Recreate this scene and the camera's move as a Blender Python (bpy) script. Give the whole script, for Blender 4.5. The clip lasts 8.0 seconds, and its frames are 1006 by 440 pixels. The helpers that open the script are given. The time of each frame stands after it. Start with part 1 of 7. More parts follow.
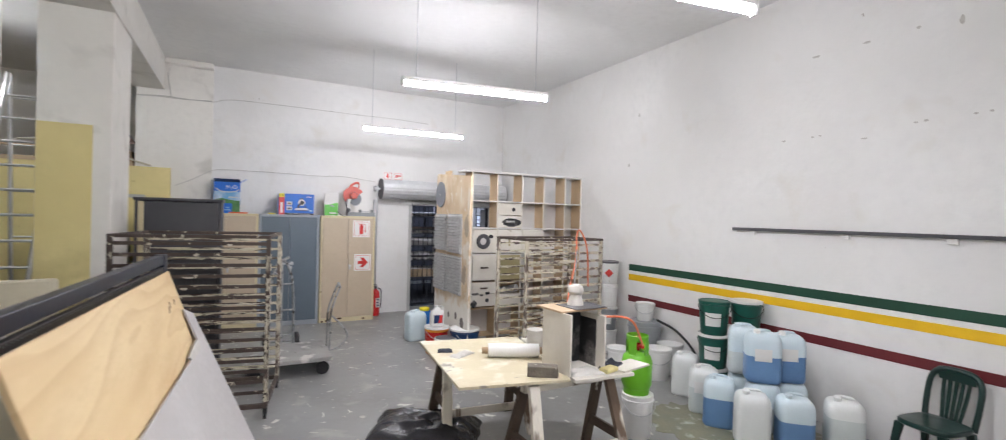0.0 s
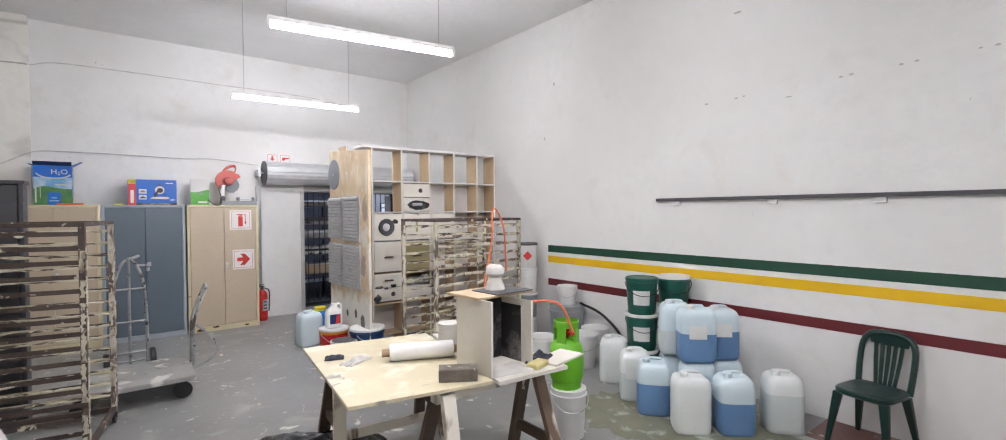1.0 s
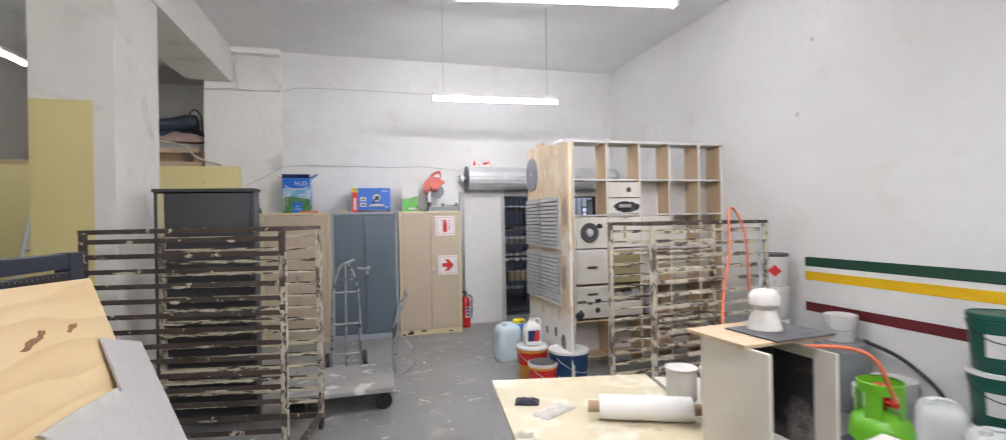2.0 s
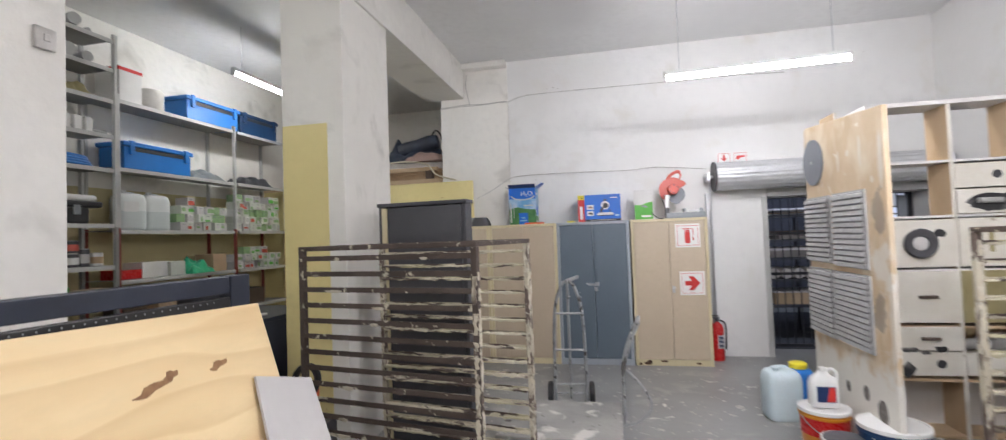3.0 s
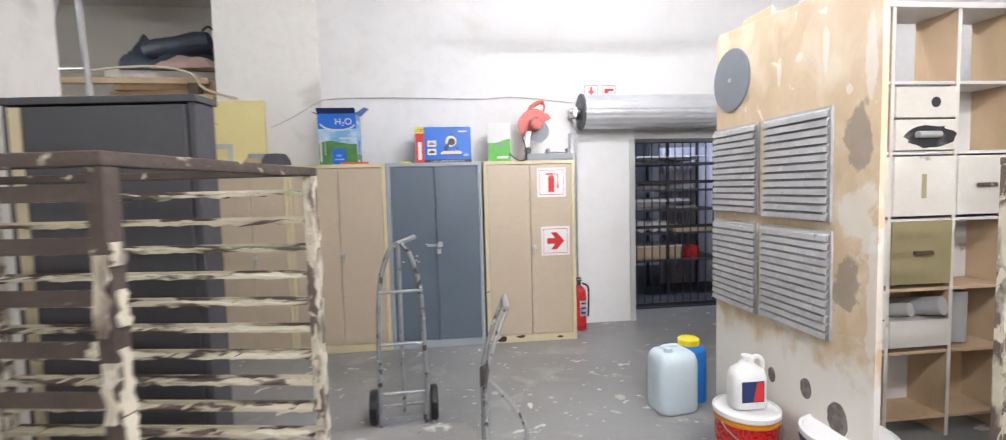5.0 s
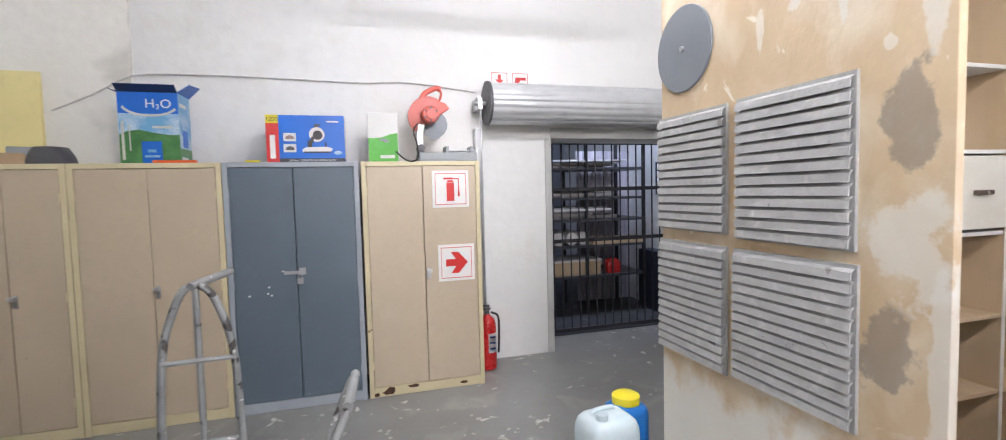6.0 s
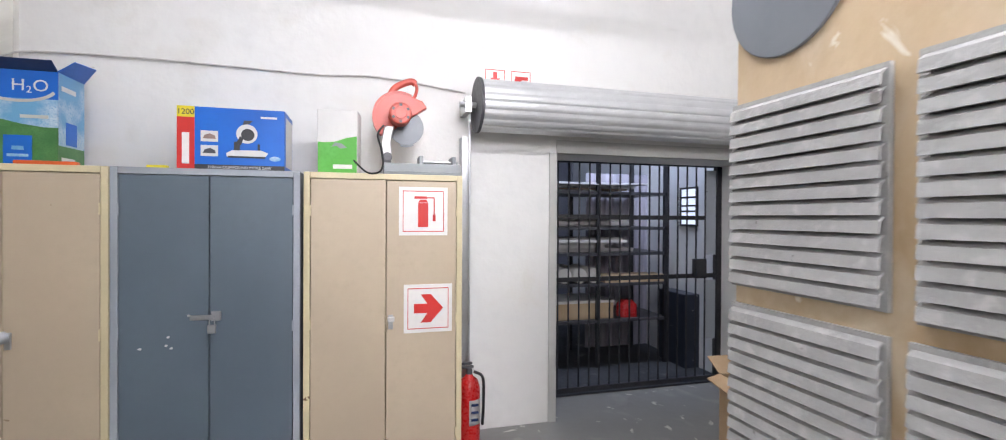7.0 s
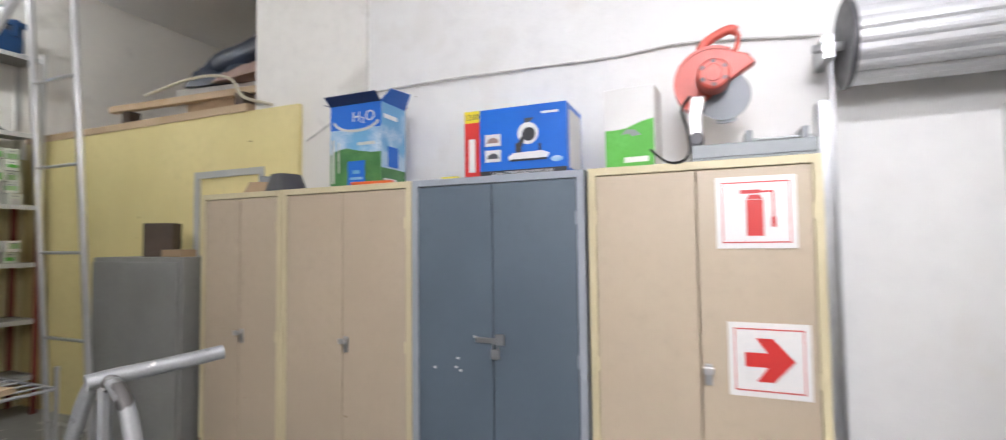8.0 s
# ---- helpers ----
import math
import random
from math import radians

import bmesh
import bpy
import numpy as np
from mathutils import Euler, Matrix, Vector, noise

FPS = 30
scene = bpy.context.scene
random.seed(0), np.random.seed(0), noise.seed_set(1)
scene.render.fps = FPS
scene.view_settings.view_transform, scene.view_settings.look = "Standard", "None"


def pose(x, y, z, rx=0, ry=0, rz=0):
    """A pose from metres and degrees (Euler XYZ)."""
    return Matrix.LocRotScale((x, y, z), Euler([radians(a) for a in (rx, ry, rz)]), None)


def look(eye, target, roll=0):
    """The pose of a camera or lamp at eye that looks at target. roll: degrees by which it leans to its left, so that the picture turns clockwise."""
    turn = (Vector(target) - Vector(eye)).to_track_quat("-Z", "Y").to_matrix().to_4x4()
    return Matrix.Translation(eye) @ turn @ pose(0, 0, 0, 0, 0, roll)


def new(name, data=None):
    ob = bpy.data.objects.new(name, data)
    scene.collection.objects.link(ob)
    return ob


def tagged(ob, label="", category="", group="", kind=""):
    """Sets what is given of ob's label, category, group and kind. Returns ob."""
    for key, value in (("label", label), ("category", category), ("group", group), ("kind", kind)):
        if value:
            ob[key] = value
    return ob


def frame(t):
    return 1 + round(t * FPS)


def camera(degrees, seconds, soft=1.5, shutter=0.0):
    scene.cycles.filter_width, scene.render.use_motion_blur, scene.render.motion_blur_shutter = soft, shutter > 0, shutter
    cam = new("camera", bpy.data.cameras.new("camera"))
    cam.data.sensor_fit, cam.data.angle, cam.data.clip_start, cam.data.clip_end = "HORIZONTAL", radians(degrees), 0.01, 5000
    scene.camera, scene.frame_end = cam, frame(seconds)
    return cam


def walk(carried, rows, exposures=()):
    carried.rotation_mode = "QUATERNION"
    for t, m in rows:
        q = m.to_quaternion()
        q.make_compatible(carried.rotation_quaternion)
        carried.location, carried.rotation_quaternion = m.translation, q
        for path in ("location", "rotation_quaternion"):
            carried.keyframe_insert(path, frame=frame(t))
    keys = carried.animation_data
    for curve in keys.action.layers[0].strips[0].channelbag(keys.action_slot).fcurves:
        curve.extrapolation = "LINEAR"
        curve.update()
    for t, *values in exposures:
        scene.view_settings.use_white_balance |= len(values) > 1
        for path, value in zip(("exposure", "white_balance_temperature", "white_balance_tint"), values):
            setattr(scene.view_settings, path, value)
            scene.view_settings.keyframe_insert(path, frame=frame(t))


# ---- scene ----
cam = camera(91.2, 8.0, soft=1.0, shutter=0.25)
PATH = [
    (0, (-0.344, 0.123, 1.872), (0.6, 1.886, 1.86), 1.5),
    (0.5, (-0.136, 0.397, 1.746), (1.034, 2.019, 1.707), 1.1),
    (1, (0.059, 0.717, 1.708), (1.3, 2.285, 1.671), -0.4),
    (1.5, (0.29, 1.138, 1.7), (1.142, 2.948, 1.685), -0.7),
    (1.7, (0.335, 1.313, 1.666), (1.081, 3.169, 1.663), -0.8),
    (2.8, (0.633, 2.288, 1.665), (0.361, 4.269, 1.678), -2.0),
    (3, (0.603, 2.466, 1.67), (0.184, 4.42, 1.737), -2.1),
    (3.5, (0.55, 2.854, 1.724), (-0.149, 4.714, 1.95), -2.6),
    (4, (0.509, 3.252, 1.685), (-0.219, 5.113, 1.761), -0.8),
    (4.5, (0.453, 3.632, 1.619), (0.167, 5.612, 1.596), -0.2),
    (5, (0.51, 4.05, 1.567), (0.732, 6.033, 1.433), -1.5),
    (5.2, (0.581, 4.252, 1.573), (0.898, 6.223, 1.448), -1.0),
    (6.3, (0.944, 5.277, 1.567), (1.547, 7.18, 1.453), -1.1),
    (6.5, (1.014, 5.446, 1.583), (1.603, 7.355, 1.479), 0.2),
    (7, (1.212, 5.883, 1.568), (1.746, 7.81, 1.556), 0.3),
    (7.5, (1.368, 6.329, 1.488), (1.424, 8.328, 1.508), -1.5),
    (8, (1.352, 6.667, 1.49), (0.596, 8.517, 1.582), -0.7),
]
walk(cam, [(t, look(eye, target, roll)) for t, eye, target, roll in PATH],
     [(0, 2.6), (1.5, 2.6), (2.8, 2.62), (3.5, 2.78), (4.0, 2.76), (4.5, 3.06), (5.0, 3.08), (6.5, 2.89), (7.0, 2.99), (8.0, 3.04)])
# ---- light ----
world = bpy.data.worlds.new("world")
scene.world = world
world.use_nodes = True
world.node_tree.nodes["Background"].inputs[0].default_value = (0.75, 0.82, 0.9, 1)
world.node_tree.nodes["Background"].inputs[1].default_value = 0.05
TUBE = 34.0


# ---- materials ----
def rgba(c):
    return (c[0], c[1], c[2], 1.0)


def mat(name, base, second=None, scale=3.0, lo=0.4, hi=0.65, rough=0.6, metal=0.0, bump=0.0, bump_scale=60.0,
        spots=None, spot_scale=8.0, spot_lo=0.62, spot_hi=0.66, spots2=None, spot2_scale=25.0, spot2_lo=0.68, spot2_hi=0.7,
        stretch=(1, 1, 1), world_space=False, sss=0.0, rand=0.0, detail=6.0):
    m = bpy.data.materials.new(name)
    m.use_nodes = True
    nt = m.node_tree
    p = nt.nodes["Principled BSDF"]
    p.inputs["Roughness"].default_value = rough
    p.inputs["Metallic"].default_value = metal
    if sss:
        p.inputs["Subsurface Weight"].default_value = sss
        p.inputs["Subsurface Radius"].default_value = (0.02, 0.02, 0.02)
    if world_space:
        vec = nt.nodes.new("ShaderNodeNewGeometry").outputs["Position"]
    else:
        vec = nt.nodes.new("ShaderNodeTexCoord").outputs["Object"]
    mp = nt.nodes.new("ShaderNodeMapping")
    mp.inputs["Scale"].default_value = stretch
    nt.links.new(vec, mp.inputs["Vector"])
    shift = nt.nodes.new("ShaderNodeVectorMath")
    info = nt.nodes.new("ShaderNodeObjectInfo")
    k = nt.nodes.new("ShaderNodeMath")
    k.operation = "MULTIPLY"
    k.inputs[1].default_value = 0.0 if world_space else 20.0
    nt.links.new(info.outputs["Random"], k.inputs[0])
    nt.links.new(mp.outputs[0], shift.inputs[0])
    nt.links.new(k.outputs[0], shift.inputs[1])

    def noise_ramp(sc, a, b, det=detail, vector=shift.outputs[0], distort=0.0):
        n = nt.nodes.new("ShaderNodeTexNoise")
        n.inputs["Scale"].default_value = sc
        n.inputs["Detail"].default_value = det
        n.inputs["Distortion"].default_value = distort
        nt.links.new(vector, n.inputs["Vector"])
        r = nt.nodes.new("ShaderNodeMapRange")
        r.inputs["From Min"].default_value = a
        r.inputs["From Max"].default_value = b
        nt.links.new(n.outputs["Fac"], r.inputs["Value"])
        return r.outputs[0]

    def mix(f, a, b):
        x = nt.nodes.new("ShaderNodeMix")
        x.data_type = "RGBA"
        nt.links.new(f, x.inputs[0])
        for s, v in ((x.inputs[6], a), (x.inputs[7], b)):
            if isinstance(v, tuple):
                s.default_value = rgba(v)
            else:
                nt.links.new(v, s)
        return x.outputs[2]

    second = second or tuple(0.88 * c for c in base)
    col = mix(noise_ramp(scale, lo, hi), base, second)
    fine = noise_ramp(scale * 14, 0.3, 0.75)
    col = mix(fine, col, mix(fine, col, tuple(0.93 * c for c in base)))
    if spots:
        col = mix(noise_ramp(spot_scale, spot_lo, spot_hi, 8, distort=0.4), col, spots)
    if spots2:
        col = mix(noise_ramp(spot2_scale, spot2_lo, spot2_hi, 4, distort=0.8), col, spots2)
    if rand:
        hs = nt.nodes.new("ShaderNodeHueSaturation")
        r = nt.nodes.new("ShaderNodeMapRange")
        r.inputs["To Min"].default_value = 1 - rand
        r.inputs["To Max"].default_value = 1 + rand
        nt.links.new(info.outputs["Random"], r.inputs["Value"])
        nt.links.new(r.outputs[0], hs.inputs["Value"])
        nt.links.new(col, hs.inputs["Color"])
        col = hs.outputs[0]
    nt.links.new(col, p.inputs["Base Color"])
    rr = nt.nodes.new("ShaderNodeMapRange")
    vary = 0.09 if rough > 0.4 else 0.025
    rr.inputs["To Min"].default_value = max(0.05, rough - vary)
    rr.inputs["To Max"].default_value = min(1.0, rough + vary)
    nt.links.new(fine, rr.inputs["Value"])
    nt.links.new(rr.outputs[0], p.inputs["Roughness"])
    if bump:
        n = nt.nodes.new("ShaderNodeTexNoise")
        n.inputs["Scale"].default_value = bump_scale
        n.inputs["Detail"].default_value = 5
        nt.links.new(shift.outputs[0], n.inputs["Vector"])
        b = nt.nodes.new("ShaderNodeBump")
        b.inputs["Strength"].default_value = bump
        b.inputs["Distance"].default_value = 0.01
        nt.links.new(n.outputs["Fac"], b.inputs["Height"])
        nt.links.new(b.outputs[0], p.inputs["Normal"])
    return m


def glow(name, colour, strength):
    m = bpy.data.materials.new(name)
    m.use_nodes = True
    p = m.node_tree.nodes["Principled BSDF"]
    p.inputs["Base Color"].default_value = rgba(colour)
    p.inputs["Emission Color"].default_value = rgba(colour)
    p.inputs["Emission Strength"].default_value = strength
    return m


M_WALL = mat("wall_paint", (0.78, 0.775, 0.76), (0.72, 0.71, 0.69), 0.7, rough=0.72, bump=0.25, bump_scale=18, spots=(0.70, 0.68, 0.64), spot_scale=2.3, spot_lo=0.6, spot_hi=0.75, spots2=(0.45, 0.42, 0.38), spot2_scale=6.5, spot2_lo=0.765, spot2_hi=0.775, world_space=True)
M_WALL2 = mat("column_paint", (0.83, 0.81, 0.76), (0.77, 0.745, 0.69), 0.9, rough=0.72, bump=0.3, bump_scale=14, spots=(0.62, 0.6, 0.55), spot_scale=2.0, spot_lo=0.6, spot_hi=0.72, spots2=(0.4, 0.37, 0.32), spot2_scale=7, spot2_lo=0.76, spot2_hi=0.77, world_space=True)
M_CEIL = mat("ceiling_paint", (0.82, 0.82, 0.81), (0.75, 0.75, 0.74), 0.8, rough=0.8, bump=0.2, bump_scale=12, spots2=(0.25, 0.23, 0.2), spot2_scale=5, spot2_lo=0.77, spot2_hi=0.78, world_space=True)
M_CREAM = mat("yellow_wall_paint", (0.80, 0.69, 0.33), (0.74, 0.63, 0.29), 1.2, rough=0.65, bump=0.15, bump_scale=20, spots2=(0.35, 0.26, 0.1), spot2_scale=9, spot2_lo=0.74, spot2_hi=0.76, world_space=True)
M_CREAMWALL = mat("pale_yellow_wall_paint", (0.62, 0.54, 0.30), (0.54, 0.47, 0.26), 1.0, rough=0.7, bump=0.15, bump_scale=20, world_space=True)
M_FLOOR = mat("floor_paint", (0.28, 0.283, 0.277), (0.205, 0.203, 0.192), 1.1, 0.35, 0.7, rough=0.38, bump=0.12, bump_scale=9, spots=(0.38, 0.375, 0.345), spot_scale=2.6, spot_lo=0.57, spot_hi=0.74, spots2=(0.66, 0.65, 0.60), spot2_scale=6.5, spot2_lo=0.65, spot2_hi=0.70, world_space=True, detail=9)
M_FLOOR2 = mat("floor_yellow_stain", (0.20, 0.195, 0.13), (0.13, 0.14, 0.11), 3, rough=0.5, world_space=True, spots=(0.42, 0.44, 0.38), spot_scale=7, spot_lo=0.56, spot_hi=0.68)
M_RED_FLOOR = mat("floor_edge_maroon", (0.16, 0.07, 0.06), (0.12, 0.06, 0.05), 3, rough=0.45, spots2=(0.5, 0.48, 0.44), spot2_scale=12, world_space=True)
M_GREEN = mat("stripe_green", (0.012, 0.062, 0.036), (0.010, 0.052, 0.03), 4, rough=0.45, world_space=True)
M_YELLOW = mat("stripe_yellow", (0.80, 0.49, 0.01), (0.74, 0.45, 0.01), 4, rough=0.45, world_space=True)
M_MAROON = mat("stripe_maroon", (0.14, 0.017, 0.022), (0.12, 0.014, 0.019), 4, rough=0.45, world_space=True)
M_TAUPE = mat("taupe_steel", (0.53, 0.435, 0.32), (0.49, 0.40, 0.295), 1.5, rough=0.42, bump=0.04, bump_scale=180, spots2=(0.3, 0.22, 0.14), spot2_scale=9, spot2_lo=0.76, spot2_hi=0.77)
M_IVORY = mat("ivory_steel", (0.66, 0.58, 0.37), (0.6, 0.52, 0.33), 3, rough=0.42, spots2=(0.15, 0.08, 0.04), spot2_scale=7, spot2_lo=0.72, spot2_hi=0.73)
M_BLUEGREY = mat("blue_grey_steel", (0.115, 0.15, 0.185), (0.10, 0.132, 0.165), 1.5, rough=0.4, bump=0.03, bump_scale=180, spots2=(0.5, 0.5, 0.5), spot2_scale=14, spot2_lo=0.78, spot2_hi=0.785)
M_LTGREY = mat("light_grey_steel", (0.36, 0.39, 0.43), (0.32, 0.35, 0.39), 3, rough=0.4, spots2=(0.1, 0.1, 0.1), spot2_scale=14, spot2_lo=0.76, spot2_hi=0.77)
M_CHARCOAL = mat("charcoal_steel", (0.07, 0.07, 0.078), (0.06, 0.06, 0.067), 2, rough=0.45)
M_NAVY = mat("navy_painted_steel", (0.025, 0.031, 0.048), (0.02, 0.024, 0.036), 3, rough=0.4, spots2=(0.4, 0.4, 0.4), spot2_scale=14, spot2_lo=0.72, spot2_hi=0.73)
M_RACK = mat("rust_brown_steel_with_paint", (0.085, 0.062, 0.05), (0.045, 0.032, 0.027), 5, rough=0.6, bump=0.5, bump_scale=45, spots=(0.60, 0.55, 0.43), spot_scale=14.0, spot_lo=0.62, spot_hi=0.66)
M_RACKP = mat("cream_drips_on_steel", (0.62, 0.57, 0.45), (0.50, 0.45, 0.34), 6, rough=0.6, bump=0.7, bump_scale=35, spots=(0.13, 0.095, 0.078), spot_scale=9, spot_lo=0.47, spot_hi=0.56, spots2=(0.60, 0.56, 0.46), spot2_scale=24, spot2_lo=0.56, spot2_hi=0.62, stretch=(1, 1, 0.5), detail=9)
M_RACKR = mat("cream_drips_on_ledges", (0.62, 0.57, 0.45), (0.46, 0.42, 0.26), 5, rough=0.6, bump=0.7, bump_scale=35, spots=(0.08, 0.055, 0.045), spot_scale=13, spot_lo=0.49, spot_hi=0.56, stretch=(0.35, 1, 1.6), detail=9)
M_RUST = mat("dark_rust", (0.10, 0.045, 0.022), (0.05, 0.025, 0.015), 30, rough=0.85, bump=0.5, bump_scale=60)
M_GALV = mat("galvanised_steel", (0.55, 0.56, 0.57), (0.45, 0.46, 0.47), 6, rough=0.32, metal=0.85)
M_ALU = mat("aluminium", (0.7, 0.7, 0.7), (0.6, 0.6, 0.6), 6, rough=0.35, metal=0.8)
M_SHELF = mat("grey_shelf_steel", (0.30, 0.30, 0.285), (0.25, 0.25, 0.235), 3, rough=0.5)
M_SHELFEDGE = mat("pale_shelf_steel", (0.52, 0.52, 0.5), (0.45, 0.45, 0.43), 3, rough=0.45)
M_OXIDE = mat("red_oxide_steel", (0.24, 0.05, 0.035), (0.19, 0.04, 0.03), 3, rough=0.55)
M_LOUVRE = mat("grey_louvre_steel", (0.41, 0.41, 0.405), (0.33, 0.33, 0.325), 7, rough=0.72, bump=0.35, bump_scale=50, spots=(0.46, 0.457, 0.45), spot_scale=22, spot_lo=0.55, spot_hi=0.68, spots2=(0.2, 0.19, 0.18), spot2_scale=18, spot2_lo=0.68, spot2_hi=0.73, detail=9)
M_PLY = mat("plywood", (0.62, 0.48, 0.32), (0.47, 0.335, 0.19), 2.6, 0.35, 0.68, rough=0.6, spots=(0.68, 0.58, 0.44), spot_scale=5.0, spot_lo=0.48, spot_hi=0.7, spots2=(0.74, 0.68, 0.58), spot2_scale=11, spot2_lo=0.67, spot2_hi=0.71, stretch=(1, 1, 0.7), bump=0.15, bump_scale=40, detail=10)


M_KNOT = mat("burnt_smudge", (0.13, 0.115, 0.105), (0.28, 0.25, 0.22), 24, 0.45, 0.7, rough=0.85, bump=0.4, bump_scale=60)


def stained(m, level, patches, under):
    """Adds an undercoat below a ragged level and worn, ragged patches (y, z, half width, half height, colour) to a board's material."""
    nt = m.node_tree
    p = nt.nodes["Principled BSDF"]
    col = p.inputs["Base Color"].links[0].from_socket
    co = nt.nodes.new("ShaderNodeTexCoord").outputs["Object"]
    n = nt.nodes.new("ShaderNodeTexNoise")
    n.inputs["Scale"].default_value = 6.0
    n.inputs["Detail"].default_value = 12
    n.inputs["Roughness"].default_value = 0.62
    nt.links.new(co, n.inputs["Vector"])

    def calc(op, a, b):
        x = nt.nodes.new("ShaderNodeMath")
        x.operation = op
        for k, v in enumerate((a, b)):
            if isinstance(v, float):
                x.inputs[k].default_value = v
            else:
                nt.links.new(v, x.inputs[k])
        return x.outputs[0]

    def over(value, a, b, c0, c1, most):
        r = nt.nodes.new("ShaderNodeMapRange")
        r.inputs["From Min"].default_value = a
        r.inputs["From Max"].default_value = b
        r.inputs["To Max"].default_value = most
        nt.links.new(value, r.inputs["Value"])
        x = nt.nodes.new("ShaderNodeMix")
        x.data_type = "RGBA"
        nt.links.new(r.outputs[0], x.inputs[0])
        nt.links.new(c0, x.inputs[6])
        x.inputs[7].default_value = rgba(c1)
        return x.outputs[2]

    sep = nt.nodes.new("ShaderNodeSeparateXYZ")
    nt.links.new(co, sep.inputs[0])
    swing = calc("MULTIPLY", calc("SUBTRACT", n.outputs["Fac"], 0.5), 0.7)
    col = over(calc("ADD", sep.outputs["Z"], swing), level + 0.06, level - 0.08, col, under, 0.9)
    for y, z, ry, rz, c in patches:
        v = nt.nodes.new("ShaderNodeVectorMath")
        v.operation = "SUBTRACT"
        nt.links.new(co, v.inputs[0])
        v.inputs[1].default_value = (0, y, z)
        w = nt.nodes.new("ShaderNodeVectorMath")
        w.operation = "MULTIPLY"
        nt.links.new(v.outputs[0], w.inputs[0])
        w.inputs[1].default_value = (0, 1 / ry, 1 / rz)
        d = nt.nodes.new("ShaderNodeVectorMath")
        d.operation = "LENGTH"
        nt.links.new(w.outputs[0], d.inputs[0])
        col = over(calc("ADD", d.outputs["Value"], calc("MULTIPLY", swing, 4.5)), 1.02, 0.82, col, c, 0.62 if c[0] > 0.5 else 0.6)
    nt.links.new(col, p.inputs["Base Color"])


GREY_DIRT, UNDERCOAT = (0.17, 0.15, 0.14), (0.72, 0.70, 0.65)
stained(M_PLY, 0.74, [(0.10, 1.74, 0.07, 0.17, GREY_DIRT), (0.16, 1.08, 0.08, 0.13, GREY_DIRT), (0.09, 1.40, 0.11, 0.16, UNDERCOAT), (0.05, 2.1, 0.03, 0.2, UNDERCOAT), (0.47, 2.17, 0.03, 0.03, UNDERCOAT), (0.62, 2.12, 0.02, 0.09, UNDERCOAT), (0.30, 2.15, 0.02, 0.10, UNDERCOAT), (0.16, 1.95, 0.025, 0.03, UNDERCOAT), (0.02, 1.05, 0.03, 0.3, UNDERCOAT)], UNDERCOAT)
M_PINE = mat("pine_plywood", (0.80, 0.62, 0.36), (0.73, 0.53, 0.28), 1.4, 0.4, 0.66, rough=0.55, stretch=(1, 0.8, 3.0), bump=0.06, bump_scale=40)


def flame_grain(m, dark):
    """Adds the curved growth rings of rotary-cut veneer to a board's material."""
    nt = m.node_tree
    p = nt.nodes["Principled BSDF"]
    col = p.inputs["Base Color"].links[0].from_socket
    mp = nt.nodes.new("ShaderNodeMapping")
    mp.inputs["Scale"].default_value = (1.0, 0.32, 2.3)
    nt.links.new(nt.nodes.new("ShaderNodeTexCoord").outputs["Object"], mp.inputs["Vector"])
    n = nt.nodes.new("ShaderNodeTexNoise")
    n.inputs["Scale"].default_value = 0.9
    n.inputs["Detail"].default_value = 2.5
    n.inputs["Roughness"].default_value = 0.4
    nt.links.new(mp.outputs[0], n.inputs["Vector"])
    k = nt.nodes.new("ShaderNodeMath")
    k.operation = "MULTIPLY"
    k.inputs[1].default_value = 17.0
    nt.links.new(n.outputs["Fac"], k.inputs[0])
    f = nt.nodes.new("ShaderNodeMath")
    f.operation = "FRACT"
    nt.links.new(k.outputs[0], f.inputs[0])
    r = nt.nodes.new("ShaderNodeValToRGB")
    for pos, v in ((0.0, 0.0), (0.5, 0.1), (0.88, 0.36), (0.96, 0.22)):
        e = r.color_ramp.elements.new(pos) if pos not in (0.0,) else r.color_ramp.elements[0]
        e.position, e.color = pos, (v, v, v, 1)
    r.color_ramp.elements[-1].color = (0, 0, 0, 1)
    nt.links.new(f.outputs[0], r.inputs["Fac"])
    x = nt.nodes.new("ShaderNodeMix")
    x.data_type = "RGBA"
    nt.links.new(r.outputs["Color"], x.inputs[0])
    nt.links.new(col, x.inputs[6])
    x.inputs[7].default_value = rgba(dark)
    nt.links.new(x.outputs[2], p.inputs["Base Color"])


flame_grain(M_PINE, (0.55, 0.34, 0.14))
M_PLYRAW = mat("pale_plywood", (0.56, 0.42, 0.27), (0.46, 0.33, 0.19), 3, rough=0.62, stretch=(1, 1, 0.3), spots2=(0.16, 0.1, 0.06), spot2_scale=4, spot2_lo=0.7, spot2_hi=0.73)
M_TABLE = mat("stained_plywood_top", (0.62, 0.55, 0.38), (0.53, 0.46, 0.30), 2.5, rough=0.55, spots=(0.70, 0.67, 0.55), spot_scale=5.5, spot_lo=0.5, spot_hi=0.68, spots2=(0.30, 0.27, 0.22), spot2_scale=4.5, spot2_lo=0.69, spot2_hi=0.73, bump=0.1)
M_TIMBER = mat("paint_splashed_timber", (0.16, 0.11, 0.075), (0.11, 0.075, 0.05), 4, rough=0.7, spots=(0.70, 0.66, 0.57), spot_scale=4.0, spot_lo=0.42, spot_hi=0.5, stretch=(1, 1, 0.5), bump=0.3)
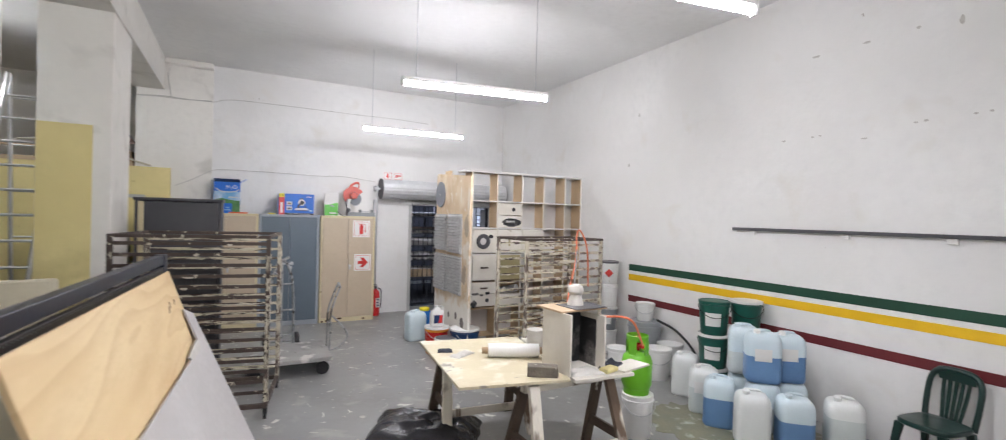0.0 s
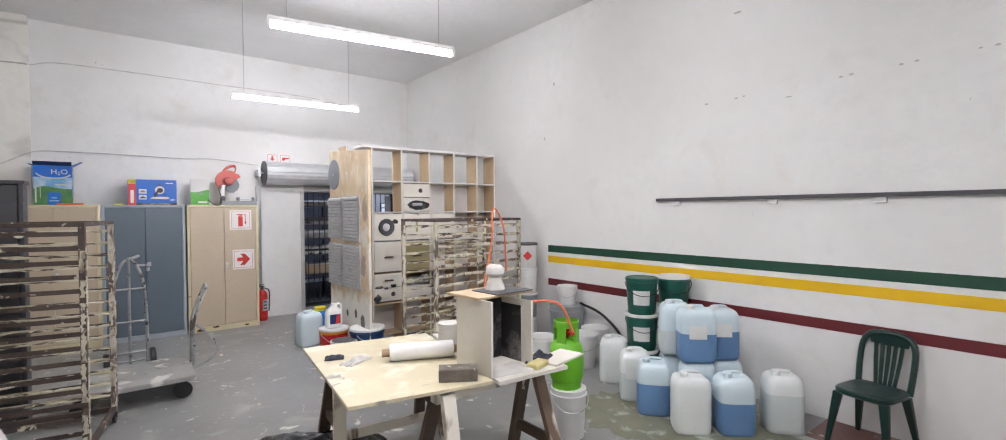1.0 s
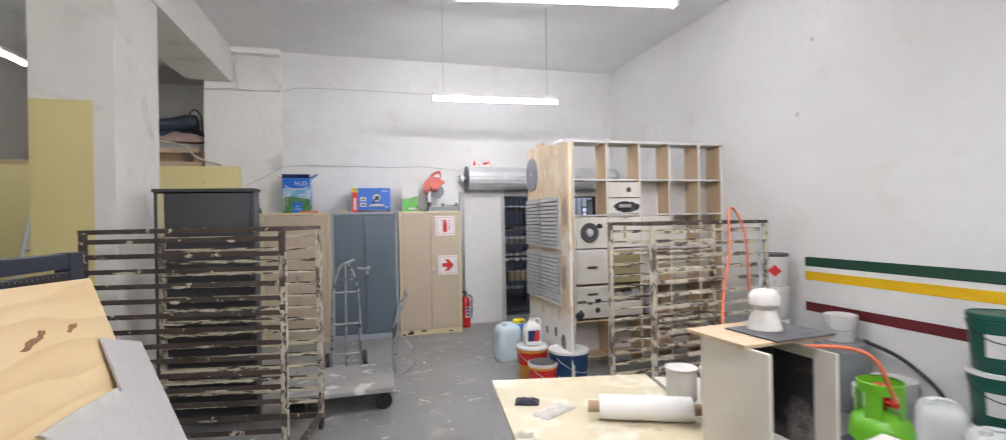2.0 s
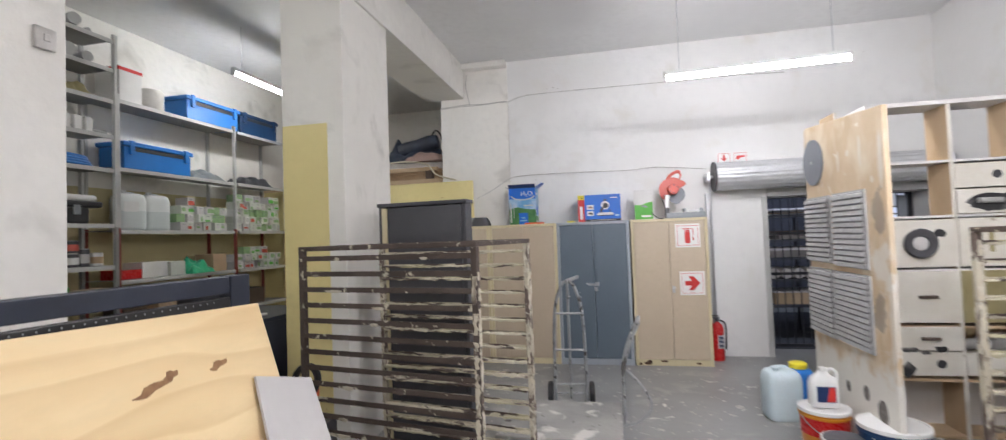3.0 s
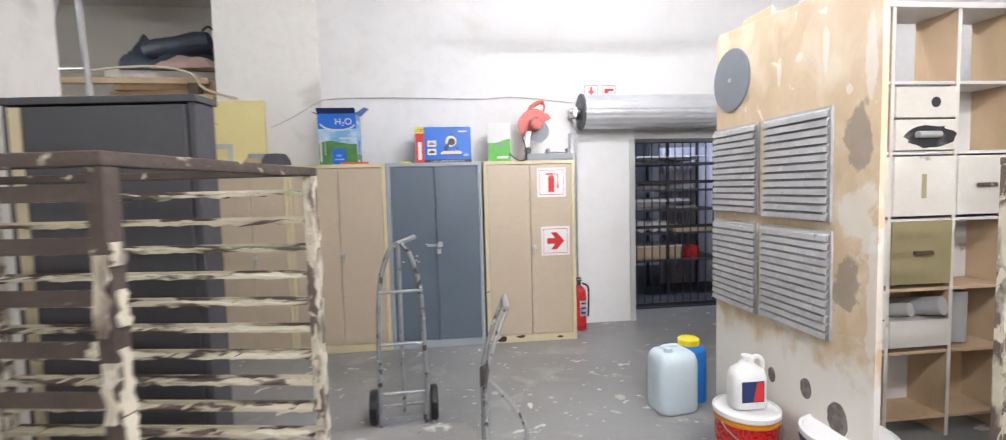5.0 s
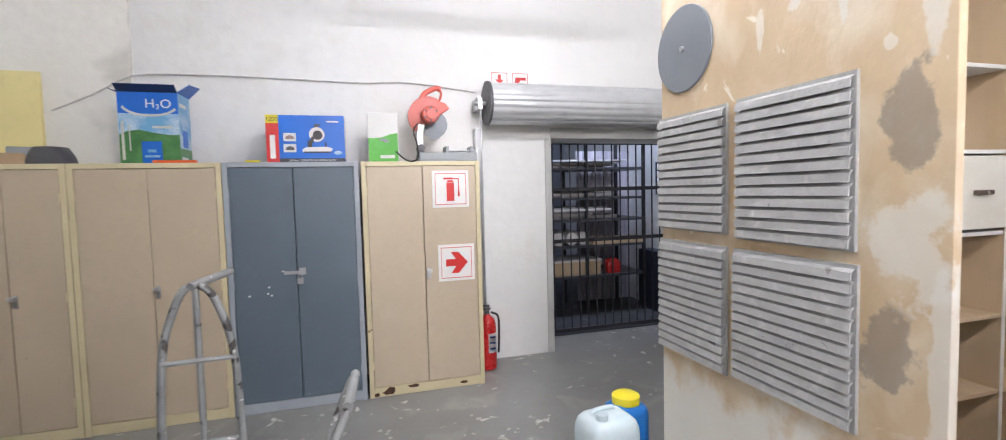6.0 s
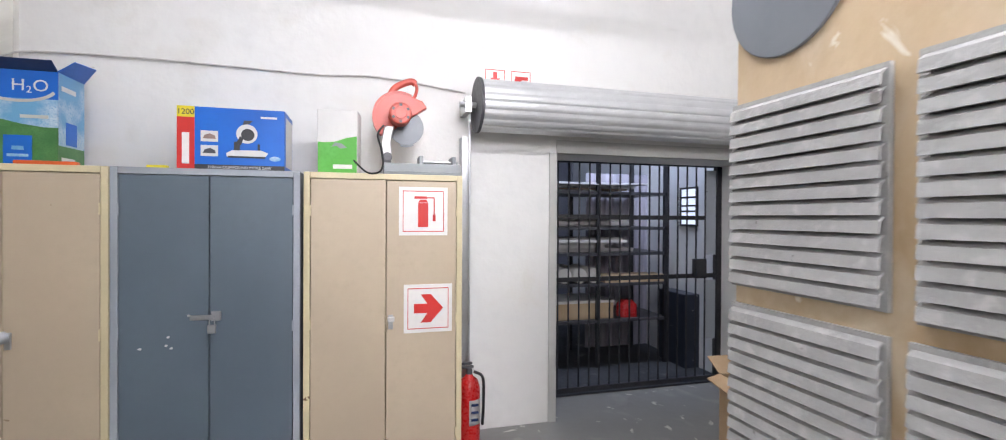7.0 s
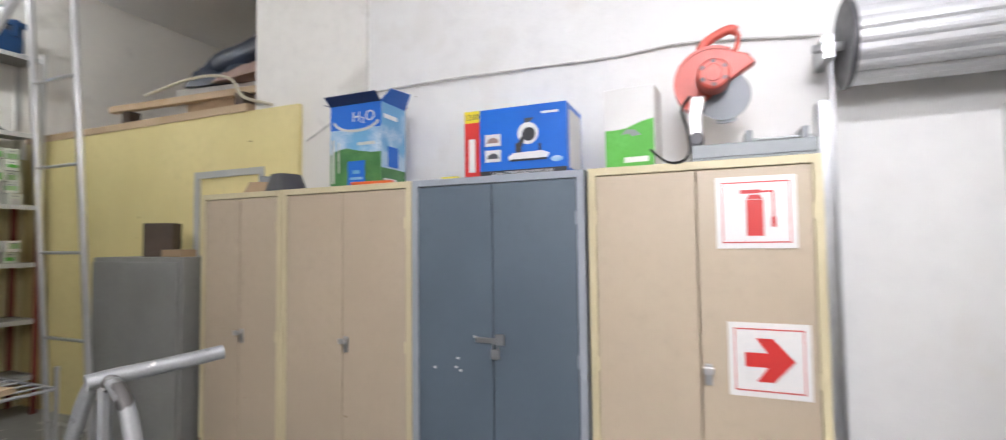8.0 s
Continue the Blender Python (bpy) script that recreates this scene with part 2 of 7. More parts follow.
M_TIMBERD = mat("dark_timber", (0.10, 0.07, 0.05), (0.07, 0.048, 0.035), 4, rough=0.7, spots=(0.5, 0.46, 0.4), spot_scale=5, spot_lo=0.66, spot_hi=0.68)
M_WHITEB = mat("white_melamine", (0.70, 0.68, 0.66), (0.64, 0.62, 0.60), 2, rough=0.4, spots2=(0.4, 0.36, 0.3), spot2_scale=8, spot2_lo=0.75, spot2_hi=0.77)
M_GREYB = mat("pale_grey_board", (0.55, 0.53, 0.52), (0.5, 0.48, 0.47), 2, rough=0.55)
M_MASON = mat("white_board_with_stains", (0.72, 0.69, 0.62), (0.63, 0.59, 0.51), 3, rough=0.55, spots=(0.3, 0.25, 0.18), spot_scale=5, spot_lo=0.7, spot_hi=0.75)
M_OLIVE = mat("olive_board", (0.34, 0.29, 0.15), (0.28, 0.235, 0.115), 3, rough=0.6)
M_BLACK = mat("black_plastic", (0.012, 0.012, 0.013), (0.02, 0.02, 0.021), 5, rough=0.4)
M_BAG = mat("black_bin_bag", (0.02, 0.02, 0.024), (0.03, 0.03, 0.036), 5, rough=0.22, bump=1.0, bump_scale=11, stretch=(1.0, 2.2, 1.0))
M_CAN = mat("milky_plastic", (0.74, 0.76, 0.74), (0.68, 0.71, 0.70), 3, rough=0.38, sss=0.15)
M_CANB = mat("pale_blue_plastic", (0.62, 0.72, 0.76), (0.55, 0.66, 0.71), 3, rough=0.38, sss=0.15)
M_LIQ = mat("blue_liquid_behind_plastic", (0.13, 0.25, 0.45), (0.10, 0.205, 0.39), 3, rough=0.35)
M_LIQG = mat("grey_liquid_behind_plastic", (0.58, 0.63, 0.62), (0.54, 0.58, 0.57), 3, rough=0.38)
M_WPLAST = mat("white_plastic", (0.76, 0.76, 0.74), (0.7, 0.7, 0.68), 4, rough=0.35, spots2=(0.5, 0.47, 0.4), spot2_scale=12, spot2_lo=0.72, spot2_hi=0.74)
M_GPLAST = mat("dark_green_plastic", (0.009, 0.095, 0.07), (0.008, 0.08, 0.058), 4, rough=0.34)
M_CHAIR = mat("bottle_green_plastic", (0.0045, 0.026, 0.021), (0.0042, 0.0245, 0.0198), 0.6, rough=0.3, detail=1)
M_LIME = mat("lime_green_paint", (0.15, 0.47, 0.022), (0.12, 0.40, 0.018), 4, rough=0.3)
M_GREYP = mat("grey_plastic", (0.27, 0.29, 0.30), (0.23, 0.25, 0.26), 4, rough=0.4)
M_RED = mat("red_paint", (0.55, 0.02, 0.02), (0.48, 0.018, 0.018), 4, rough=0.28)
M_SALMON = mat("red_tool_plastic", (0.58, 0.10, 0.07), (0.5, 0.085, 0.06), 4, rough=0.4)
M_SIGN = mat("sign_white", (0.80, 0.79, 0.77), (0.77, 0.76, 0.74), 3, rough=0.3)
M_SIGNR = mat("sign_red", (0.62, 0.035, 0.03), (0.58, 0.03, 0.028), 3, rough=0.3)
M_ORANGE = mat("orange_plastic", (0.72, 0.12, 0.02), (0.62, 0.1, 0.02), 4, rough=0.35)
M_OCHRE = mat("orange_yellow_plastic", (0.62, 0.25, 0.02), (0.54, 0.21, 0.018), 4, rough=0.38, spots2=(0.66, 0.62, 0.55), spot2_scale=14, spot2_lo=0.7, spot2_hi=0.72)
M_HOSE = mat("orange_rubber_hose", (0.66, 0.17, 0.08), (0.6, 0.15, 0.07), 4, rough=0.45)
M_BLUE = mat("blue_plastic", (0.02, 0.19, 0.58), (0.018, 0.165, 0.52), 4, rough=0.35)
M_BOXBLUE = mat("printed_blue_card", (0.005, 0.14, 0.60), (0.005, 0.12, 0.53), 3, rough=0.35)
M_BOXSKY = mat("printed_sky_card", (0.15, 0.38, 0.62), (0.55, 0.66, 0.74), 7, 0.45, 0.65, rough=0.4)
M_BOXGRASS = mat("printed_meadow_card", (0.045, 0.17, 0.05), (0.09, 0.26, 0.08), 9, rough=0.4)
M_NAVYCARD = mat("navy_card", (0.01, 0.03, 0.11), (0.012, 0.035, 0.12), 3, rough=0.45)
M_FOAM = mat("pale_foam", (0.62, 0.55, 0.25), (0.5, 0.44, 0.2), 20, rough=0.9)
M_NAVYBLUE = mat("dark_blue_plastic", (0.012, 0.05, 0.14), (0.01, 0.04, 0.11), 3, rough=0.4)
M_ROSE = mat("faded_rose_cloth", (0.40, 0.28, 0.24), (0.3, 0.2, 0.17), 4, rough=0.9)
M_CARD = mat("brown_cardboard", (0.44, 0.31, 0.19), (0.37, 0.255, 0.15), 3, rough=0.8)
M_LEAF = mat("printed_green_card", (0.10, 0.42, 0.06), (0.14, 0.5, 0.1), 4, rough=0.4)
M_YCAP = mat("yellow_plastic", (0.80, 0.68, 0.03), (0.74, 0.62, 0.03), 4, rough=0.35)
M_PAPER = mat("paper_label", (0.74, 0.73, 0.71), (0.68, 0.67, 0.65), 5, rough=0.6)
M_INK = mat("dark_print", (0.03, 0.03, 0.035), (0.04, 0.04, 0.045), 5, rough=0.5)
M_BRICK = mat("grey_brick", (0.17, 0.15, 0.12), (0.11, 0.095, 0.08), 12, rough=0.9, bump=0.8, bump_scale=40, spots=(0.4, 0.37, 0.32), spot_scale=14)
M_CLOTH = mat("dark_cloth", (0.03, 0.035, 0.05), (0.02, 0.022, 0.03), 6, rough=0.9, bump=0.6, bump_scale=14)
M_TARP = mat("dark_blue_tarpaulin", (0.022, 0.032, 0.055), (0.014, 0.018, 0.028), 5, rough=0.45, bump=0.9, bump_scale=16)
M_CLOTHP = mat("pale_crumpled_cloth", (0.62, 0.60, 0.56), (0.5, 0.48, 0.44), 6, rough=0.85, bump=0.5, bump_scale=20)
M_MATTR = mat("cream_vinyl", (0.62, 0.57, 0.43), (0.55, 0.5, 0.37), 3, rough=0.35, bump=0.2, bump_scale=8)
M_PIPE = mat("grey_pvc", (0.42, 0.42, 0.41), (0.36, 0.36, 0.35), 4, rough=0.4)
M_CABLE = mat("painted_cable", (0.6, 0.58, 0.55), (0.38, 0.37, 0.35), 9, rough=0.6)
M_SMOKE = mat("sooty_board", (0.02, 0.02, 0.022), (0.30, 0.28, 0.26), 5, 0.5, 0.72, rough=0.7, detail=9)
M_DISC = mat("grey_disc_plastic", (0.20, 0.215, 0.24), (0.17, 0.185, 0.21), 3, rough=0.4)
M_TUBE = glow("fluorescent_glow", (0.945, 0.93, 1.0), TUBE)
M_TUBE2 = glow("fluorescent_glow_store", (0.945, 0.95, 0.97), TUBE * 0.34)
M_TUBE3 = glow("fluorescent_glow_aged", (0.945, 0.93, 1.0), TUBE * 0.52)
M_SHUTTER = mat("shutter_steel", (0.66, 0.67, 0.68), (0.58, 0.59, 0.6), 6, rough=0.36, metal=0.45)
M_SMALLBOX = mat("white_green_cartons", (0.62, 0.64, 0.58), (0.55, 0.58, 0.5), 5, rough=0.5)
# floor of the store behind the gate: its shade is put into this colour
M_DARKFLOOR = mat("shade_dark_store_floor", (0.035, 0.036, 0.04), (0.02, 0.02, 0.022), 2, rough=0.8, world_space=True, spots=(0.09, 0.09, 0.09), spot_scale=6, spot_lo=0.6, spot_hi=0.75)
M_LILAC = mat("pale_corrugated_sheet", (0.5, 0.46, 0.5), (0.36, 0.34, 0.38), 3, rough=0.6, stretch=(4, 1, 0.5))
# store walls, coloured dark to stand in for the room's shade
M_DARKROOM = mat("shade_dark_store_wall", (0.09, 0.092, 0.11), (0.06, 0.062, 0.075), 2, rough=0.8, world_space=True)
M_CHIP = mat("bare_plaster", (0.52, 0.5, 0.47), (0.42, 0.4, 0.37), 20, rough=0.9)
M_CHIPW = mat("dirty_white_plastic", (0.6, 0.58, 0.55), (0.45, 0.43, 0.40), 12, rough=0.5)
M_TRUCK = mat("scuffed_grey_tube", (0.36, 0.37, 0.37), (0.24, 0.245, 0.25), 9, rough=0.38, metal=0.3, spots=(0.08, 0.075, 0.07), spot_scale=14, spot_lo=0.58, spot_hi=0.62, spots2=(0.7, 0.69, 0.66), spot2_scale=22, spot2_lo=0.66, spot2_hi=0.69)
M_DAYLIGHT = glow("daylight_pane", (0.7, 0.78, 1.0), 0.14)
M_GATE = mat("black_gate_steel", (0.02, 0.02, 0.024), (0.03, 0.03, 0.034), 5, rough=0.5)


# ---- building helpers ----
class Shape:
    """A bmesh with a few solid builders."""

    def __init__(self):
        self.bm = bmesh.new()

    def box(self, x0, x1, y0, y1, z0, z1, m=None):
        v = [self.bm.verts.new((x, y, z)) for x in (x0, x1) for y in (y0, y1) for z in (z0, z1)]
        for f in ((0, 1, 3, 2), (4, 6, 7, 5), (0, 4, 5, 1), (2, 3, 7, 6), (0, 2, 6, 4), (1, 5, 7, 3)):
            self.bm.faces.new([v[i] for i in f])
        if m is not None:
            for q in v:
                q.co = m @ q.co
        return self

    def rings(self, rings, caps=True):
        made = [[self.bm.verts.new(p) for p in r] for r in rings]
        n = len(made[0])
        for a, b in zip(made, made[1:]):
            for i in range(n):
                self.bm.faces.new((a[i], a[(i + 1) % n], b[(i + 1) % n], b[i]))
        if caps:
            self.bm.faces.new(made[0][::-1])
            self.bm.faces.new(made[-1])
        return self

    def lathe(self, profile, seg=24, cx=0.0, cy=0.0, caps=True):
        return self.rings([[(cx + r * math.cos(2 * math.pi * i / seg), cy + r * math.sin(2 * math.pi * i / seg), z) for i in range(seg)] for r, z in profile], caps)

    def rod(self, a, b, r, seg=8, r2=None):
        a, b = Vector(a), Vector(b)
        q = (b - a).to_track_quat("Z", "Y")
        out = []
        for p, rad in ((a, r), (b, r if r2 is None else r2)):
            out.append([p + q @ Vector((rad * math.cos(2 * math.pi * i / seg), rad * math.sin(2 * math.pi * i / seg), 0)) for i in range(seg)])
        return self.rings(out)

    def tube(self, pts, r, seg=8):
        pts = [Vector(p) for p in pts]
        out, up = [], None
        for i, p in enumerate(pts):
            d = (pts[min(i + 1, len(pts) - 1)] - pts[max(i - 1, 0)]).normalized()
            if up is None:
                up = d.orthogonal().normalized()
            side = d.cross(up).normalized()
            up = side.cross(d).normalized()
            out.append([p + r * (math.cos(2 * math.pi * k / seg) * up + math.sin(2 * math.pi * k / seg) * side) for k in range(seg)])
        return self.rings(out)

    def prism(self, poly, axis, a, b):
        def put(u, v, w):
            return {"x": (w, u, v), "y": (u, w, v), "z": (u, v, w)}[axis]
        return self.rings([[put(u, v, a) for u, v in poly], [put(u, v, b) for u, v in poly]])

    def move(self, m):
        bmesh.ops.transform(self.bm, matrix=m, verts=self.bm.verts[:])
        return self


def smooth_path(pts, n=8):
    """Catmull-Rom through the points."""
    pts = [Vector(p) for p in pts]
    ext = [2 * pts[0] - pts[1], *pts, 2 * pts[-1] - pts[-2]]
    out = []
    for i in range(1, len(ext) - 2):
        p0, p1, p2, p3 = ext[i - 1:i + 3]
        for k in range(n):
            t = k / n
            out.append(0.5 * (2 * p1 + (p2 - p0) * t + (2 * p0 - 5 * p1 + 4 * p2 - p3) * t * t + (3 * p1 - p0 - 3 * p2 + p3) * t ** 3))
    return out + [pts[-1]]


def squircle(w, d, z, n=28, e=4.0, cx=0.0, cy=0.0):
    out = []
    for i in range(n):
        a = 2 * math.pi * i / n
        c, s = math.cos(a), math.sin(a)
        out.append((cx + w / 2 * math.copysign(abs(c) ** (2 / e), c), cy + d / 2 * math.copysign(abs(s) ** (2 / e), s), z))
    return out


def finish(name, shape, material, bevel=0.0, smooth=False):
    bm = shape.bm
    bmesh.ops.recalc_face_normals(bm, faces=bm.faces[:])
    if bevel:
        edges = [e for e in bm.edges if len(e.link_faces) == 2 and e.calc_face_angle(0) > 0.6]
        bmesh.ops.bevel(bm, geom=edges, offset=bevel, segments=2, profile=0.5, affect="EDGES", clamp_overlap=True)
    me = bpy.data.meshes.new(name)
    if smooth:
        for f in bm.faces:
            f.smooth = True
        for e in bm.edges:
            e.smooth = not (len(e.link_faces) == 2 and e.calc_face_angle(0) > 0.7)
    bm.to_mesh(me)
    bm.free()
    me.materials.append(material)
    return me


def part(name, shape, material, parent, label="", bevel=0.0, smooth=False, at=None):
    ob = new(name, finish(name, shape, material, bevel, smooth))
    ob.parent = parent
    if at is not None:
        ob.matrix_basis = at
    if label:
        tagged(ob, label)
    return ob


def again(ob, at):
    """Another part on the same mesh, under the same parent."""
    o = ob.copy()
    scene.collection.objects.link(o)
    o.matrix_basis = at
    return o


def thing(name, at, label, category, group="", kind=""):
    ob = new(name)
    ob.empty_display_size = 0.1
    ob.matrix_basis = at
    return tagged(ob, label, category, group, kind)


def solid(name, shape, material, label, category, bevel=0.0, smooth=False, at=None, group="", kind=""):
    ob = new(name, finish(name, shape, material, bevel, smooth))
    if at is not None:
        ob.matrix_basis = at
    return tagged(ob, label, category, group, kind)


def lettering(name, text, size, material, parent, at, label=""):
    cu = bpy.data.curves.new(name, "FONT")
    cu.body, cu.size, cu.extrude, cu.align_x = text, size, 0.0006, "CENTER"
    tmp = bpy.data.objects.new(name, cu)
    me = bpy.data.meshes.new_from_object(tmp)
    bpy.data.objects.remove(tmp)
    me.materials.clear()
    me.materials.append(material)
    ob = new(name, me)
    ob.parent = parent
    ob.matrix_basis = at
    if label:
        tagged(ob, label)
    return ob


def structure(name, shape, material, label="", category="", bevel=0.0):
    return solid(name, shape, material, label, category, bevel, kind="structure")


# ---- the large structure ----
CEIL, BACK, RIGHT, LEFT, NEAR = 4.2, 9.42, 4.575, -4.75, -2.6
structure("floor", Shape().box(LEFT - 0.2, RIGHT + 0.2, NEAR - 0.2, 14.0, -0.15, 0), M_FLOOR, "worn grey painted concrete floor with white paint spatter", "floor")
structure("ceiling", Shape().box(LEFT - 0.2, RIGHT + 0.2, NEAR - 0.2, 14.0, CEIL, CEIL + 0.2), M_CEIL, "flat off-white painted concrete ceiling", "ceiling")
wall_right = structure("wall_right", Shape().box(RIGHT, RIGHT + 0.25, NEAR, 14.0, 0, CEIL), M_WALL, "white painted wall with scuffs and nail holes", "wall")
for y, z, w, h in ((3.24, 2.725, 0.03, 0.016), (2.95, 2.730, 0.025, 0.015), (2.88, 2.735, 0.02, 0.014), (2.12, 2.745, 0.028, 0.014), (2.05, 2.750, 0.03, 0.016), (1.74, 2.755, 0.026, 0.014), (1.65, 2.760, 0.024, 0.015), (1.32, 2.765, 0.022, 0.013), (1.24, 2.765, 0.03, 0.014),
                   (2.94, 3.51, 0.07, 0.02), (2.5, 3.52, 0.06, 0.018), (2.12, 3.53, 0.03, 0.02), (1.84, 3.5, 0.03, 0.06), (5.52, 2.66, 0.03, 0.04), (5.34, 3.35, 0.028, 0.04), (2.5, 2.66, 0.05, 0.01)):
    m = Shape().prism([(y + 0.55 * w * math.cos(a * 0.785) * (1 + 0.4 * noise.noise((a * 1.3, y, z))), z + 0.6 * h * math.sin(a * 0.785) * (1 + 0.4 * noise.noise((a * 1.1, z, y)))) for a in range(8)], "x", RIGHT - 0.0012, RIGHT + 0.01)
    part("plaster_chip", m, M_CHIP, wall_right)
structure("wall_near", Shape().box(LEFT, RIGHT, NEAR - 0.25, NEAR, 0, CEIL), M_WALL, "plain white painted wall", "wall")
OX0, OX1, OZ = 2.575, 4.49, 2.06
structure("wall_back", Shape().box(-0.75, OX0, BACK, BACK + 0.45, 0, CEIL).box(OX1, RIGHT, BACK, BACK + 0.45, 0, CEIL).box(OX0, OX1, BACK, BACK + 0.45, OZ, CEIL), M_WALL, "white painted back wall with a doorway", "wall")
structure("wall_pier", Shape().box(-1.76, -0.75, BACK - 0.05, BACK + 0.45, 0, 3.6).box(-1.76, -0.75, BACK - 0.02, BACK + 0.45, 3.6, CEIL), M_WALL2, "white painted pier with scuffs", "wall")
structure("pier_head", Shape().box(-1.40, -0.75, BACK - 0.16, BACK - 0.0, CEIL - 0.09, CEIL), M_WALL2, "rough plaster bearing under the ceiling", "trim", 0.02)
structure("wall_crack", Shape().prism([(-1.76, 3.585), (-1.5, 3.60), (-1.2, 3.597), (-0.76, 3.612), (-0.76, 3.604), (-1.2, 3.588), (-1.5, 3.592), (-1.76, 3.578)], "y", BACK - 0.054, BACK - 0.03), M_CHIP, "dark crack across the white pier", "crack")
structure("column", Shape().box(-1.97, -1.42, 6.0, 6.83, 0, 3.71), M_WALL2, "square white painted column with worn corners", "column", 0.006)
structure("column_paint", Shape().box(-1.966, -1.565, 5.996, 5.9995, 0, 2.63), M_CREAM, "yellow paint on the column's face", "paint")
structure("beam", Shape().box(-1.97, -1.40, NEAR, BACK - 0.05, 3.71, CEIL), M_WALL2, "deep white painted concrete beam", "beam", 0.006)
structure("wall_left_near", Shape().box(-1.97, -1.60, NEAR, 4.09, 0, 3.71), M_WALL2, "white painted wall end beside an opening", "wall", 0.005)
structure("wall_left", Shape().box(LEFT - 0.25, LEFT, NEAR, 14.0, 2.35, CEIL), M_WALL2, "white upper part of the store wall", "wall")
structure("wall_left_lower", Shape().box(LEFT - 0.25, LEFT, NEAR, 14.0, 0, 2.35), M_CREAMWALL, "pale yellow lower part of the store wall", "wall")
# both walls carry the dark store's shade in their colour
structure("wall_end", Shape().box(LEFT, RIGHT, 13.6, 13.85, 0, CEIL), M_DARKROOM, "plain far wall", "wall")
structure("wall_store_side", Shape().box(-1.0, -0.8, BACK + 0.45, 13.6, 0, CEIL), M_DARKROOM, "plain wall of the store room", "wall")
# partition with the loft above it
structure("wall_partition", Shape().box(LEFT, -2.36, BACK - 0.09, BACK - 0.04, 0, 2.5).box(-2.36, -1.62, BACK - 0.09, BACK - 0.04, 2.07, 2.5).box(-1.62, -1.30, BACK - 0.09, BACK - 0.052, 0, 2.5), M_CREAM, "yellow painted board partition with a door", "wall")
structure("loft_floor", Shape().box(LEFT, -1.79, BACK - 0.10, 11.6, 2.5, 2.56), M_PLYRAW, "plywood loft floor over the partition", "floor")
structure("wall_loft", Shape().box(LEFT, -1.0, 11.6, 11.7, 2.3, CEIL), M_WALL2, "grey-white wall behind the loft", "wall")
# stripes on the right wall
for nm, z0, z1, m in (("green", 1.163, 1.253, M_GREEN), ("yellow", 1.028, 1.114, M_YELLOW), ("maroon", 0.728, 0.816, M_MAROON)):
    structure("wall_stripe", Shape().box(RIGHT - 0.003, RIGHT, NEAR, 5.46, z0, z1), m, nm + " painted stripe along the white wall", "paint stripe")
structure("floor_edge", Shape().box(4.12, RIGHT, NEAR, 2.2, 0, 0.004), M_RED_FLOOR, "worn maroon painted floor edge", "floor paint")
r = thing("wall_rail", pose(RIGHT, 0, 1.81), "thin dark steel rail fixed along the white wall", "rail")
part("rail", Shape().box(-0.045, -0.02, NEAR + 0.3, 3.78, -0.016, 0.016), M_CHARCOAL, r, bevel=0.003)
for y in (3.55, 2.62, 1.85, 0.6):
    part("bracket", Shape().box(-0.03, 0, y - 0.035, y + 0.035, -0.06, -0.005), M_WALL, r, bevel=0.004)

# door in the partition
d = thing("door_1", pose(-2.36, BACK - 0.075, 0), "closed yellow painted door in a grey frame", "door", kind="structure")
part("door_leaf", Shape().box(0.05, 0.69, 0.0, 0.04, 0.01, 2.02), M_CREAM, d)
part("door_frame", Shape().box(0, 0.05, -0.02, 0.05, 0, 2.07).box(0.69, 0.74, -0.02, 0.05, 0, 2.07).box(0.05, 0.69, -0.02, 0.05, 2.02, 2.07), M_SHELFEDGE, d)
part("door_handle", Shape().box(0.6, 0.66, -0.012, 0, 0.95, 1.1).rod((0.63, -0.05, 1.05), (0.54, -0.05, 1.05), 0.009).rod((0.63, 0, 1.05), (0.63, -0.05, 1.05), 0.009), M_GALV, d)


# ---- lamps ----
def fluorescent(at, glow_mat, drop, label):
    t = thing("fluorescent_lamp", at, label, "lamp", "fluorescent lamps")
    part("batten", Shape().box(-0.76, 0.76, -0.027, 0.027, 0.026, 0.065), M_WPLAST, t, bevel=0.006)
    part("tube", Shape().rod((-0.745, 0, 0), (0.745, 0, 0), 0.022, 14), glow_mat, t, "glowing white fluorescent tube", smooth=True)
    for sx in (-0.75, 0.75):
        part("end_holder", Shape().box(sx - 0.014, sx + 0.014, -0.024, 0.024, -0.028, 0.04), M_WPLAST, t, bevel=0.004)
    for sx in (-0.62, 0.62):
        part("chain", Shape().rod((sx, 0, 0.07), (sx, 0, drop), 0.004, 6), M_GALV, t)
    return t


LAMP_TXT = "white fluorescent batten hanging on thin chains, lit"
fluorescent(pose(1.735, 4.60, 3.118, 0, 0, -8.4), M_TUBE, CEIL - 3.118, LAMP_TXT)
fluorescent(pose(1.915, 7.16, 3.072, 0, 0, -3.5), M_TUBE3, CEIL - 3.075, LAMP_TXT)
fluorescent(pose(1.56, 2.12, 3.12, 0, 0, -9), M_TUBE, CEIL - 3.12, LAMP_TXT)
fluorescent(pose(1.5, -0.5, 3.075, 0, 0, -9), M_TUBE3, CEIL - 3.075, LAMP_TXT)
fluorescent(pose(-3.45, 7.95, 3.62, 0, 0, 90), M_TUBE2, CEIL - 3.62, "white fluorescent batten over the store shelves, lit")
fluorescent(pose(-3.3, 4.2, 3.62, 0, 0, 90), M_TUBE2, CEIL - 3.62, "white fluorescent batten over the store shelves, lit")

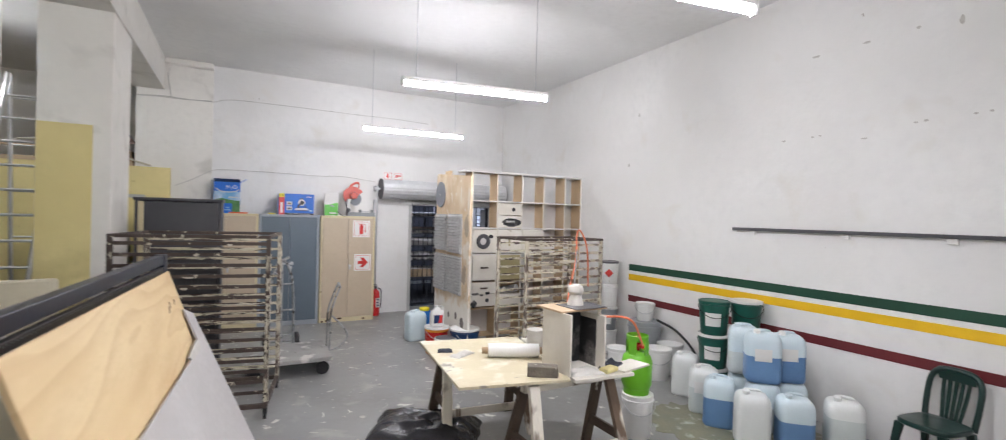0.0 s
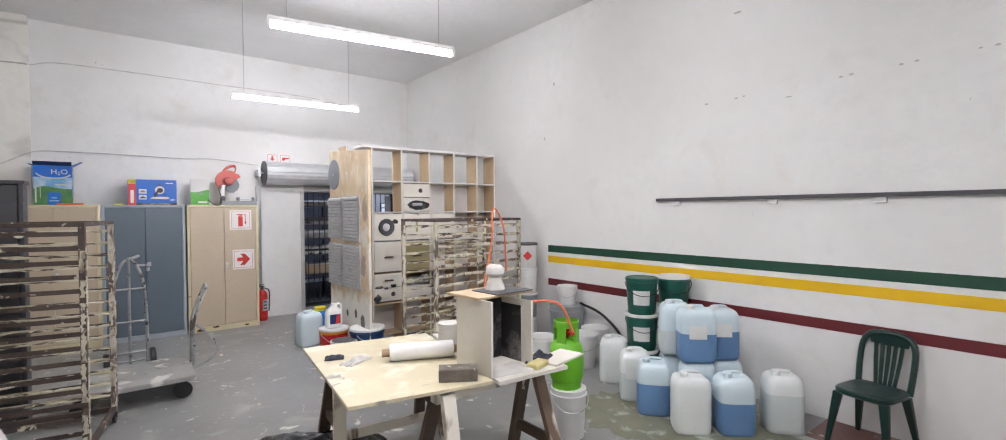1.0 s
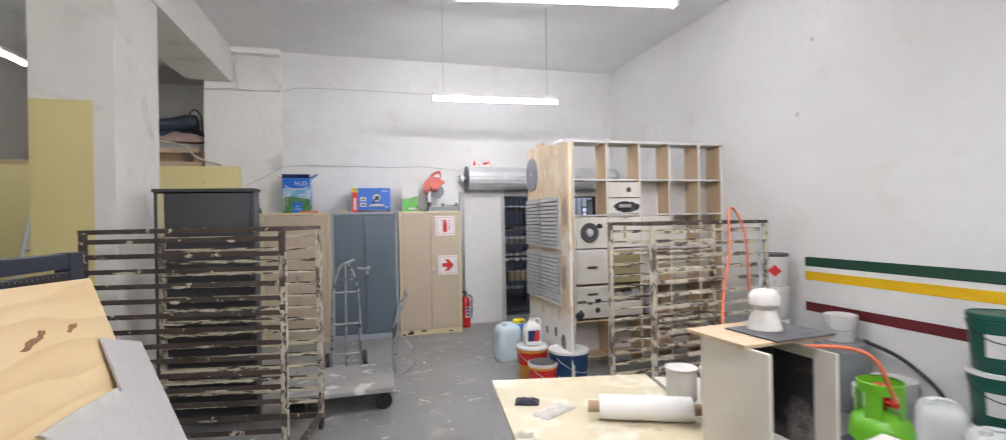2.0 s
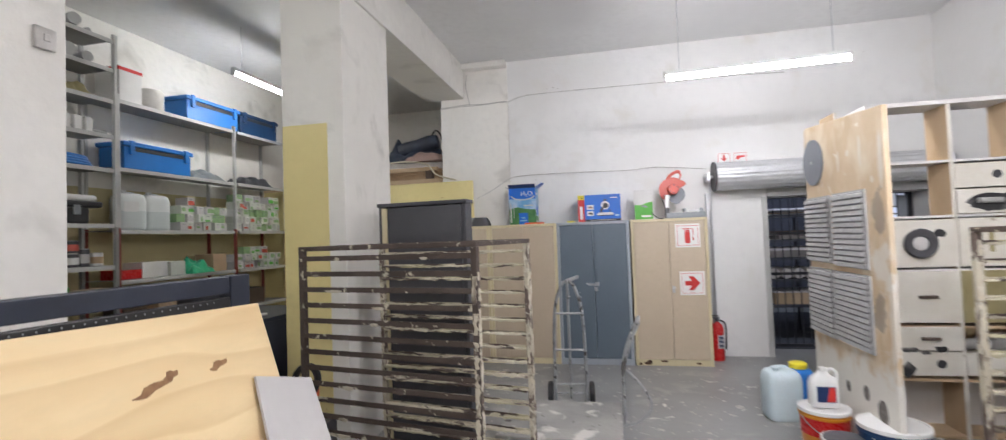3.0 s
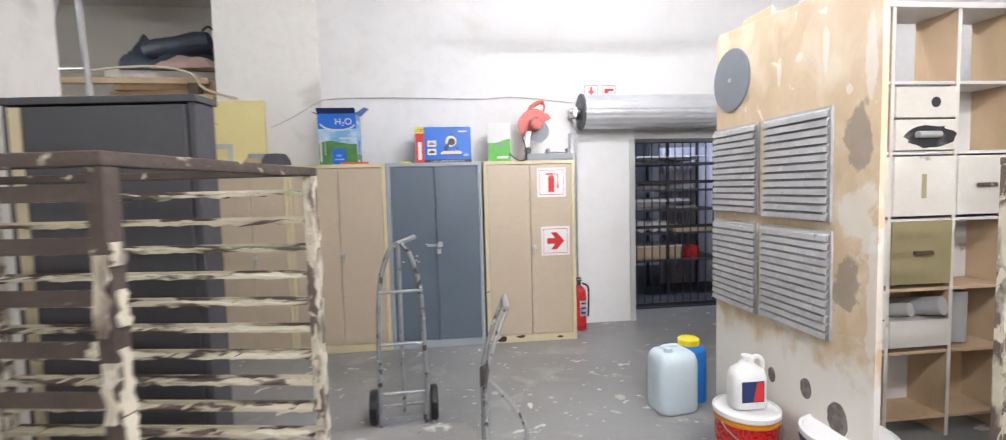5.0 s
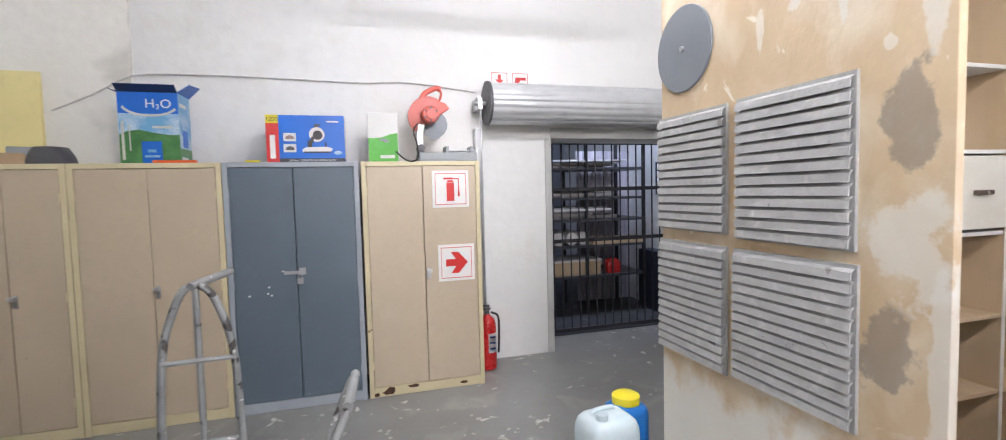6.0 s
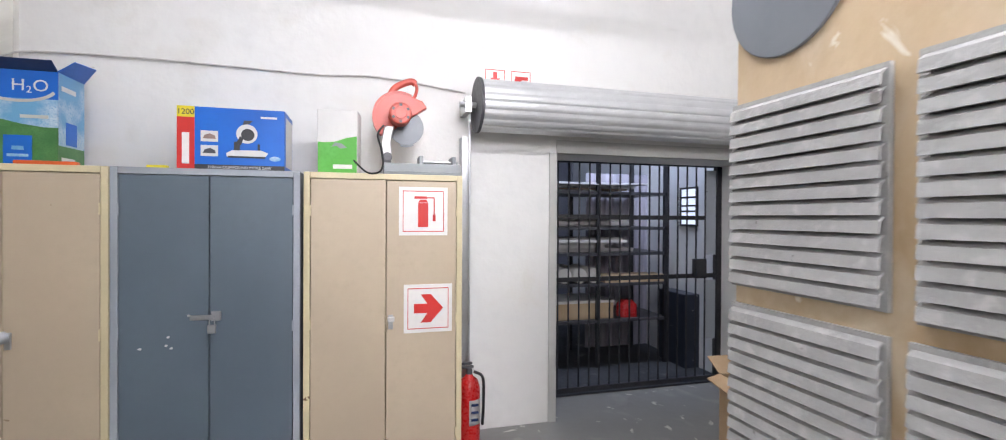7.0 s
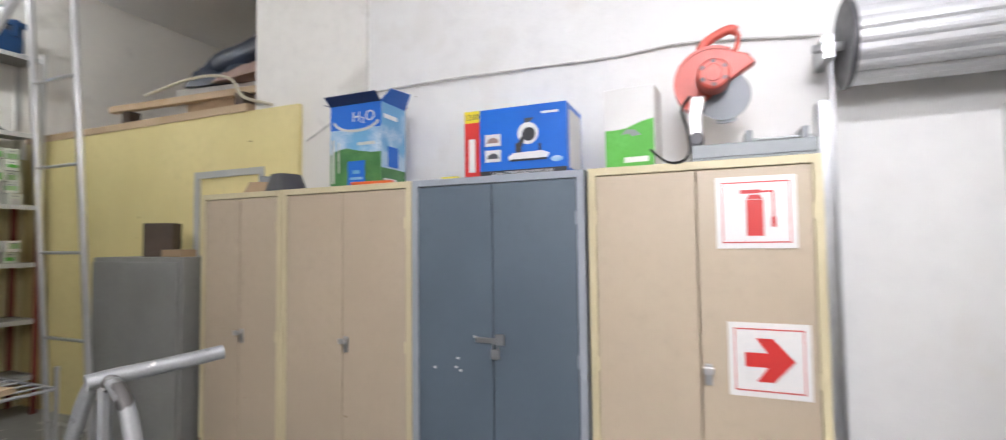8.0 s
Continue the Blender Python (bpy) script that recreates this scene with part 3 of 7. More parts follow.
# ragged spills dried on the floor round the jerrycans
for x, y, rx, ry, sd in ((3.75, 2.75, 0.62, 0.55, 2), (3.45, 3.35, 0.45, 0.4, 5), (3.2, 2.45, 0.3, 0.2, 9)):
    ring = [(a, 1 + 0.45 * noise.noise((2 * math.cos(a), 2 * math.sin(a), sd)) + 0.2 * noise.noise((6 * math.cos(a), 6 * math.sin(a), sd))) for a in [2 * math.pi * k / 90 for k in range(90)]]
    structure("floor_stain", Shape().prism([(x + rx * r * math.cos(a), y + ry * r * math.sin(a)) for a, r in ring], "z", 0.0, 0.001 + 0.0006 * sd / 3), M_FLOOR2, "olive dried spill on the grey floor", "floor stain")


# dried flakes and drips of white paint scattered round the racks and trolley
flakes, rnd = Shape(), random.Random(44)
for k in range(260):
    x, y = (rnd.gauss(1.0, 0.75), rnd.gauss(7.2, 0.9)) if k % 5 else (rnd.gauss(0.3, 0.6), rnd.gauss(5.0, 1.0))
    if not (-1.2 < x < 4.3 and 1.5 < y < 8.8):
        continue
    r, q, a0 = rnd.uniform(0.004, 0.022) * (2.2 if rnd.random() < 0.12 else 1), rnd.uniform(0.35, 1), rnd.uniform(0, 3.1)
    pts = []
    for a in range(7):
        u, v = r * rnd.uniform(0.6, 1.2) * math.cos(a * 0.898), r * q * rnd.uniform(0.6, 1.2) * math.sin(a * 0.898)
        pts.append((x + u * math.cos(a0) - v * math.sin(a0), y + u * math.sin(a0) + v * math.cos(a0)))
    flakes.prism(pts, "z", 0.0, rnd.uniform(0.0015, 0.004))
solid("paint_flakes", flakes, M_CHIP, "dried white paint flakes scattered on the grey floor", "paint flakes", kind="stuff")


# ---- steel cupboards along the back wall ----
def cupboard(x, w, body_mat, door_mat, label, handle="lever", h=1.82, depth=0.45, y=8.87, group="steel cupboards"):
    c = thing("steel_cupboard", pose(x, y, 0), label, "cupboard", group)
    t = 0.035
    for x0 in (0, w - t):
        part("side_panel", Shape().box(x0, x0 + t, 0, depth, 0, h), body_mat, c, bevel=0.003)
    part("top_panel", Shape().box(t, w - t, 0, depth, h - t, h), body_mat, c, bevel=0.003)
    part("plinth", Shape().box(t, w - t, 0.01, depth, 0, 0.075), body_mat, c, bevel=0.003)
    part("back_panel", Shape().box(t, w - t, depth - 0.02, depth, 0.075, h - t), body_mat, c)
    mid = w / 2
    for x0, x1 in ((t + 0.003, mid - 0.0025), (mid + 0.0025, w - t - 0.003)):
        leaf = part("door", Shape().box(x0, x1, 0.004, 0.03, 0.08, h - t - 0.004), door_mat, c, bevel=0.003)
        for z in (0.25, 0.95, 1.6):
            hx = t - 0.004 if x0 < mid - 0.1 else w - t - 0.006
            part("hinge", Shape().box(hx, hx + 0.01, -0.004, 0.004, z - 0.03, z + 0.03), body_mat, leaf)
    if handle == "lever":
        hd = part("handle", Shape().box(mid + 0.014, mid + 0.042, -0.006, 0.004, 0.90, 0.985), M_GALV, c, "chrome turn handle", bevel=0.003)
        part("knob", Shape().rod((mid + 0.028, -0.004, 0.965), (mid + 0.028, -0.034, 0.965), 0.010, 12).box(mid + 0.008, mid + 0.048, -0.046, -0.032, 0.952, 0.98), M_ALU, hd, bevel=0.003)
    else:
        hd = part("hasp", Shape().box(mid - 0.09, mid + 0.06, -0.006, 0.004, 1.005, 1.03).rod((mid + 0.02, -0.02, 1.017), (mid + 0.02, 0.0, 1.017), 0.012).box(mid + 0.015, mid + 0.06, -0.012, 0.0, 1.0, 1.05), M_GALV, c, "galvanised hasp and staple")
        part("padlock", Shape().box(mid - 0.0, mid + 0.04, -0.03, -0.012, 0.935, 0.98).tube([(mid + 0.006, -0.02, 0.98), (mid + 0.008, -0.02, 1.005), (mid + 0.02, -0.02, 1.013), (mid + 0.032, -0.02, 1.005), (mid + 0.034, -0.02, 0.98)], 0.004, 6), M_GALV, hd, "hanging padlock", bevel=0.002)
    return c


cupboard(-1.65, 0.68, M_IVORY, M_TAUPE, "taupe steel cupboard with ivory frame in the row's end")
cupboard(-0.965, 0.895, M_IVORY, M_TAUPE, "taupe steel cupboard with ivory frame under the tall box")
blue_cupboard = cupboard(-0.065, 0.915, M_LTGREY, M_BLUEGREY, "blue-grey steel cupboard closed with hasp and padlock", "hasp")
c = cupboard(0.868, 0.912, M_IVORY, M_TAUPE, "taupe steel cupboard with rusty plinth and red safety signs")


def sign(parent, x, z, s, kind):
    """A square white safety sign with a red border and a red symbol, stuck on a cupboard's door."""
    p = part("safety_sign", Shape().box(x, x + s, -0.0015, 0.004, z, z + s), M_SIGN, parent, "white sticker with a red symbol")
    e = 0.022
    part("border", Shape().box(x + e, x + s - e, -0.0028, -0.0016, z + e, z + e + 0.005).box(x + e, x + s - e, -0.0028, -0.0016, z + s - e - 0.005, z + s - e)
         .box(x + e, x + e + 0.004, -0.0028, -0.0016, z + e, z + s - e).box(x + s - e - 0.004, x + s - e, -0.0028, -0.0016, z + e, z + s - e), M_SIGNR, p)
    cx, cz = x + s / 2, z + s / 2
    if kind == "arrow":
        pts = [(cx - 0.085, cz - 0.028), (cx - 0.085, cz + 0.028), (cx - 0.005, cz + 0.028), (cx - 0.045, cz + 0.085), (cx + 0.015, cz + 0.085), (cx + 0.09, cz), (cx + 0.015, cz - 0.085), (cx - 0.045, cz - 0.085), (cx - 0.005, cz - 0.028)]
        part("arrow", Shape().prism(pts, "y", -0.003, -0.0017), M_SIGNR, p)
    else:
        sh = Shape().box(cx - 0.033, cx + 0.028, -0.003, -0.0017, cz - 0.095, cz + 0.05)
        sh.prism([(cx - 0.033, cz + 0.052), (cx - 0.02, cz + 0.07), (cx + 0.015, cz + 0.07), (cx + 0.028, cz + 0.052)], "y", -0.003, -0.0017)
        sh.box(cx - 0.055, cx + 0.02, -0.003, -0.0017, cz + 0.075, cz + 0.09)
        sh.box(cx + 0.02, cx + 0.065, -0.003, -0.0017, cz + 0.078, cz + 0.085).box(cx + 0.06, cx + 0.067, -0.003, -0.0017, cz - 0.02, cz + 0.08).box(cx + 0.055, cx + 0.072, -0.003, -0.0017, cz - 0.06, cz - 0.02)
        part("extinguisher_symbol", sh, M_SIGNR, p)


for x, z, rx, rz, q in ((0.145, 0.032, 0.05, 0.02, 1), (0.16, 0.055, 0.03, 0.016, 2), (0.335, 0.058, 0.045, 0.014, 3), (0.74, 0.035, 0.03, 0.012, 4), (0.05, 0.02, 0.025, 0.014, 5)):
    part("rust_chip", Shape().prism([(x + rx * math.cos(a * 0.449) * (1 + 0.7 * noise.noise((a * 0.9, q, 1))), z + rz * math.sin(a * 0.449) * (1 + 0.7 * noise.noise((a * 1.1, q, 6)))) for a in range(14)], "y", 0.0085, 0.012), M_RUST, c, "dark rust chip in the plinth")
sign(c, 0.53, 1.455, 0.29, "extinguisher")
sign(c, 0.56, 0.87, 0.29, "arrow")

# dark cupboard by the column
c = thing("tall_cupboard", pose(-1.285, 6.30, 0, 0, 0, -5), "tall shallow charcoal steel cupboard with cream edge beside the column", "cupboard")
for x0 in (0, 0.75):
    part("side_panel", Shape().box(x0, x0 + 0.03, 0, 0.14, 0, 1.95), M_CHARCOAL, c, bevel=0.003)
part("back_panel", Shape().box(0.03, 0.75, 0.11, 0.14, 0, 1.95), M_CHARCOAL, c)
part("top", Shape().box(-0.012, 0.792, -0.015, 0.15, 1.95, 1.98), M_CHARCOAL, c, bevel=0.004)
part("door", Shape().box(0.085, 0.745, -0.012, 0.012, 0.03, 1.94), M_CHARCOAL, c, bevel=0.004)
part("edge_strip", Shape().box(0.032, 0.08, -0.01, 0.012, 0.03, 1.94), M_IVORY, c, "cream edge strip")


# ---- drying racks ----
def drying_rack(at, w, dep, h, levels, label, dark, seed, hang=0.0):
    rnd = random.Random(seed)
    t = thing("drying_rack", at, label, "rack", "drying racks")
    for x in (0, w):
        for y in (0, dep):
            m = M_RACK if dark and y == 0 else M_RACKP
            p = part("post", Shape().box(x - 0.018, x + 0.018, y - 0.018, y + 0.018, 0.1, h), m, t, bevel=0.003)
            part("castor", Shape().rod((x - 0.012, y, 0.04), (x + 0.012, y, 0.04), 0.04, 14).box(x - 0.018, x + 0.018, y - 0.012, y + 0.012, 0.05, 0.1), M_BLACK, p, "small black castor")
    part("top_frame", Shape().box(-0.018, w + 0.018, -0.02, 0.015, h, h + 0.028).box(-0.018, w + 0.018, dep - 0.015, dep + 0.02, h, h + 0.028)
         .box(-0.018, 0.018, 0.015, dep - 0.015, h, h + 0.028).box(w - 0.018, w + 0.018, 0.015, dep - 0.015, h, h + 0.028), M_RACK, t, bevel=0.003)
    part("bottom_frame", Shape().box(0.018, w - 0.018, -0.018, 0.018, 0.1, 0.14).box(0.018, w - 0.018, dep - 0.018, dep + 0.018, 0.1, 0.14)
         .box(-0.018, 0.018, 0.018, dep - 0.018, 0.1, 0.14).box(w - 0.018, w + 0.018, 0.018, dep - 0.018, 0.1, 0.14), M_RACK, t, bevel=0.003)
    # crusts of dried paint on the posts
    for x, y in ((w, 0), (w, dep), (0, dep)):
        for side in range(2):
            z = 0.16
            while z < h - 0.12:
                ln = rnd.uniform(0.03, 0.16)
                n = 8
                edge = [rnd.uniform(0.004, 0.019) for _ in range(n)]
                other = [rnd.uniform(0.004, 0.019) for _ in range(n)]
                zs = [z + ln * k / (n - 1) for k in range(n)]
                if side == 0:
                    part("paint_crust", Shape().prism([(x - e, q) for e, q in zip(edge, zs)] + [(x + e, q) for e, q in zip(other[::-1], zs[::-1])], "y", y - 0.018 - rnd.uniform(0.002, 0.007), y - 0.010), M_RACKP, t)
                else:
                    part("paint_crust", Shape().prism([(y - e, q) for e, q in zip(edge, zs)] + [(y + e, q) for e, q in zip(other[::-1], zs[::-1])], "x", x + 0.010, x + 0.018 + rnd.uniform(0.002, 0.007)), M_RACKP, t)
                z += ln + rnd.uniform(-0.01, 0.05)
    step = (h - 0.2) / levels
    for i in range(levels):
        z = 0.2 + step * (i + 0.35)
        part("runner", Shape().box(0.018, w - 0.018, -0.016, -0.010, z, z + 0.03).box(0.018, w - 0.018, -0.010, 0.03, z, z + 0.005), M_RACK if dark else M_RACKP, t)
        part("runner", Shape().box(0.018, w - 0.018, dep + 0.010, dep + 0.016, z, z + 0.018).box(0.018, w - 0.018, dep - 0.03, dep + 0.010, z, z + 0.005), M_RACKR, t)
        # ragged crust of dried paint along the back ledge
        n = 60
        low = [z - 0.002 - 0.016 * max(0.0, noise.noise((k * 0.45, i * 3.1 + seed, 1))) for k in range(n)]
        top = [z + 0.008 + 0.010 * noise.noise((k * 0.5, i * 1.7, 9)) for k in range(n)]
        xs = [0.018 + (w - 0.036) * k / (n - 1) for k in range(n)]
        part("paint_crust", Shape().prism(list(zip(xs, low)) + list(zip(xs[::-1], top[::-1])), "y", dep - 0.034, dep + 0.019), M_RACKR, t)
        if not dark:
            part("paint_crust", Shape().prism([(a, b + 0.004) for a, b in zip(xs, low)] + [(a, b + 0.014) for a, b in zip(xs[::-1], top[::-1])], "y", -0.020, 0.02), M_RACKP, t)
        # dried drips on the long ledges
        for k in range(rnd.randint(0, 2)):
            a, ln = rnd.uniform(0.08, w - 0.25), rnd.uniform(0.04, 0.22)
            yy = -0.021
            pts = [(a, z + 0.006), (a + ln * 0.3, z - 0.006 * rnd.random()), (a + ln * 0.7, z - 0.014 * rnd.random()), (a + ln, z + 0.004), (a + ln, z + 0.01), (a + ln * 0.5, z + 0.016 * rnd.uniform(0.6, 1)), (a, z + 0.011)]
            part("paint_crust", Shape().prism(pts, "y", yy, yy + 0.048), M_RACKP, t)
    return t


drying_rack(pose(-1.281, 5.225, 0, 0, 0, -10.2), 1.195, 0.82, 1.622, 15, "tall dark steel drying rack crusted with cream paint", True, 3)
drying_rack(pose(2.60, 5.02, 0, 0, 0, 4), 1.16, 0.62, 1.60, 14, "grey steel drying rack splashed with white paint", False, 8)


# ---- platform trolley and sack truck ----
t = thing("platform_trolley", pose(0, 0, 0), "paint-splashed grey platform trolley with bent tube handles", "trolley")
part("deck", Shape().box(-0.28, 0.64, 6.02, 6.84, 0.17, 0.215), mat("scuffed_trolley_deck", (0.34, 0.33, 0.31), (0.22, 0.22, 0.21), 3, rough=0.6, spots=(0.60, 0.58, 0.54), spot_scale=5, spot_lo=0.55, spot_hi=0.62, spots2=(0.1, 0.09, 0.08), spot2_scale=8, spot2_lo=0.66, spot2_hi=0.7), t, "paint-splashed grey deck", bevel=0.008)
for x in (-0.18, 0.54):
    for y in (6.12, 6.74):
        part("wheel", Shape().rod((x, y - 0.02, 0.075), (x, y + 0.02, 0.075), 0.075, 18).box(x - 0.03, x + 0.03, y - 0.026, y - 0.021, 0.07, 0.17).box(x - 0.03, x + 0.03, y + 0.021, y + 0.026, 0.07, 0.17), M_BLACK, t)
for y in (6.42, 6.62):
    part("handle_tube", Shape().tube(smooth_path([(0.66, y, 0.19), (0.665, y, 0.45), (0.67, y + 0.02, 0.62), (0.73, y + 0.07, 0.80), (0.80, y + 0.12, 0.95)]), 0.013, 10), M_TRUCK, t, "bent grey tube handle", smooth=True)
part("grip", Shape().rod((0.79, 6.52, 0.94), (0.81, 6.76, 0.955), 0.016, 10), M_TRUCK, t)
part("crossbar", Shape().rod((0.665, 6.42, 0.5), (0.665, 6.62, 0.5), 0.009), M_TRUCK, t)
part("hoop", Shape().tube(smooth_path([(0.65, 6.35, 0.2), (0.78, 6.33, 0.26), (0.86, 6.36, 0.36), (0.80, 6.42, 0.48), (0.69, 6.45, 0.60)]), 0.012, 8), M_TRUCK, t, smooth=True)

t = thing("sack_truck", pose(0.18, 7.30, 0, 0, 0, 4), "scuffed grey steel sack truck with two black wheels", "hand truck")
part("frame", Shape().tube(smooth_path([(-0.15, 0, 0.06), (-0.148, 0.0, 0.5), (-0.13, 0.01, 0.92), (-0.08, 0.02, 1.12), (-0.04, 0.02, 1.195), (0.0, 0.02, 1.21), (0.04, 0.02, 1.195), (0.08, 0.02, 1.12), (0.13, 0.01, 0.92), (0.148, 0, 0.5), (0.15, 0, 0.06)]), 0.016, 10), M_TRUCK, t, smooth=True)
part("spine", Shape().rod((0, 0.02, 0.08), (0, 0.02, 1.205), 0.014, 8), M_TRUCK, t, smooth=True)
part("grip", Shape().tube([(-0.012, -0.01, 1.212), (0.0, 0.02, 1.216), (0.05, 0.11, 1.224), (0.105, 0.215, 1.236)], 0.017, 10), M_TRUCK, t, "worn steel cross grip", smooth=True)
for z, half in ((0.22, 0.148), (0.55, 0.145), (0.90, 0.135)):
    part("crossbar", Shape().rod((-half, 0, z), (half, 0, z), 0.011), M_TRUCK, t)
part("toe_plate", Shape().box(-0.16, 0.16, -0.2, 0.0, 0.01, 0.018).box(-0.16, 0.16, -0.006, 0.0, 0.018, 0.06), M_TRUCK, t)
for x in (-0.2, 0.2):
    w = part("wheel", Shape().rod((x - 0.025, 0.06, 0.115), (x + 0.025, 0.06, 0.115), 0.115, 22), M_BLACK, t, bevel=0.012)
    part("hub", Shape().rod((x - 0.029, 0.06, 0.115), (x + 0.029, 0.06, 0.115), 0.05, 14), M_TRUCK, w)
part("axle", Shape().rod((-0.175, 0.06, 0.115), (0.175, 0.06, 0.115), 0.01), M_TRUCK, t)


# ---- shelf unit and its plywood side panel with louvres ----
panel = thing("plywood_panel", pose(2.256, 5.87, 0), "upright stained plywood panel carrying four grey louvres", "panel")
poly = [(0, 0), (1.22, 0), (1.22, 2.43), (1.21, 2.465), (1.18, 2.485), (0, 2.39)]
part("sheet", Shape().prism(poly, "x", 0, 0.03), M_PLY, panel, bevel=0.002)
for cy, cz, rr in ((0.192, 0.458, 0.07), (0.393, 0.523, 0.045), (0.653, 0.495, 0.036)):
    part("knot_hole", Shape().prism([(cy + rr * 0.85 * math.cos(a * 0.2618) * (1 + 0.2 * noise.noise((a * 0.9, cy, 2))), cz + rr * 1.15 * math.sin(a * 0.2618) * (1 + 0.2 * noise.noise((a * 0.9, cz, 5)))) for a in range(24)], "x", -0.0012, 0), M_KNOT, panel, "dark round smudge")
for y0, y1, z0, z1 in ((0.775, 1.225, 1.375, 1.893), (0.245, 0.72, 1.363, 1.897), (0.775, 1.225, 0.80, 1.325), (0.235, 0.735, 0.812, 1.325)):
    v = part("louvre", Shape().box(-0.012, 0, y0, y0 + 0.022, z0, z1).box(-0.012, 0, y1 - 0.022, y1, z0, z1).box(-0.012, 0, y0 + 0.022, y1 - 0.022, z0, z0 + 0.018).box(-0.012, 0, y0 + 0.022, y1 - 0.022, z1 - 0.018, z1).box(-0.004, 0, y0 + 0.022, y1 - 0.022, z0 + 0.018, z1 - 0.018), M_LOUVRE, panel, "grey ventilation louvre")
    n = 13
    pitch = (z1 - z0 - 0.02) / n
    poly = [(-0.003, pitch * 0.99), (-0.006, pitch * 0.99), (-0.027, pitch * 0.62), (-0.031, -pitch * 0.06), (-0.026, -pitch * 0.06), (-0.022, pitch * 0.58)]
    sl = part("slat", Shape().prism([(a, b) for a, b in poly], "y", y0 + 0.008, y1 - 0.008), M_LOUVRE, v, at=pose(0, 0, z0 + 0.012))
    for k in range(1, n):
        again(sl, pose(0, 0, z0 + 0.012 + k * pitch))
dk = part("disc", Shape().rod((-0.012, 1.048, 2.177), (0, 1.048, 2.177), 0.187, 40), M_DISC, panel, "round grey cover disc", bevel=0.003)
part("bolt", Shape().rod((-0.02, 1.048, 2.177), (-0.012, 1.048, 2.177), 0.013, 10), M_GALV, dk)

unit = thing("pigeonhole_shelf", pose(0, 6.62, 0), "tall plywood pigeonhole shelf with white and brown boards", "shelf")
cols = [2.31, 2.63, 3.04, 3.455, 3.85, 4.25, 4.565]
rows = [0.12, 0.52, 0.90, 1.31, 1.70, 2.10, 2.515]
DEP = 0.26
for x in cols:
    dv = part("divider", Shape().box(x - 0.009, x + 0.009, 0, DEP, 0.0, 2.515), M_PLYRAW, unit)
    part("edge_strip", Shape().box(x - 0.011, x + 0.011, -0.004, 0.0, 0.0, 2.515), M_MASON, dv, "white painted edge")
part("top_board", Shape().box(2.5, 4.572, -0.015, DEP + 0.01, 2.515, 2.545), M_WHITEB, unit, "white top board")
for z in rows[:-1]:
    for a, b in zip(cols, cols[1:]):
        part("shelf_board", Shape().box(a + 0.009, b - 0.009, 0.004, DEP, z - 0.009, z + 0.009), M_WHITEB if z > 1.2 else M_PLYRAW, unit)


def back(ci, ri, m):
    part("back_board", Shape().box(cols[ci] + 0.009, cols[ci + 1] - 0.009, DEP - 0.012, DEP, rows[ri] + 0.009, rows[ri + 1] - 0.009), m, unit)


for ci in range(6):
    for ri in range(6):
        if ri == 5 or (ci == 1 and ri == 4):
            continue
        back(ci, ri, M_WHITEB if (ci + ri) % 3 else (M_PLYRAW if ri < 2 else M_MASON))


def drawer(ci, ri, z0, z1, m, knob):
    a, b = cols[ci] + 0.014, cols[ci + 1] - 0.014
    p = part("drawer", Shape().box(a, b, -0.012, DEP - 0.02, z0, z1), m, unit, "white stained drawer box", bevel=0.004)
    cx, cz = (a + b) / 2, (z0 + z1) / 2
    if knob == "hole":
        part("hole", Shape().rod((cx + 0.06, -0.014, cz), (cx + 0.06, -0.012, cz), 0.03, 16), M_INK, p)
    elif knob == "pull":
        part("pull", Shape().box(cx - 0.06, cx + 0.06, -0.03, -0.012, cz - 0.01, cz + 0.012), M_TIMBERD, p, bevel=0.004)
    elif knob == "slot":
        part("slot", Shape().box(cx - 0.015, cx + 0.015, -0.0135, -0.012, cz - 0.07, cz + 0.07), M_OLIVE, p)
    elif knob == "fan":
        rg = part("ring", Shape().lathe([(0.055, 0), (0.105, 0), (0.11, 0.02), (0.10, 0.034), (0.06, 0.03), (0.05, 0.012)], 28).move(pose(cx - 0.03, -0.012, cz, 90, 0, 0)), M_CHARCOAL, p, "dark round fan ring", smooth=True)
        part("hub", Shape().lathe([(0.05, 0.0), (0.05, 0.014), (0.035, 0.022), (0.012, 0.024)], 20).move(pose(cx - 0.03, -0.012, cz, 90, 0, 0)), M_GREYB, rg, "pale hub", smooth=True)
        part("smear", Shape().prism([(cx + 0.10 + 0.04 * math.cos(a * 0.5236) * (1 + 0.5 * noise.noise((a * 1.7, 3, 1))), cz + 0.07 + 0.03 * math.sin(a * 0.5236) * (1 + 0.5 * noise.noise((a * 1.3, 8, 1)))) for a in range(12)], "y", -0.0135, -0.012), M_SMOKE, p)
    elif knob == "smoke":
        part("smear", Shape().prism([(cx + 0.03 + (b - a) * 0.42 * math.cos(q * 0.2618) * (1 + 0.35 * noise.noise((q * 0.8, 4, 7))), cz - 0.01 + (z1 - z0) * 0.36 * math.sin(q * 0.2618) * (1 + 0.4 * noise.noise((q * 0.9, 9, 2)))) for q in range(24)], "y", -0.0135, -0.012), M_SMOKE, p, "ragged soot smear")
        part("pull", Shape().rod((cx - 0.07, -0.03, cz), (cx + 0.07, -0.03, cz), 0.02, 12), M_PIPE, p)


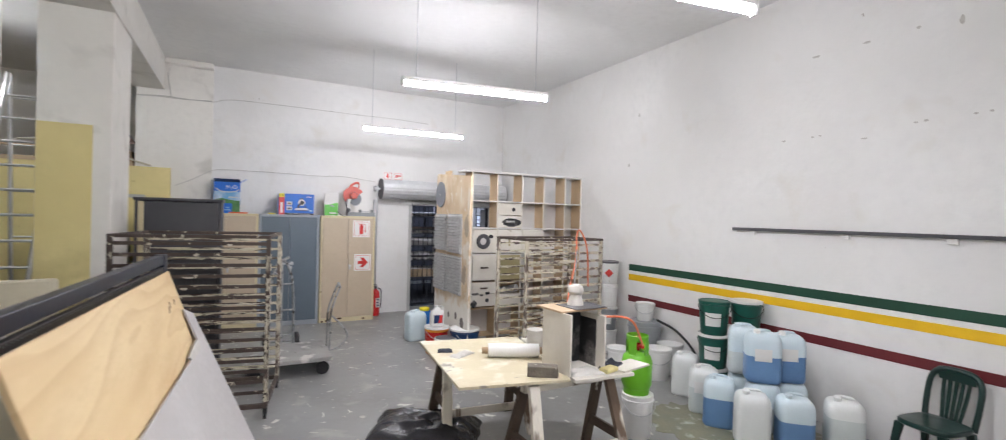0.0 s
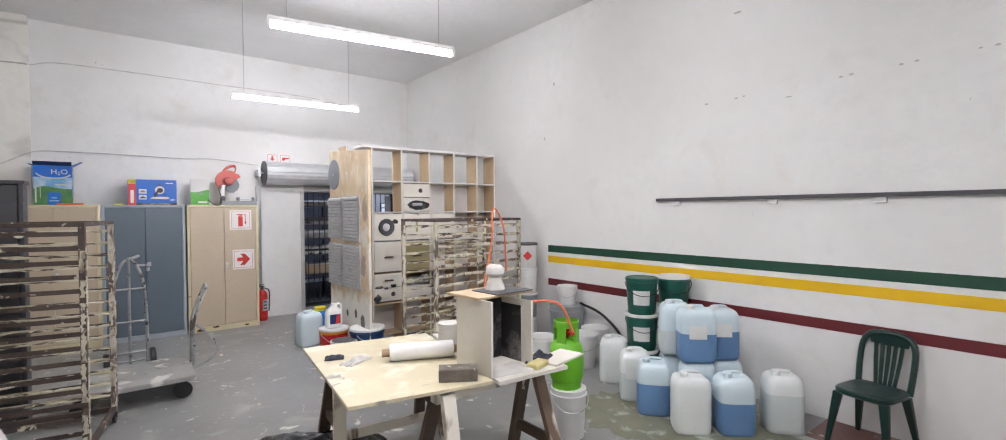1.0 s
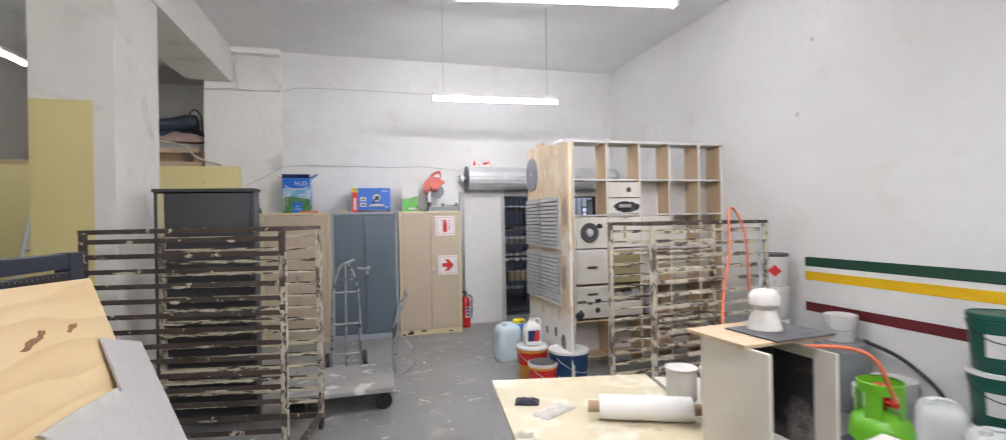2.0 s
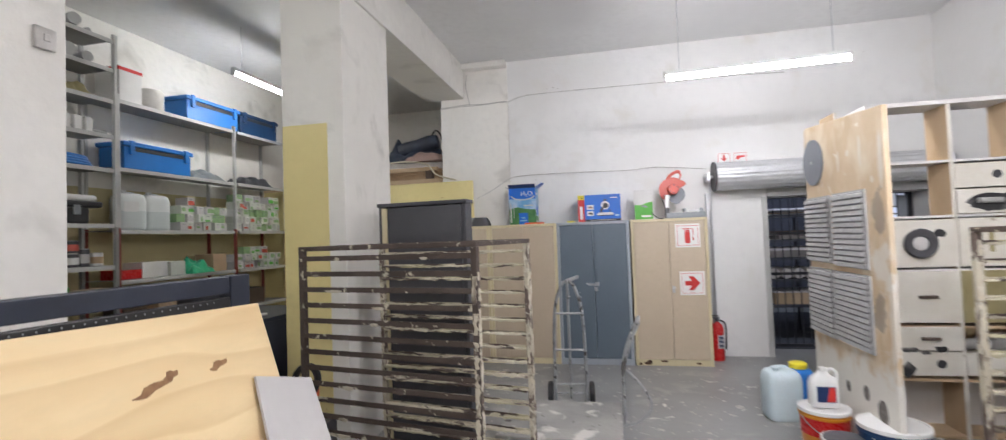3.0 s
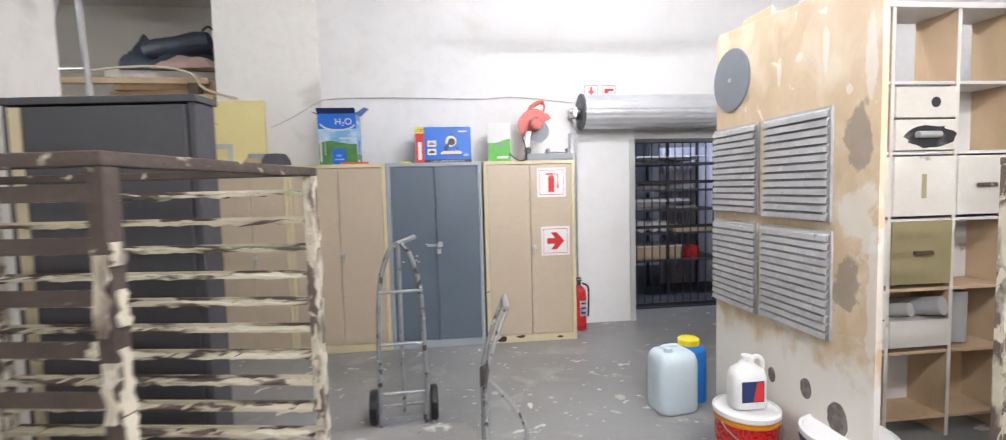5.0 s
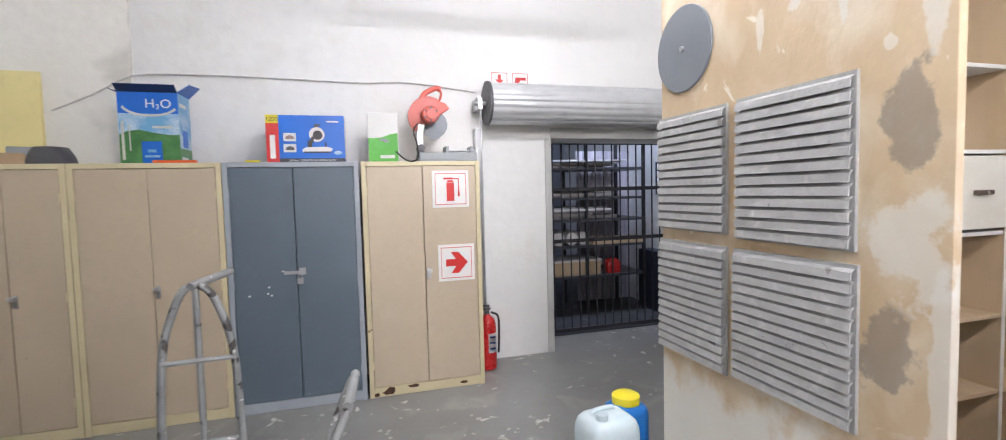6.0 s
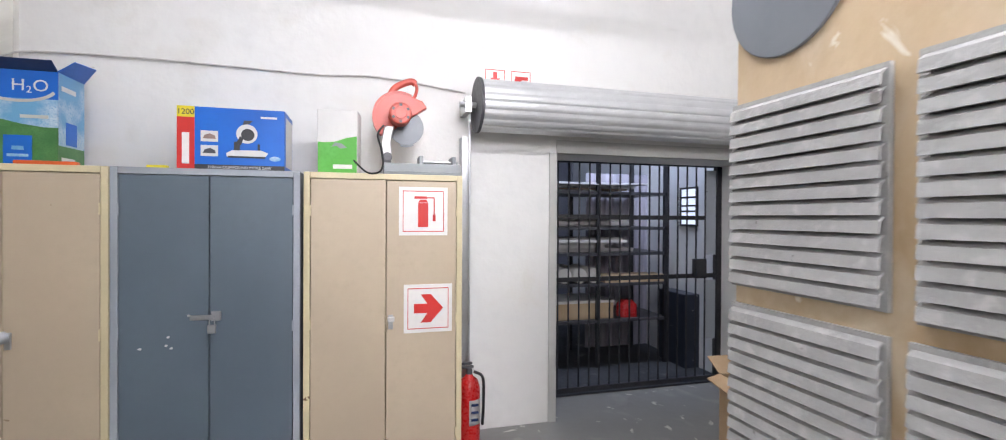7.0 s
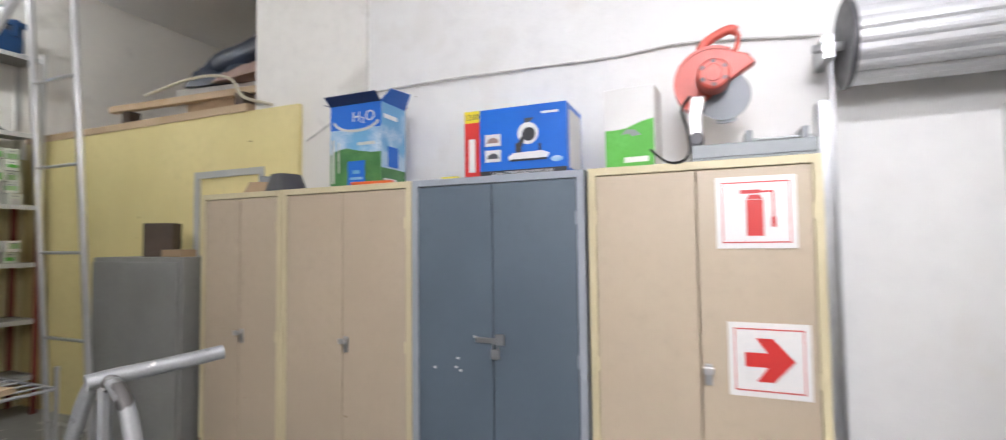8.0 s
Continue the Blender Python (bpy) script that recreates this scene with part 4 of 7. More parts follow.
drawer(1, 3, 1.335, 1.68, M_MASON, "fan")
drawer(1, 2, 0.935, 1.305, M_MASON, "pull")
drawer(1, 1, 0.735, 0.905, M_MASON, "pull")
drawer(1, 1, 0.555, 0.725, M_MASON, "hole")
for x, z, rx, rz in ((2.70, 0.74, 0.05, 0.02), (2.90, 0.745, 0.04, 0.025), (2.68, 0.60, 0.045, 0.05), (2.80, 0.72, 0.03, 0.015)):
    part("soot_mark", Shape().prism([(x + rx * math.cos(q * 0.449) * (1 + 0.6 * noise.noise((q * 1.1, x * 9, z))), z + rz * math.sin(q * 0.449) * (1 + 0.6 * noise.noise((q * 1.4, z * 9, x)))) for q in range(14)], "y", -0.0136, -0.012), M_SMOKE, unit, "ragged soot mark")
drawer(2, 4, 1.90, 2.075, M_MASON, "hole")
drawer(2, 4, 1.715, 1.89, M_MASON, "smoke")
drawer(2, 3, 1.335, 1.68, M_MASON, "slot")
drawer(2, 2, 0.935, 1.305, M_OLIVE, "pull")
drawer(3, 3, 1.335, 1.68, M_MASON, "pull")
drawer(2, 1, 0.56, 0.72, M_MASON, "none")
for x, z, rr in ((3.28, 0.80, 0.055), (3.07, 0.76, 0.04), (3.55, 0.62, 0.06)):
    solid("pipe_offcut", Shape().lathe([(rr - 0.006, -0.14), (rr, -0.14), (rr, 0.14), (rr - 0.006, 0.14)], 20).move(pose(x + 0.05, 6.72, z if z < 0.7 else 0.722 + rr, 78 if z > 0.7 else 0, 0, 20)) if z > 0.7 else Shape().lathe([(rr, 0.55), (rr, 0.86)], 20, x + 0.05, 6.72), M_PIPE, "grey plastic pipe offcut lying in the shelf", "pipe", smooth=True, group="pipe offcuts")


# ---- roller shutter, gate and the dark store behind ----
sh_t = thing("roller_shutter", pose(0, 9.2, 2.335), "rolled-up galvanised roller shutter above the doorway", "shutter")
prof = []
for i in range(96):
    a = 2 * math.pi * i / 96
    rr = 0.17 + 0.010 * abs(math.sin(a * 9)) ** 0.5
    prof.append((rr * math.cos(a), rr * math.sin(a)))
part("roll", Shape().prism(prof, "x", 1.96, 4.50), M_SHUTTER, sh_t, "ribbed galvanised curtain roll")
part("end_plate", Shape().rod((1.935, 0, 0), (1.955, 0, 0), 0.19, 32), M_CHARCOAL, sh_t, "dark round end plate")
part("axle", Shape().rod((1.82, 0, 0.0), (1.94, 0, 0.0), 0.02, 10), M_GALV, sh_t)
part("bracket", Shape().box(1.86, 1.90, -0.02, 0.2, -0.05, 0.05), M_GALV, sh_t)
part("guide_rail", Shape().box(1.86, 1.925, 0.12, 0.218, -2.335, -0.2), M_GALV, sh_t, bevel=0.004)
part("chain", Shape().rod((1.90, 0.05, -2.0), (1.90, 0.05, 0.0), 0.006, 6), M_GALV, sh_t)

structure("door_frame", Shape().box(OX0 - 0.02, OX0 + 0.04, BACK - 0.015, BACK + 0.05, 0, OZ).box(OX0 + 0.04, OX1, BACK - 0.012, BACK + 0.05, OZ, OZ + 0.1), M_SHELFEDGE, "grey steel frame of the doorway", "door frame")
g = thing("security_gate", pose(0, BACK + 0.47, 0), "closed black steel barred security gate", "gate")
part("gate_frame", Shape().box(2.60, 2.66, -0.02, 0.02, 0.03, 2.1).box(4.44, 4.49, -0.02, 0.02, 0.03, 2.1).box(2.66, 4.44, -0.02, 0.02, 2.05, 2.1).box(2.66, 4.44, -0.02, 0.02, 0.03, 0.07), M_GATE, g)
for z in (1.0, 1.55):
    part("crossbar", Shape().box(2.66, 4.44, 0.006, 0.014, z, z + 0.04), M_GATE, g)
b0 = part("bar", Shape().rod((0, 0, 0.07), (0, 0, 2.05), 0.008, 8), M_GATE, g, at=pose(2.72, 0, 0))
for k in range(1, 18):
    again(b0, pose(2.72 + k * 0.1, 0, 0))
part("lock_box", Shape().box(4.2, 4.32, -0.03, 0.03, 1.0, 1.18), M_GATE, g, bevel=0.004)
for z0, z1 in ((0.42, 0.98), (1.22, 2.02)):
    part("closing_plate", Shape().box(4.325, 4.43, -0.012, -0.006, z0, z1), M_LTGREY, g, "pale grey closing plate")

t = thing("storage_rack", pose(2.72, 10.55, 0), "dark steel rack full of boards in the unlit store", "rack")
for x in (0, 0.8, 1.6):
    for y in (0, 0.7):
        part("post", Shape().box(x, x + 0.035, y, y + 0.035, 0, 2.4), M_GATE, t)
for z in (0.5, 0.88, 1.2, 1.47, 1.84):
    part("shelf", Shape().box(0, 1.635, 0, 0.74, z - 0.03, z), M_CHARCOAL, t)
rnd = random.Random(5)
for z in (1.201, 1.471, 1.841):
    zz = z
    for k in range(5):
        x0 = 2.74 + rnd.uniform(0, 0.42)
        ln, hh = rnd.uniform(0.7, 1.15), rnd.uniform(0.012, 0.045)
        solid("timber_board", Shape().box(x0, x0 + ln, 10.52 + rnd.uniform(0, 0.2), 11.2, zz, zz + hh), rnd.choice((M_PLYRAW, M_GREYB, M_TIMBERD, M_WHITEB, M_GREYB)), "loose board lying on the dark rack", "board", bevel=0.003, group="boards in the store")
        zz += hh + 0.001
solid("jerrycan", Shape().rings([squircle(0.2, 0.16, z, 20) for z in (0.0, 0.13)] + [squircle(0.1, 0.1, 0.18, 20)]).move(pose(3.94, 10.68, 0.501)), M_RED, "small red plastic can on the dark rack", "jerrycan", smooth=True)
b = thing("low_crate", pose(3.0, 10.6, 0.501), "pale timber crate with white rim on the dark rack", "crate")
part("body", Shape().box(0, 0.74, 0, 0.5, 0, 0.17), M_PLYRAW, b, bevel=0.004)
part("rim", Shape().box(-0.008, 0.748, -0.008, 0.508, 0.171, 0.195), M_WHITEB, b, "white rim")
solid("navy_crate", Shape().box(4.40, 4.74, 10.3, 10.8, 0, 0.77), M_NAVY, "dark navy crate standing in the unlit store", "crate", bevel=0.01)
for x in (3.0, 3.17, 3.34, 3.5):
    solid("plastic_roll", Shape().rod((x, 10.57, 0.962), (x, 11.1, 0.962), 0.08, 18), M_CLOTHP, "pale wrapped roll lying on the dark rack", "roll", bevel=0.01, group="rolls in the store")
solid("timber_plank", Shape().box(3.62, 4.33, 10.56, 10.78, 0.881, 0.96), M_PLYRAW, "pale yellow timber plank on the dark rack", "plank", bevel=0.004)
pts = [(3.75 + 0.9 * k / 36, 11.31 + 0.012 * math.cos(k * math.pi / 2)) for k in range(37)]
solid("corrugated_sheet", Shape().prism(pts + [(a, b + 0.004) for a, b in pts[::-1]], "z", 0.0, 2.1), M_LILAC, "pale corrugated sheet standing behind the rack", "sheet")
# added thin sheet that darkens the floor where the main room's lamps reach in
structure("store_floor", Shape().box(OX0 - 0.9, RIGHT, BACK + 0.46, 13.0, 0.0, 0.004), M_DARKFLOOR, "thin dark sheet over the store floor, the store's shade in its colour", "floor")
# added bluish fill lamp under the closed ceiling, only to brighten the store
lt = bpy.data.lights.new("store_fill_light", "AREA")
lt.energy, lt.size, lt.color = 13, 1.0, (0.62, 0.72, 1.0)
lo = new("store_fill_light", lt)
lo.matrix_basis = look((4.1, 10.3, 3.9), (3.3, 10.9, 0.8))

w = thing("window_1", pose(RIGHT, 10.475, 1.48), "small barred window with pale daylight in the store", "window", kind="structure")
part("window_frame", Shape().box(-0.02, 0, -0.15, -0.13, 0, 0.42).box(-0.02, 0, 0.13, 0.15, 0, 0.42).box(-0.02, 0, -0.13, 0.13, 0.40, 0.42).box(-0.02, 0, -0.13, 0.13, 0, 0.02), M_GATE, w)
part("pane", Shape().box(-0.006, -0.002, -0.13, 0.13, 0.02, 0.40), M_DAYLIGHT, w, "pale daylit pane")
for z in (0.09, 0.16, 0.22, 0.31):
    part("bar", Shape().box(-0.018, -0.008, -0.13, 0.13, z - 0.01, z + 0.01), M_GATE, w)

# fire extinguisher
e = thing("fire_extinguisher", pose(1.895, 9.2, 0), "red fire extinguisher standing on the floor by the wall", "fire extinguisher")
part("cylinder", Shape().lathe([(0.06, 0), (0.072, 0.012), (0.075, 0.05), (0.075, 0.40), (0.06, 0.45), (0.03, 0.475), (0.022, 0.49)], 24), M_RED, e, smooth=True)
part("valve", Shape().lathe([(0.022, 0.485), (0.022, 0.53)], 12).box(-0.05, 0.03, -0.012, 0.012, 0.53, 0.545).box(-0.07, 0.02, -0.012, 0.012, 0.555, 0.57), M_CHARCOAL, e)
part("hose", Shape().tube(smooth_path([(0.03, -0.02, 0.51), (0.085, -0.05, 0.47), (0.09, -0.05, 0.3), (0.085, -0.045, 0.15)]), 0.01), M_BLACK, e, smooth=True)
part("label", Shape().rings([[(0.0765 * math.cos(a), 0.0765 * math.sin(a), z) for a in [math.radians(-100 + 10 * k) for k in range(9)] + [math.radians(-20 - 10 * k) for k in range(9)]] for z in (0.16, 0.33)]), M_PAPER, e)
for z in (0.19, 0.24, 0.29):
    part("print_bar", Shape().box(-0.0, 0.05, -0.0785, -0.0775, z, z + 0.018), M_NAVYCARD, e)
for x in (2.04, 2.24):
    s = thing("wall_sign", pose(x, BACK, 2.52), "small white and red safety sign on the wall above the shutter", "sign", "small wall signs")
    part("plate", Shape().box(0, 0.17, -0.004, 0, 0, 0.15), M_SIGN, s)
    part("border", Shape().box(0.01, 0.16, -0.005, -0.004, 0.012, 0.017).box(0.01, 0.16, -0.005, -0.004, 0.133, 0.138).box(0.01, 0.015, -0.005, -0.004, 0.017, 0.133).box(0.155, 0.16, -0.005, -0.004, 0.017, 0.133), M_SIGNR, s)
    part("symbol", Shape().prism([(0.07, 0.12), (0.07, 0.075), (0.045, 0.075), (0.085, 0.03), (0.125, 0.075), (0.1, 0.075), (0.1, 0.12)], "y", -0.0052, -0.004) if x < 2.1 else Shape().prism([(0.03, 0.05), (0.07, 0.05), (0.09, 0.075), (0.14, 0.075), (0.14, 0.1), (0.04, 0.1)], "y", -0.0052, -0.004), M_SIGNR, s)


# knocks in the paint of the blue-grey cupboard
for x, z in ((0.135, 0.865), (0.255, 0.875), (0.28, 0.86), (0.265, 0.92), (0.36, 1.03)):
    part("paint_chip", Shape().prism([(x + 0.010 * math.cos(k * 1.05) * (1 + 0.4 * math.sin(k * 2.7 + x * 40)), z + 0.007 * math.sin(k * 1.05)) for k in range(6)], "y", 0.0028, 0.005), M_PAPER, blue_cupboard, "white chipped spot")

# ---- things on the cupboards ----
CT = 1.82
b = thing("tall_carton", pose(-0.70, 8.98, CT, 0, 0, 0), "open blue printed carton with meadow picture", "carton")
W, D, Hh = 0.36, 0.25, 0.49
part("side", Shape().box(0, W, 0, 0.006, 0, 0.20), M_BOXGRASS, b, "printed meadow")
part("side", Shape().box(0, W, 0, 0.006, 0.20, 0.345), M_BOXSKY, b, "printed cloudy sky")
part("side", Shape().box(0, W, 0, 0.006, 0.345, Hh), M_BOXBLUE, b, "deep blue printed band")
part("side", Shape().box(W - 0.006, W, 0.006, D, 0, 0.11), M_BOXGRASS, b)
part("side", Shape().box(W - 0.006, W, 0.006, D, 0.11, Hh), M_BOXSKY, b)
part("side", Shape().box(0, 0.006, 0.006, D, 0, Hh).box(0.006, W - 0.006, D - 0.006, D, 0, Hh).box(0.006, W - 0.006, 0.006, D - 0.006, 0, 0.006), M_BOXBLUE, b)
part("flap", Shape().box(-0.0, W, -0.07, 0.0, 0, 0.005).move(pose(0, 0, Hh, -38, 0, 0)), M_NAVYCARD, b, "folded-out carton flap")
part("flap", Shape().prism([(0, 0), (0.10, -0.02), (0.12, D * 0.6), (0, D)], "z", 0, 0.005).move(pose(W, 0, Hh, 0, -30, 0)), M_BOXBLUE, b, "folded-out carton flap")
part("flap", Shape().box(-0.05, 0.0, 0.0, D, 0, 0.005).move(pose(0, 0, Hh, 0, 20, 0)), M_NAVYCARD, b, "folded-out carton flap")
part("flap", Shape().box(0.02, W - 0.02, 0.0, 0.07, 0, 0.005).move(pose(0, D, Hh, 30, 0, 0)), M_CARD, b, "folded-out carton flap")
# a hill, a white ribbon of cloud and the blue tank printed on the front
part("picture", Shape().prism([(0.0, 0.2), (0.05, 0.225), (0.12, 0.235), (0.2, 0.215), (0.3, 0.2)], "y", -0.0012, 0), M_BOXGRASS, b, "printed hill")
arc = [(0.19 + 0.17 * math.cos(math.radians(a)), 0.40 + 0.075 * math.sin(math.radians(a))) for a in range(190, 350, 10)]
part("picture", Shape().prism(arc + [(x * 0.94 + 0.0114, z * 0.97 + 0.012 + 0.012) for x, z in arc[::-1]], "y", -0.0024, 0), M_CLOTHP, b, "white printed ribbon")
part("picture", Shape().box(0.13, 0.25, -0.003, 0, 0.0, 0.155), M_BOXBLUE, b, "printed blue tank")
part("print_bar", Shape().box(0.145, 0.235, -0.0036, -0.003, 0.045, 0.06).box(0.165, 0.215, -0.0036, -0.003, 0.08, 0.10), M_BOXSKY, b)
part("print_bar", Shape().box(0.20, 0.32, -0.003, 0, 0.245, 0.262), M_CLOTHP, b)
part("picture", Shape().box(0.015, 0.03, -0.003, 0, 0.03, 0.29).box(0.06, 0.066, -0.003, 0, 0.09, 0.27), M_CLOTHP, b, "printed pale pipes")
part("print_bar", Shape().box(W + 0.001, W + 0.003, 0.03, 0.15, 0.01, 0.05), M_PAPER, b)
part("print_bar", Shape().box(W + 0.001, W + 0.003, 0.03, 0.16, 0.40, 0.425), M_PAPER, b)
part("picture", Shape().box(W + 0.001, W + 0.003, 0.07, 0.17, 0.12, 0.24), M_BOXBLUE, b)
for text, size, x, z in (("H", 0.085, 0.192, 0.385), ("2", 0.05, 0.238, 0.375), ("O", 0.085, 0.288, 0.385)):
    lettering("lettering", text, size, M_PAPER, b, pose(x, -0.003, z, 90, 0, 0), "white printed letter")

b = thing("tool_carton", pose(0.22, 8.93, CT), "blue printed carton of a mitre saw with red end", "carton")
W, D, Hh = 0.54, 0.30, 0.345
part("body", Shape().box(0, W, 0, D, 0, Hh), M_BOXBLUE, b, bevel=0.003)
part("red_panel", Shape().box(0, 0.085, -0.002, 0, 0.0, Hh - 0.06), M_SIGNR, b)
part("yellow_panel", Shape().box(0, 0.085, -0.002, 0, Hh - 0.06, Hh), M_YCAP, b)
lettering("lettering", "1200", 0.042, M_INK, b, pose(0.042, -0.003, Hh - 0.045, 90, 0, 0), "printed number")
part("logo_bar", Shape().box(0.025, 0.06, -0.004, -0.002, 0.03, 0.2), M_SIGN, b, "white logo bar")
part("caption_strip", Shape().box(0.085, W, -0.002, 0, 0, 0.03), M_INK, b)
lettering("lettering", "210mm COMPOUND MITRE SAW", 0.022, M_PAPER, b, pose(0.31, -0.003, 0.008, 90, 0, 0), "white printed caption")
for z, m in ((0.155, M_ROSE), (0.075, M_CHARCOAL)):
    p = part("picture", Shape().box(0.115, 0.20, -0.003, 0, z, z + 0.06), M_PAPER, b, "small printed inset")
    part("picture", Shape().prism([(0.125, z + 0.016), (0.19, z + 0.016), (0.185, z + 0.034), (0.16, z + 0.045), (0.135, z + 0.036)], "y", -0.004, -0.003), m, p)
saw = part("picture", Shape().prism([(0.245, 0.075), (0.44, 0.08), (0.455, 0.10), (0.42, 0.115), (0.27, 0.112), (0.24, 0.095)], "y", -0.003, 0), M_PAPER, b, "printed mitre saw")
part("picture", Shape().box(0.25, 0.44, -0.004, -0.003, 0.07, 0.08).box(0.40, 0.412, -0.004, -0.003, 0.115, 0.15).box(0.28, 0.31, -0.004, -0.003, 0.112, 0.16), M_INK, saw)
part("picture", Shape().rod((0.345, -0.004, 0.205), (0.345, 0, 0.205), 0.054, 24), M_PAPER, saw)
part("picture", Shape().rod((0.35, -0.0055, 0.20), (0.35, -0.004, 0.20), 0.034, 20).prism([(0.29, 0.15), (0.315, 0.14), (0.33, 0.185), (0.31, 0.19)], "y", -0.0055, -0.004), M_INK, saw)
part("picture", Shape().prism([(0.325, 0.255), (0.36, 0.262), (0.375, 0.28), (0.33, 0.28)], "y", -0.0045, -0.003), M_CHARCOAL, saw)
part("print_bar", Shape().box(0.415, 0.50, -0.003, 0, 0.295, 0.306), M_PAPER, b)
part("print_bar", Shape().prism([(0.49 + 0.03 * math.cos(a * 0.5236), 0.07 + 0.014 * math.sin(a * 0.5236)) for a in range(12)], "y", -0.003, 0), M_BOXSKY, b)
part("end_panel", Shape().box(W, W + 0.002, 0.05, D - 0.02, 0.03, Hh - 0.03), M_PAPER, b)

b = thing("small_carton", pose(0.93, 8.98, CT, 0, 0, -6), "small white carton with green lower half", "carton")
part("body", Shape().box(0, 0.23, 0, 0.16, 0, 0.38), M_PAPER, b, bevel=0.003)
part("green_panel", Shape().prism([(0.004, 0.004), (0.226, 0.004), (0.226, 0.225), (0.17, 0.215), (0.10, 0.19), (0.04, 0.185), (0.004, 0.188)], "y", -0.002, 0), M_LEAF, b, "printed green lower half")
part("print_bar", Shape().box(0.09, 0.20, -0.0035, -0.002, 0.03, 0.055), M_PAPER, b)
part("picture", Shape().prism([(0.08, 0.16), (0.10, 0.185), (0.14, 0.18), (0.17, 0.155), (0.13, 0.15), (0.11, 0.165)], "y", -0.0036, -0.002), M_GREYP, b, "small printed mower")

s = thing("cutoff_saw", pose(1.46, 9.0, CT), "red cut-off saw with tilted head on a grey base", "power saw")
part("base", Shape().box(-0.15, 0.31, -0.12, 0.12, 0.0, 0.012).box(-0.15, 0.31, -0.12, -0.105, 0.012, 0.068).box(-0.15, 0.31, 0.105, 0.12, 0.012, 0.068).box(-0.15, -0.135, -0.105, 0.105, 0.012, 0.068), M_GREYP, s, "grey pressed steel base", bevel=0.004)
for x in (0.06, 0.26):
    part("vice_jaw", Shape().box(x, x + 0.025, -0.10, 0.04, 0.012, 0.118), M_GREYP, s, bevel=0.003)
part("vice_screw", Shape().rod((0.085, -0.04, 0.085), (0.31, -0.04, 0.085), 0.009, 10), M_GALV, s)
part("hinge", Shape().box(-0.15, -0.105, -0.06, 0.06, 0.03, 0.10).rod((-0.127, -0.065, 0.11), (-0.127, 0.065, 0.11), 0.028, 16), M_CHARCOAL, s, bevel=0.004)
part("arm", Shape().rings([[(x - 0.03, y0, z), (x + 0.03, y0, z), (x + 0.03, y1, z), (x - 0.03, y1, z)] for x, z, y0, y1 in ((-0.127, 0.11, -0.04, 0.04), (-0.135, 0.2, -0.045, 0.03), (-0.115, 0.30, -0.05, 0.03))]), M_ALU, s, "pale cast alloy arm", bevel=0.01)
part("blade_guard", Shape().prism([(-0.06 + 0.155 * math.cos(math.radians(a)), 0.36 + 0.155 * math.sin(math.radians(a))) for a in range(52, 236, 8)] + [(-0.10, 0.27), (-0.03, 0.33), (0.115, 0.425), (0.085, 0.465)], "y", -0.03, 0.03), M_SALMON, s, "red blade guard", bevel=0.008)
part("guard_rib", Shape().prism([(-0.06 + 0.157 * math.cos(math.radians(a)), 0.36 + 0.157 * math.sin(math.radians(a))) for a in range(60, 232, 8)] + [(-0.06 + 0.143 * math.cos(math.radians(a)), 0.36 + 0.143 * math.sin(math.radians(a))) for a in range(228, 56, -8)], "y", -0.036, 0.036), M_SALMON, s)
part("motor", Shape().rod((-0.055, -0.15, 0.36), (-0.055, -0.03, 0.36), 0.066, 24), M_SALMON, s, "red motor housing", bevel=0.014)
mc = part("motor_cap", Shape().rod((-0.055, -0.158, 0.36), (-0.055, -0.15, 0.36), 0.036, 20), M_SALMON, s, bevel=0.003)
for a in range(0, 360, 60):
    part("vent", Shape().box(-0.008, 0.008, -0.1525, -0.15, 0.042, 0.056).move(pose(-0.055, 0, 0.36, 0, a, 0)), M_CHARCOAL, mc)
part("blade", Shape().rod((-0.012, 0.0, 0.30), (-0.012, 0.006, 0.30), 0.108, 40), M_DISC, s, "grey abrasive disc")
part("lower_guard", Shape().prism([(-0.012 + 0.118 * math.cos(math.radians(a)), 0.30 + 0.118 * math.sin(math.radians(a))) for a in range(252, 296, 6)] + [(0.02, 0.24), (-0.02, 0.24)], "y", 0.012, 0.03), M_LTGREY, s)
part("grip", Shape().tube(smooth_path([(-0.115, -0.01, 0.48), (-0.085, -0.01, 0.535), (-0.03, 0, 0.572), (0.02, 0, 0.588), (0.045, 0, 0.575)]), 0.021, 12), M_SALMON, s, "red grip", smooth=True)
part("grip_guard", Shape().tube(smooth_path([(0.04, 0, 0.583), (0.052, 0, 0.55), (0.045, 0, 0.51), (0.03, 0, 0.48)]), 0.010, 8), M_SALMON, s, smooth=True)
part("cord", Shape().tube(smooth_path([(-0.15, -0.05, 0.30), (-0.185, -0.07, 0.24), (-0.165, -0.08, 0.15), (-0.155, -0.10, 0.06), (-0.18, -0.13, 0.008), (-0.25, -0.12, 0.008), (-0.34, -0.02, 0.10), (-0.40, 0.02, 0.14)]), 0.006, 6), M_BLACK, s, smooth=True)
solid("work_glove", Shape().rings([squircle(0.2 - 0.02 * i, 0.12 - 0.014 * i, 0.02 * i, 16, 2.5) for i in range(5)]).move(pose(-1.32, 9.02, CT, 0, 0, 20)), M_CARD, "crumpled brown glove on the cupboard", "glove", smooth=True)
solid("welding_mask", Shape().rings([squircle(0.28 - 0.03 * i * i / 4, 0.2 - 0.01 * i, 0.03 * i, 20, 3) for i in range(5)]).move(pose(-1.12, 9.05, CT, 0, 0, -15)), M_CHARCOAL, "dark plastic face mask on the cupboard", "mask", smooth=True)
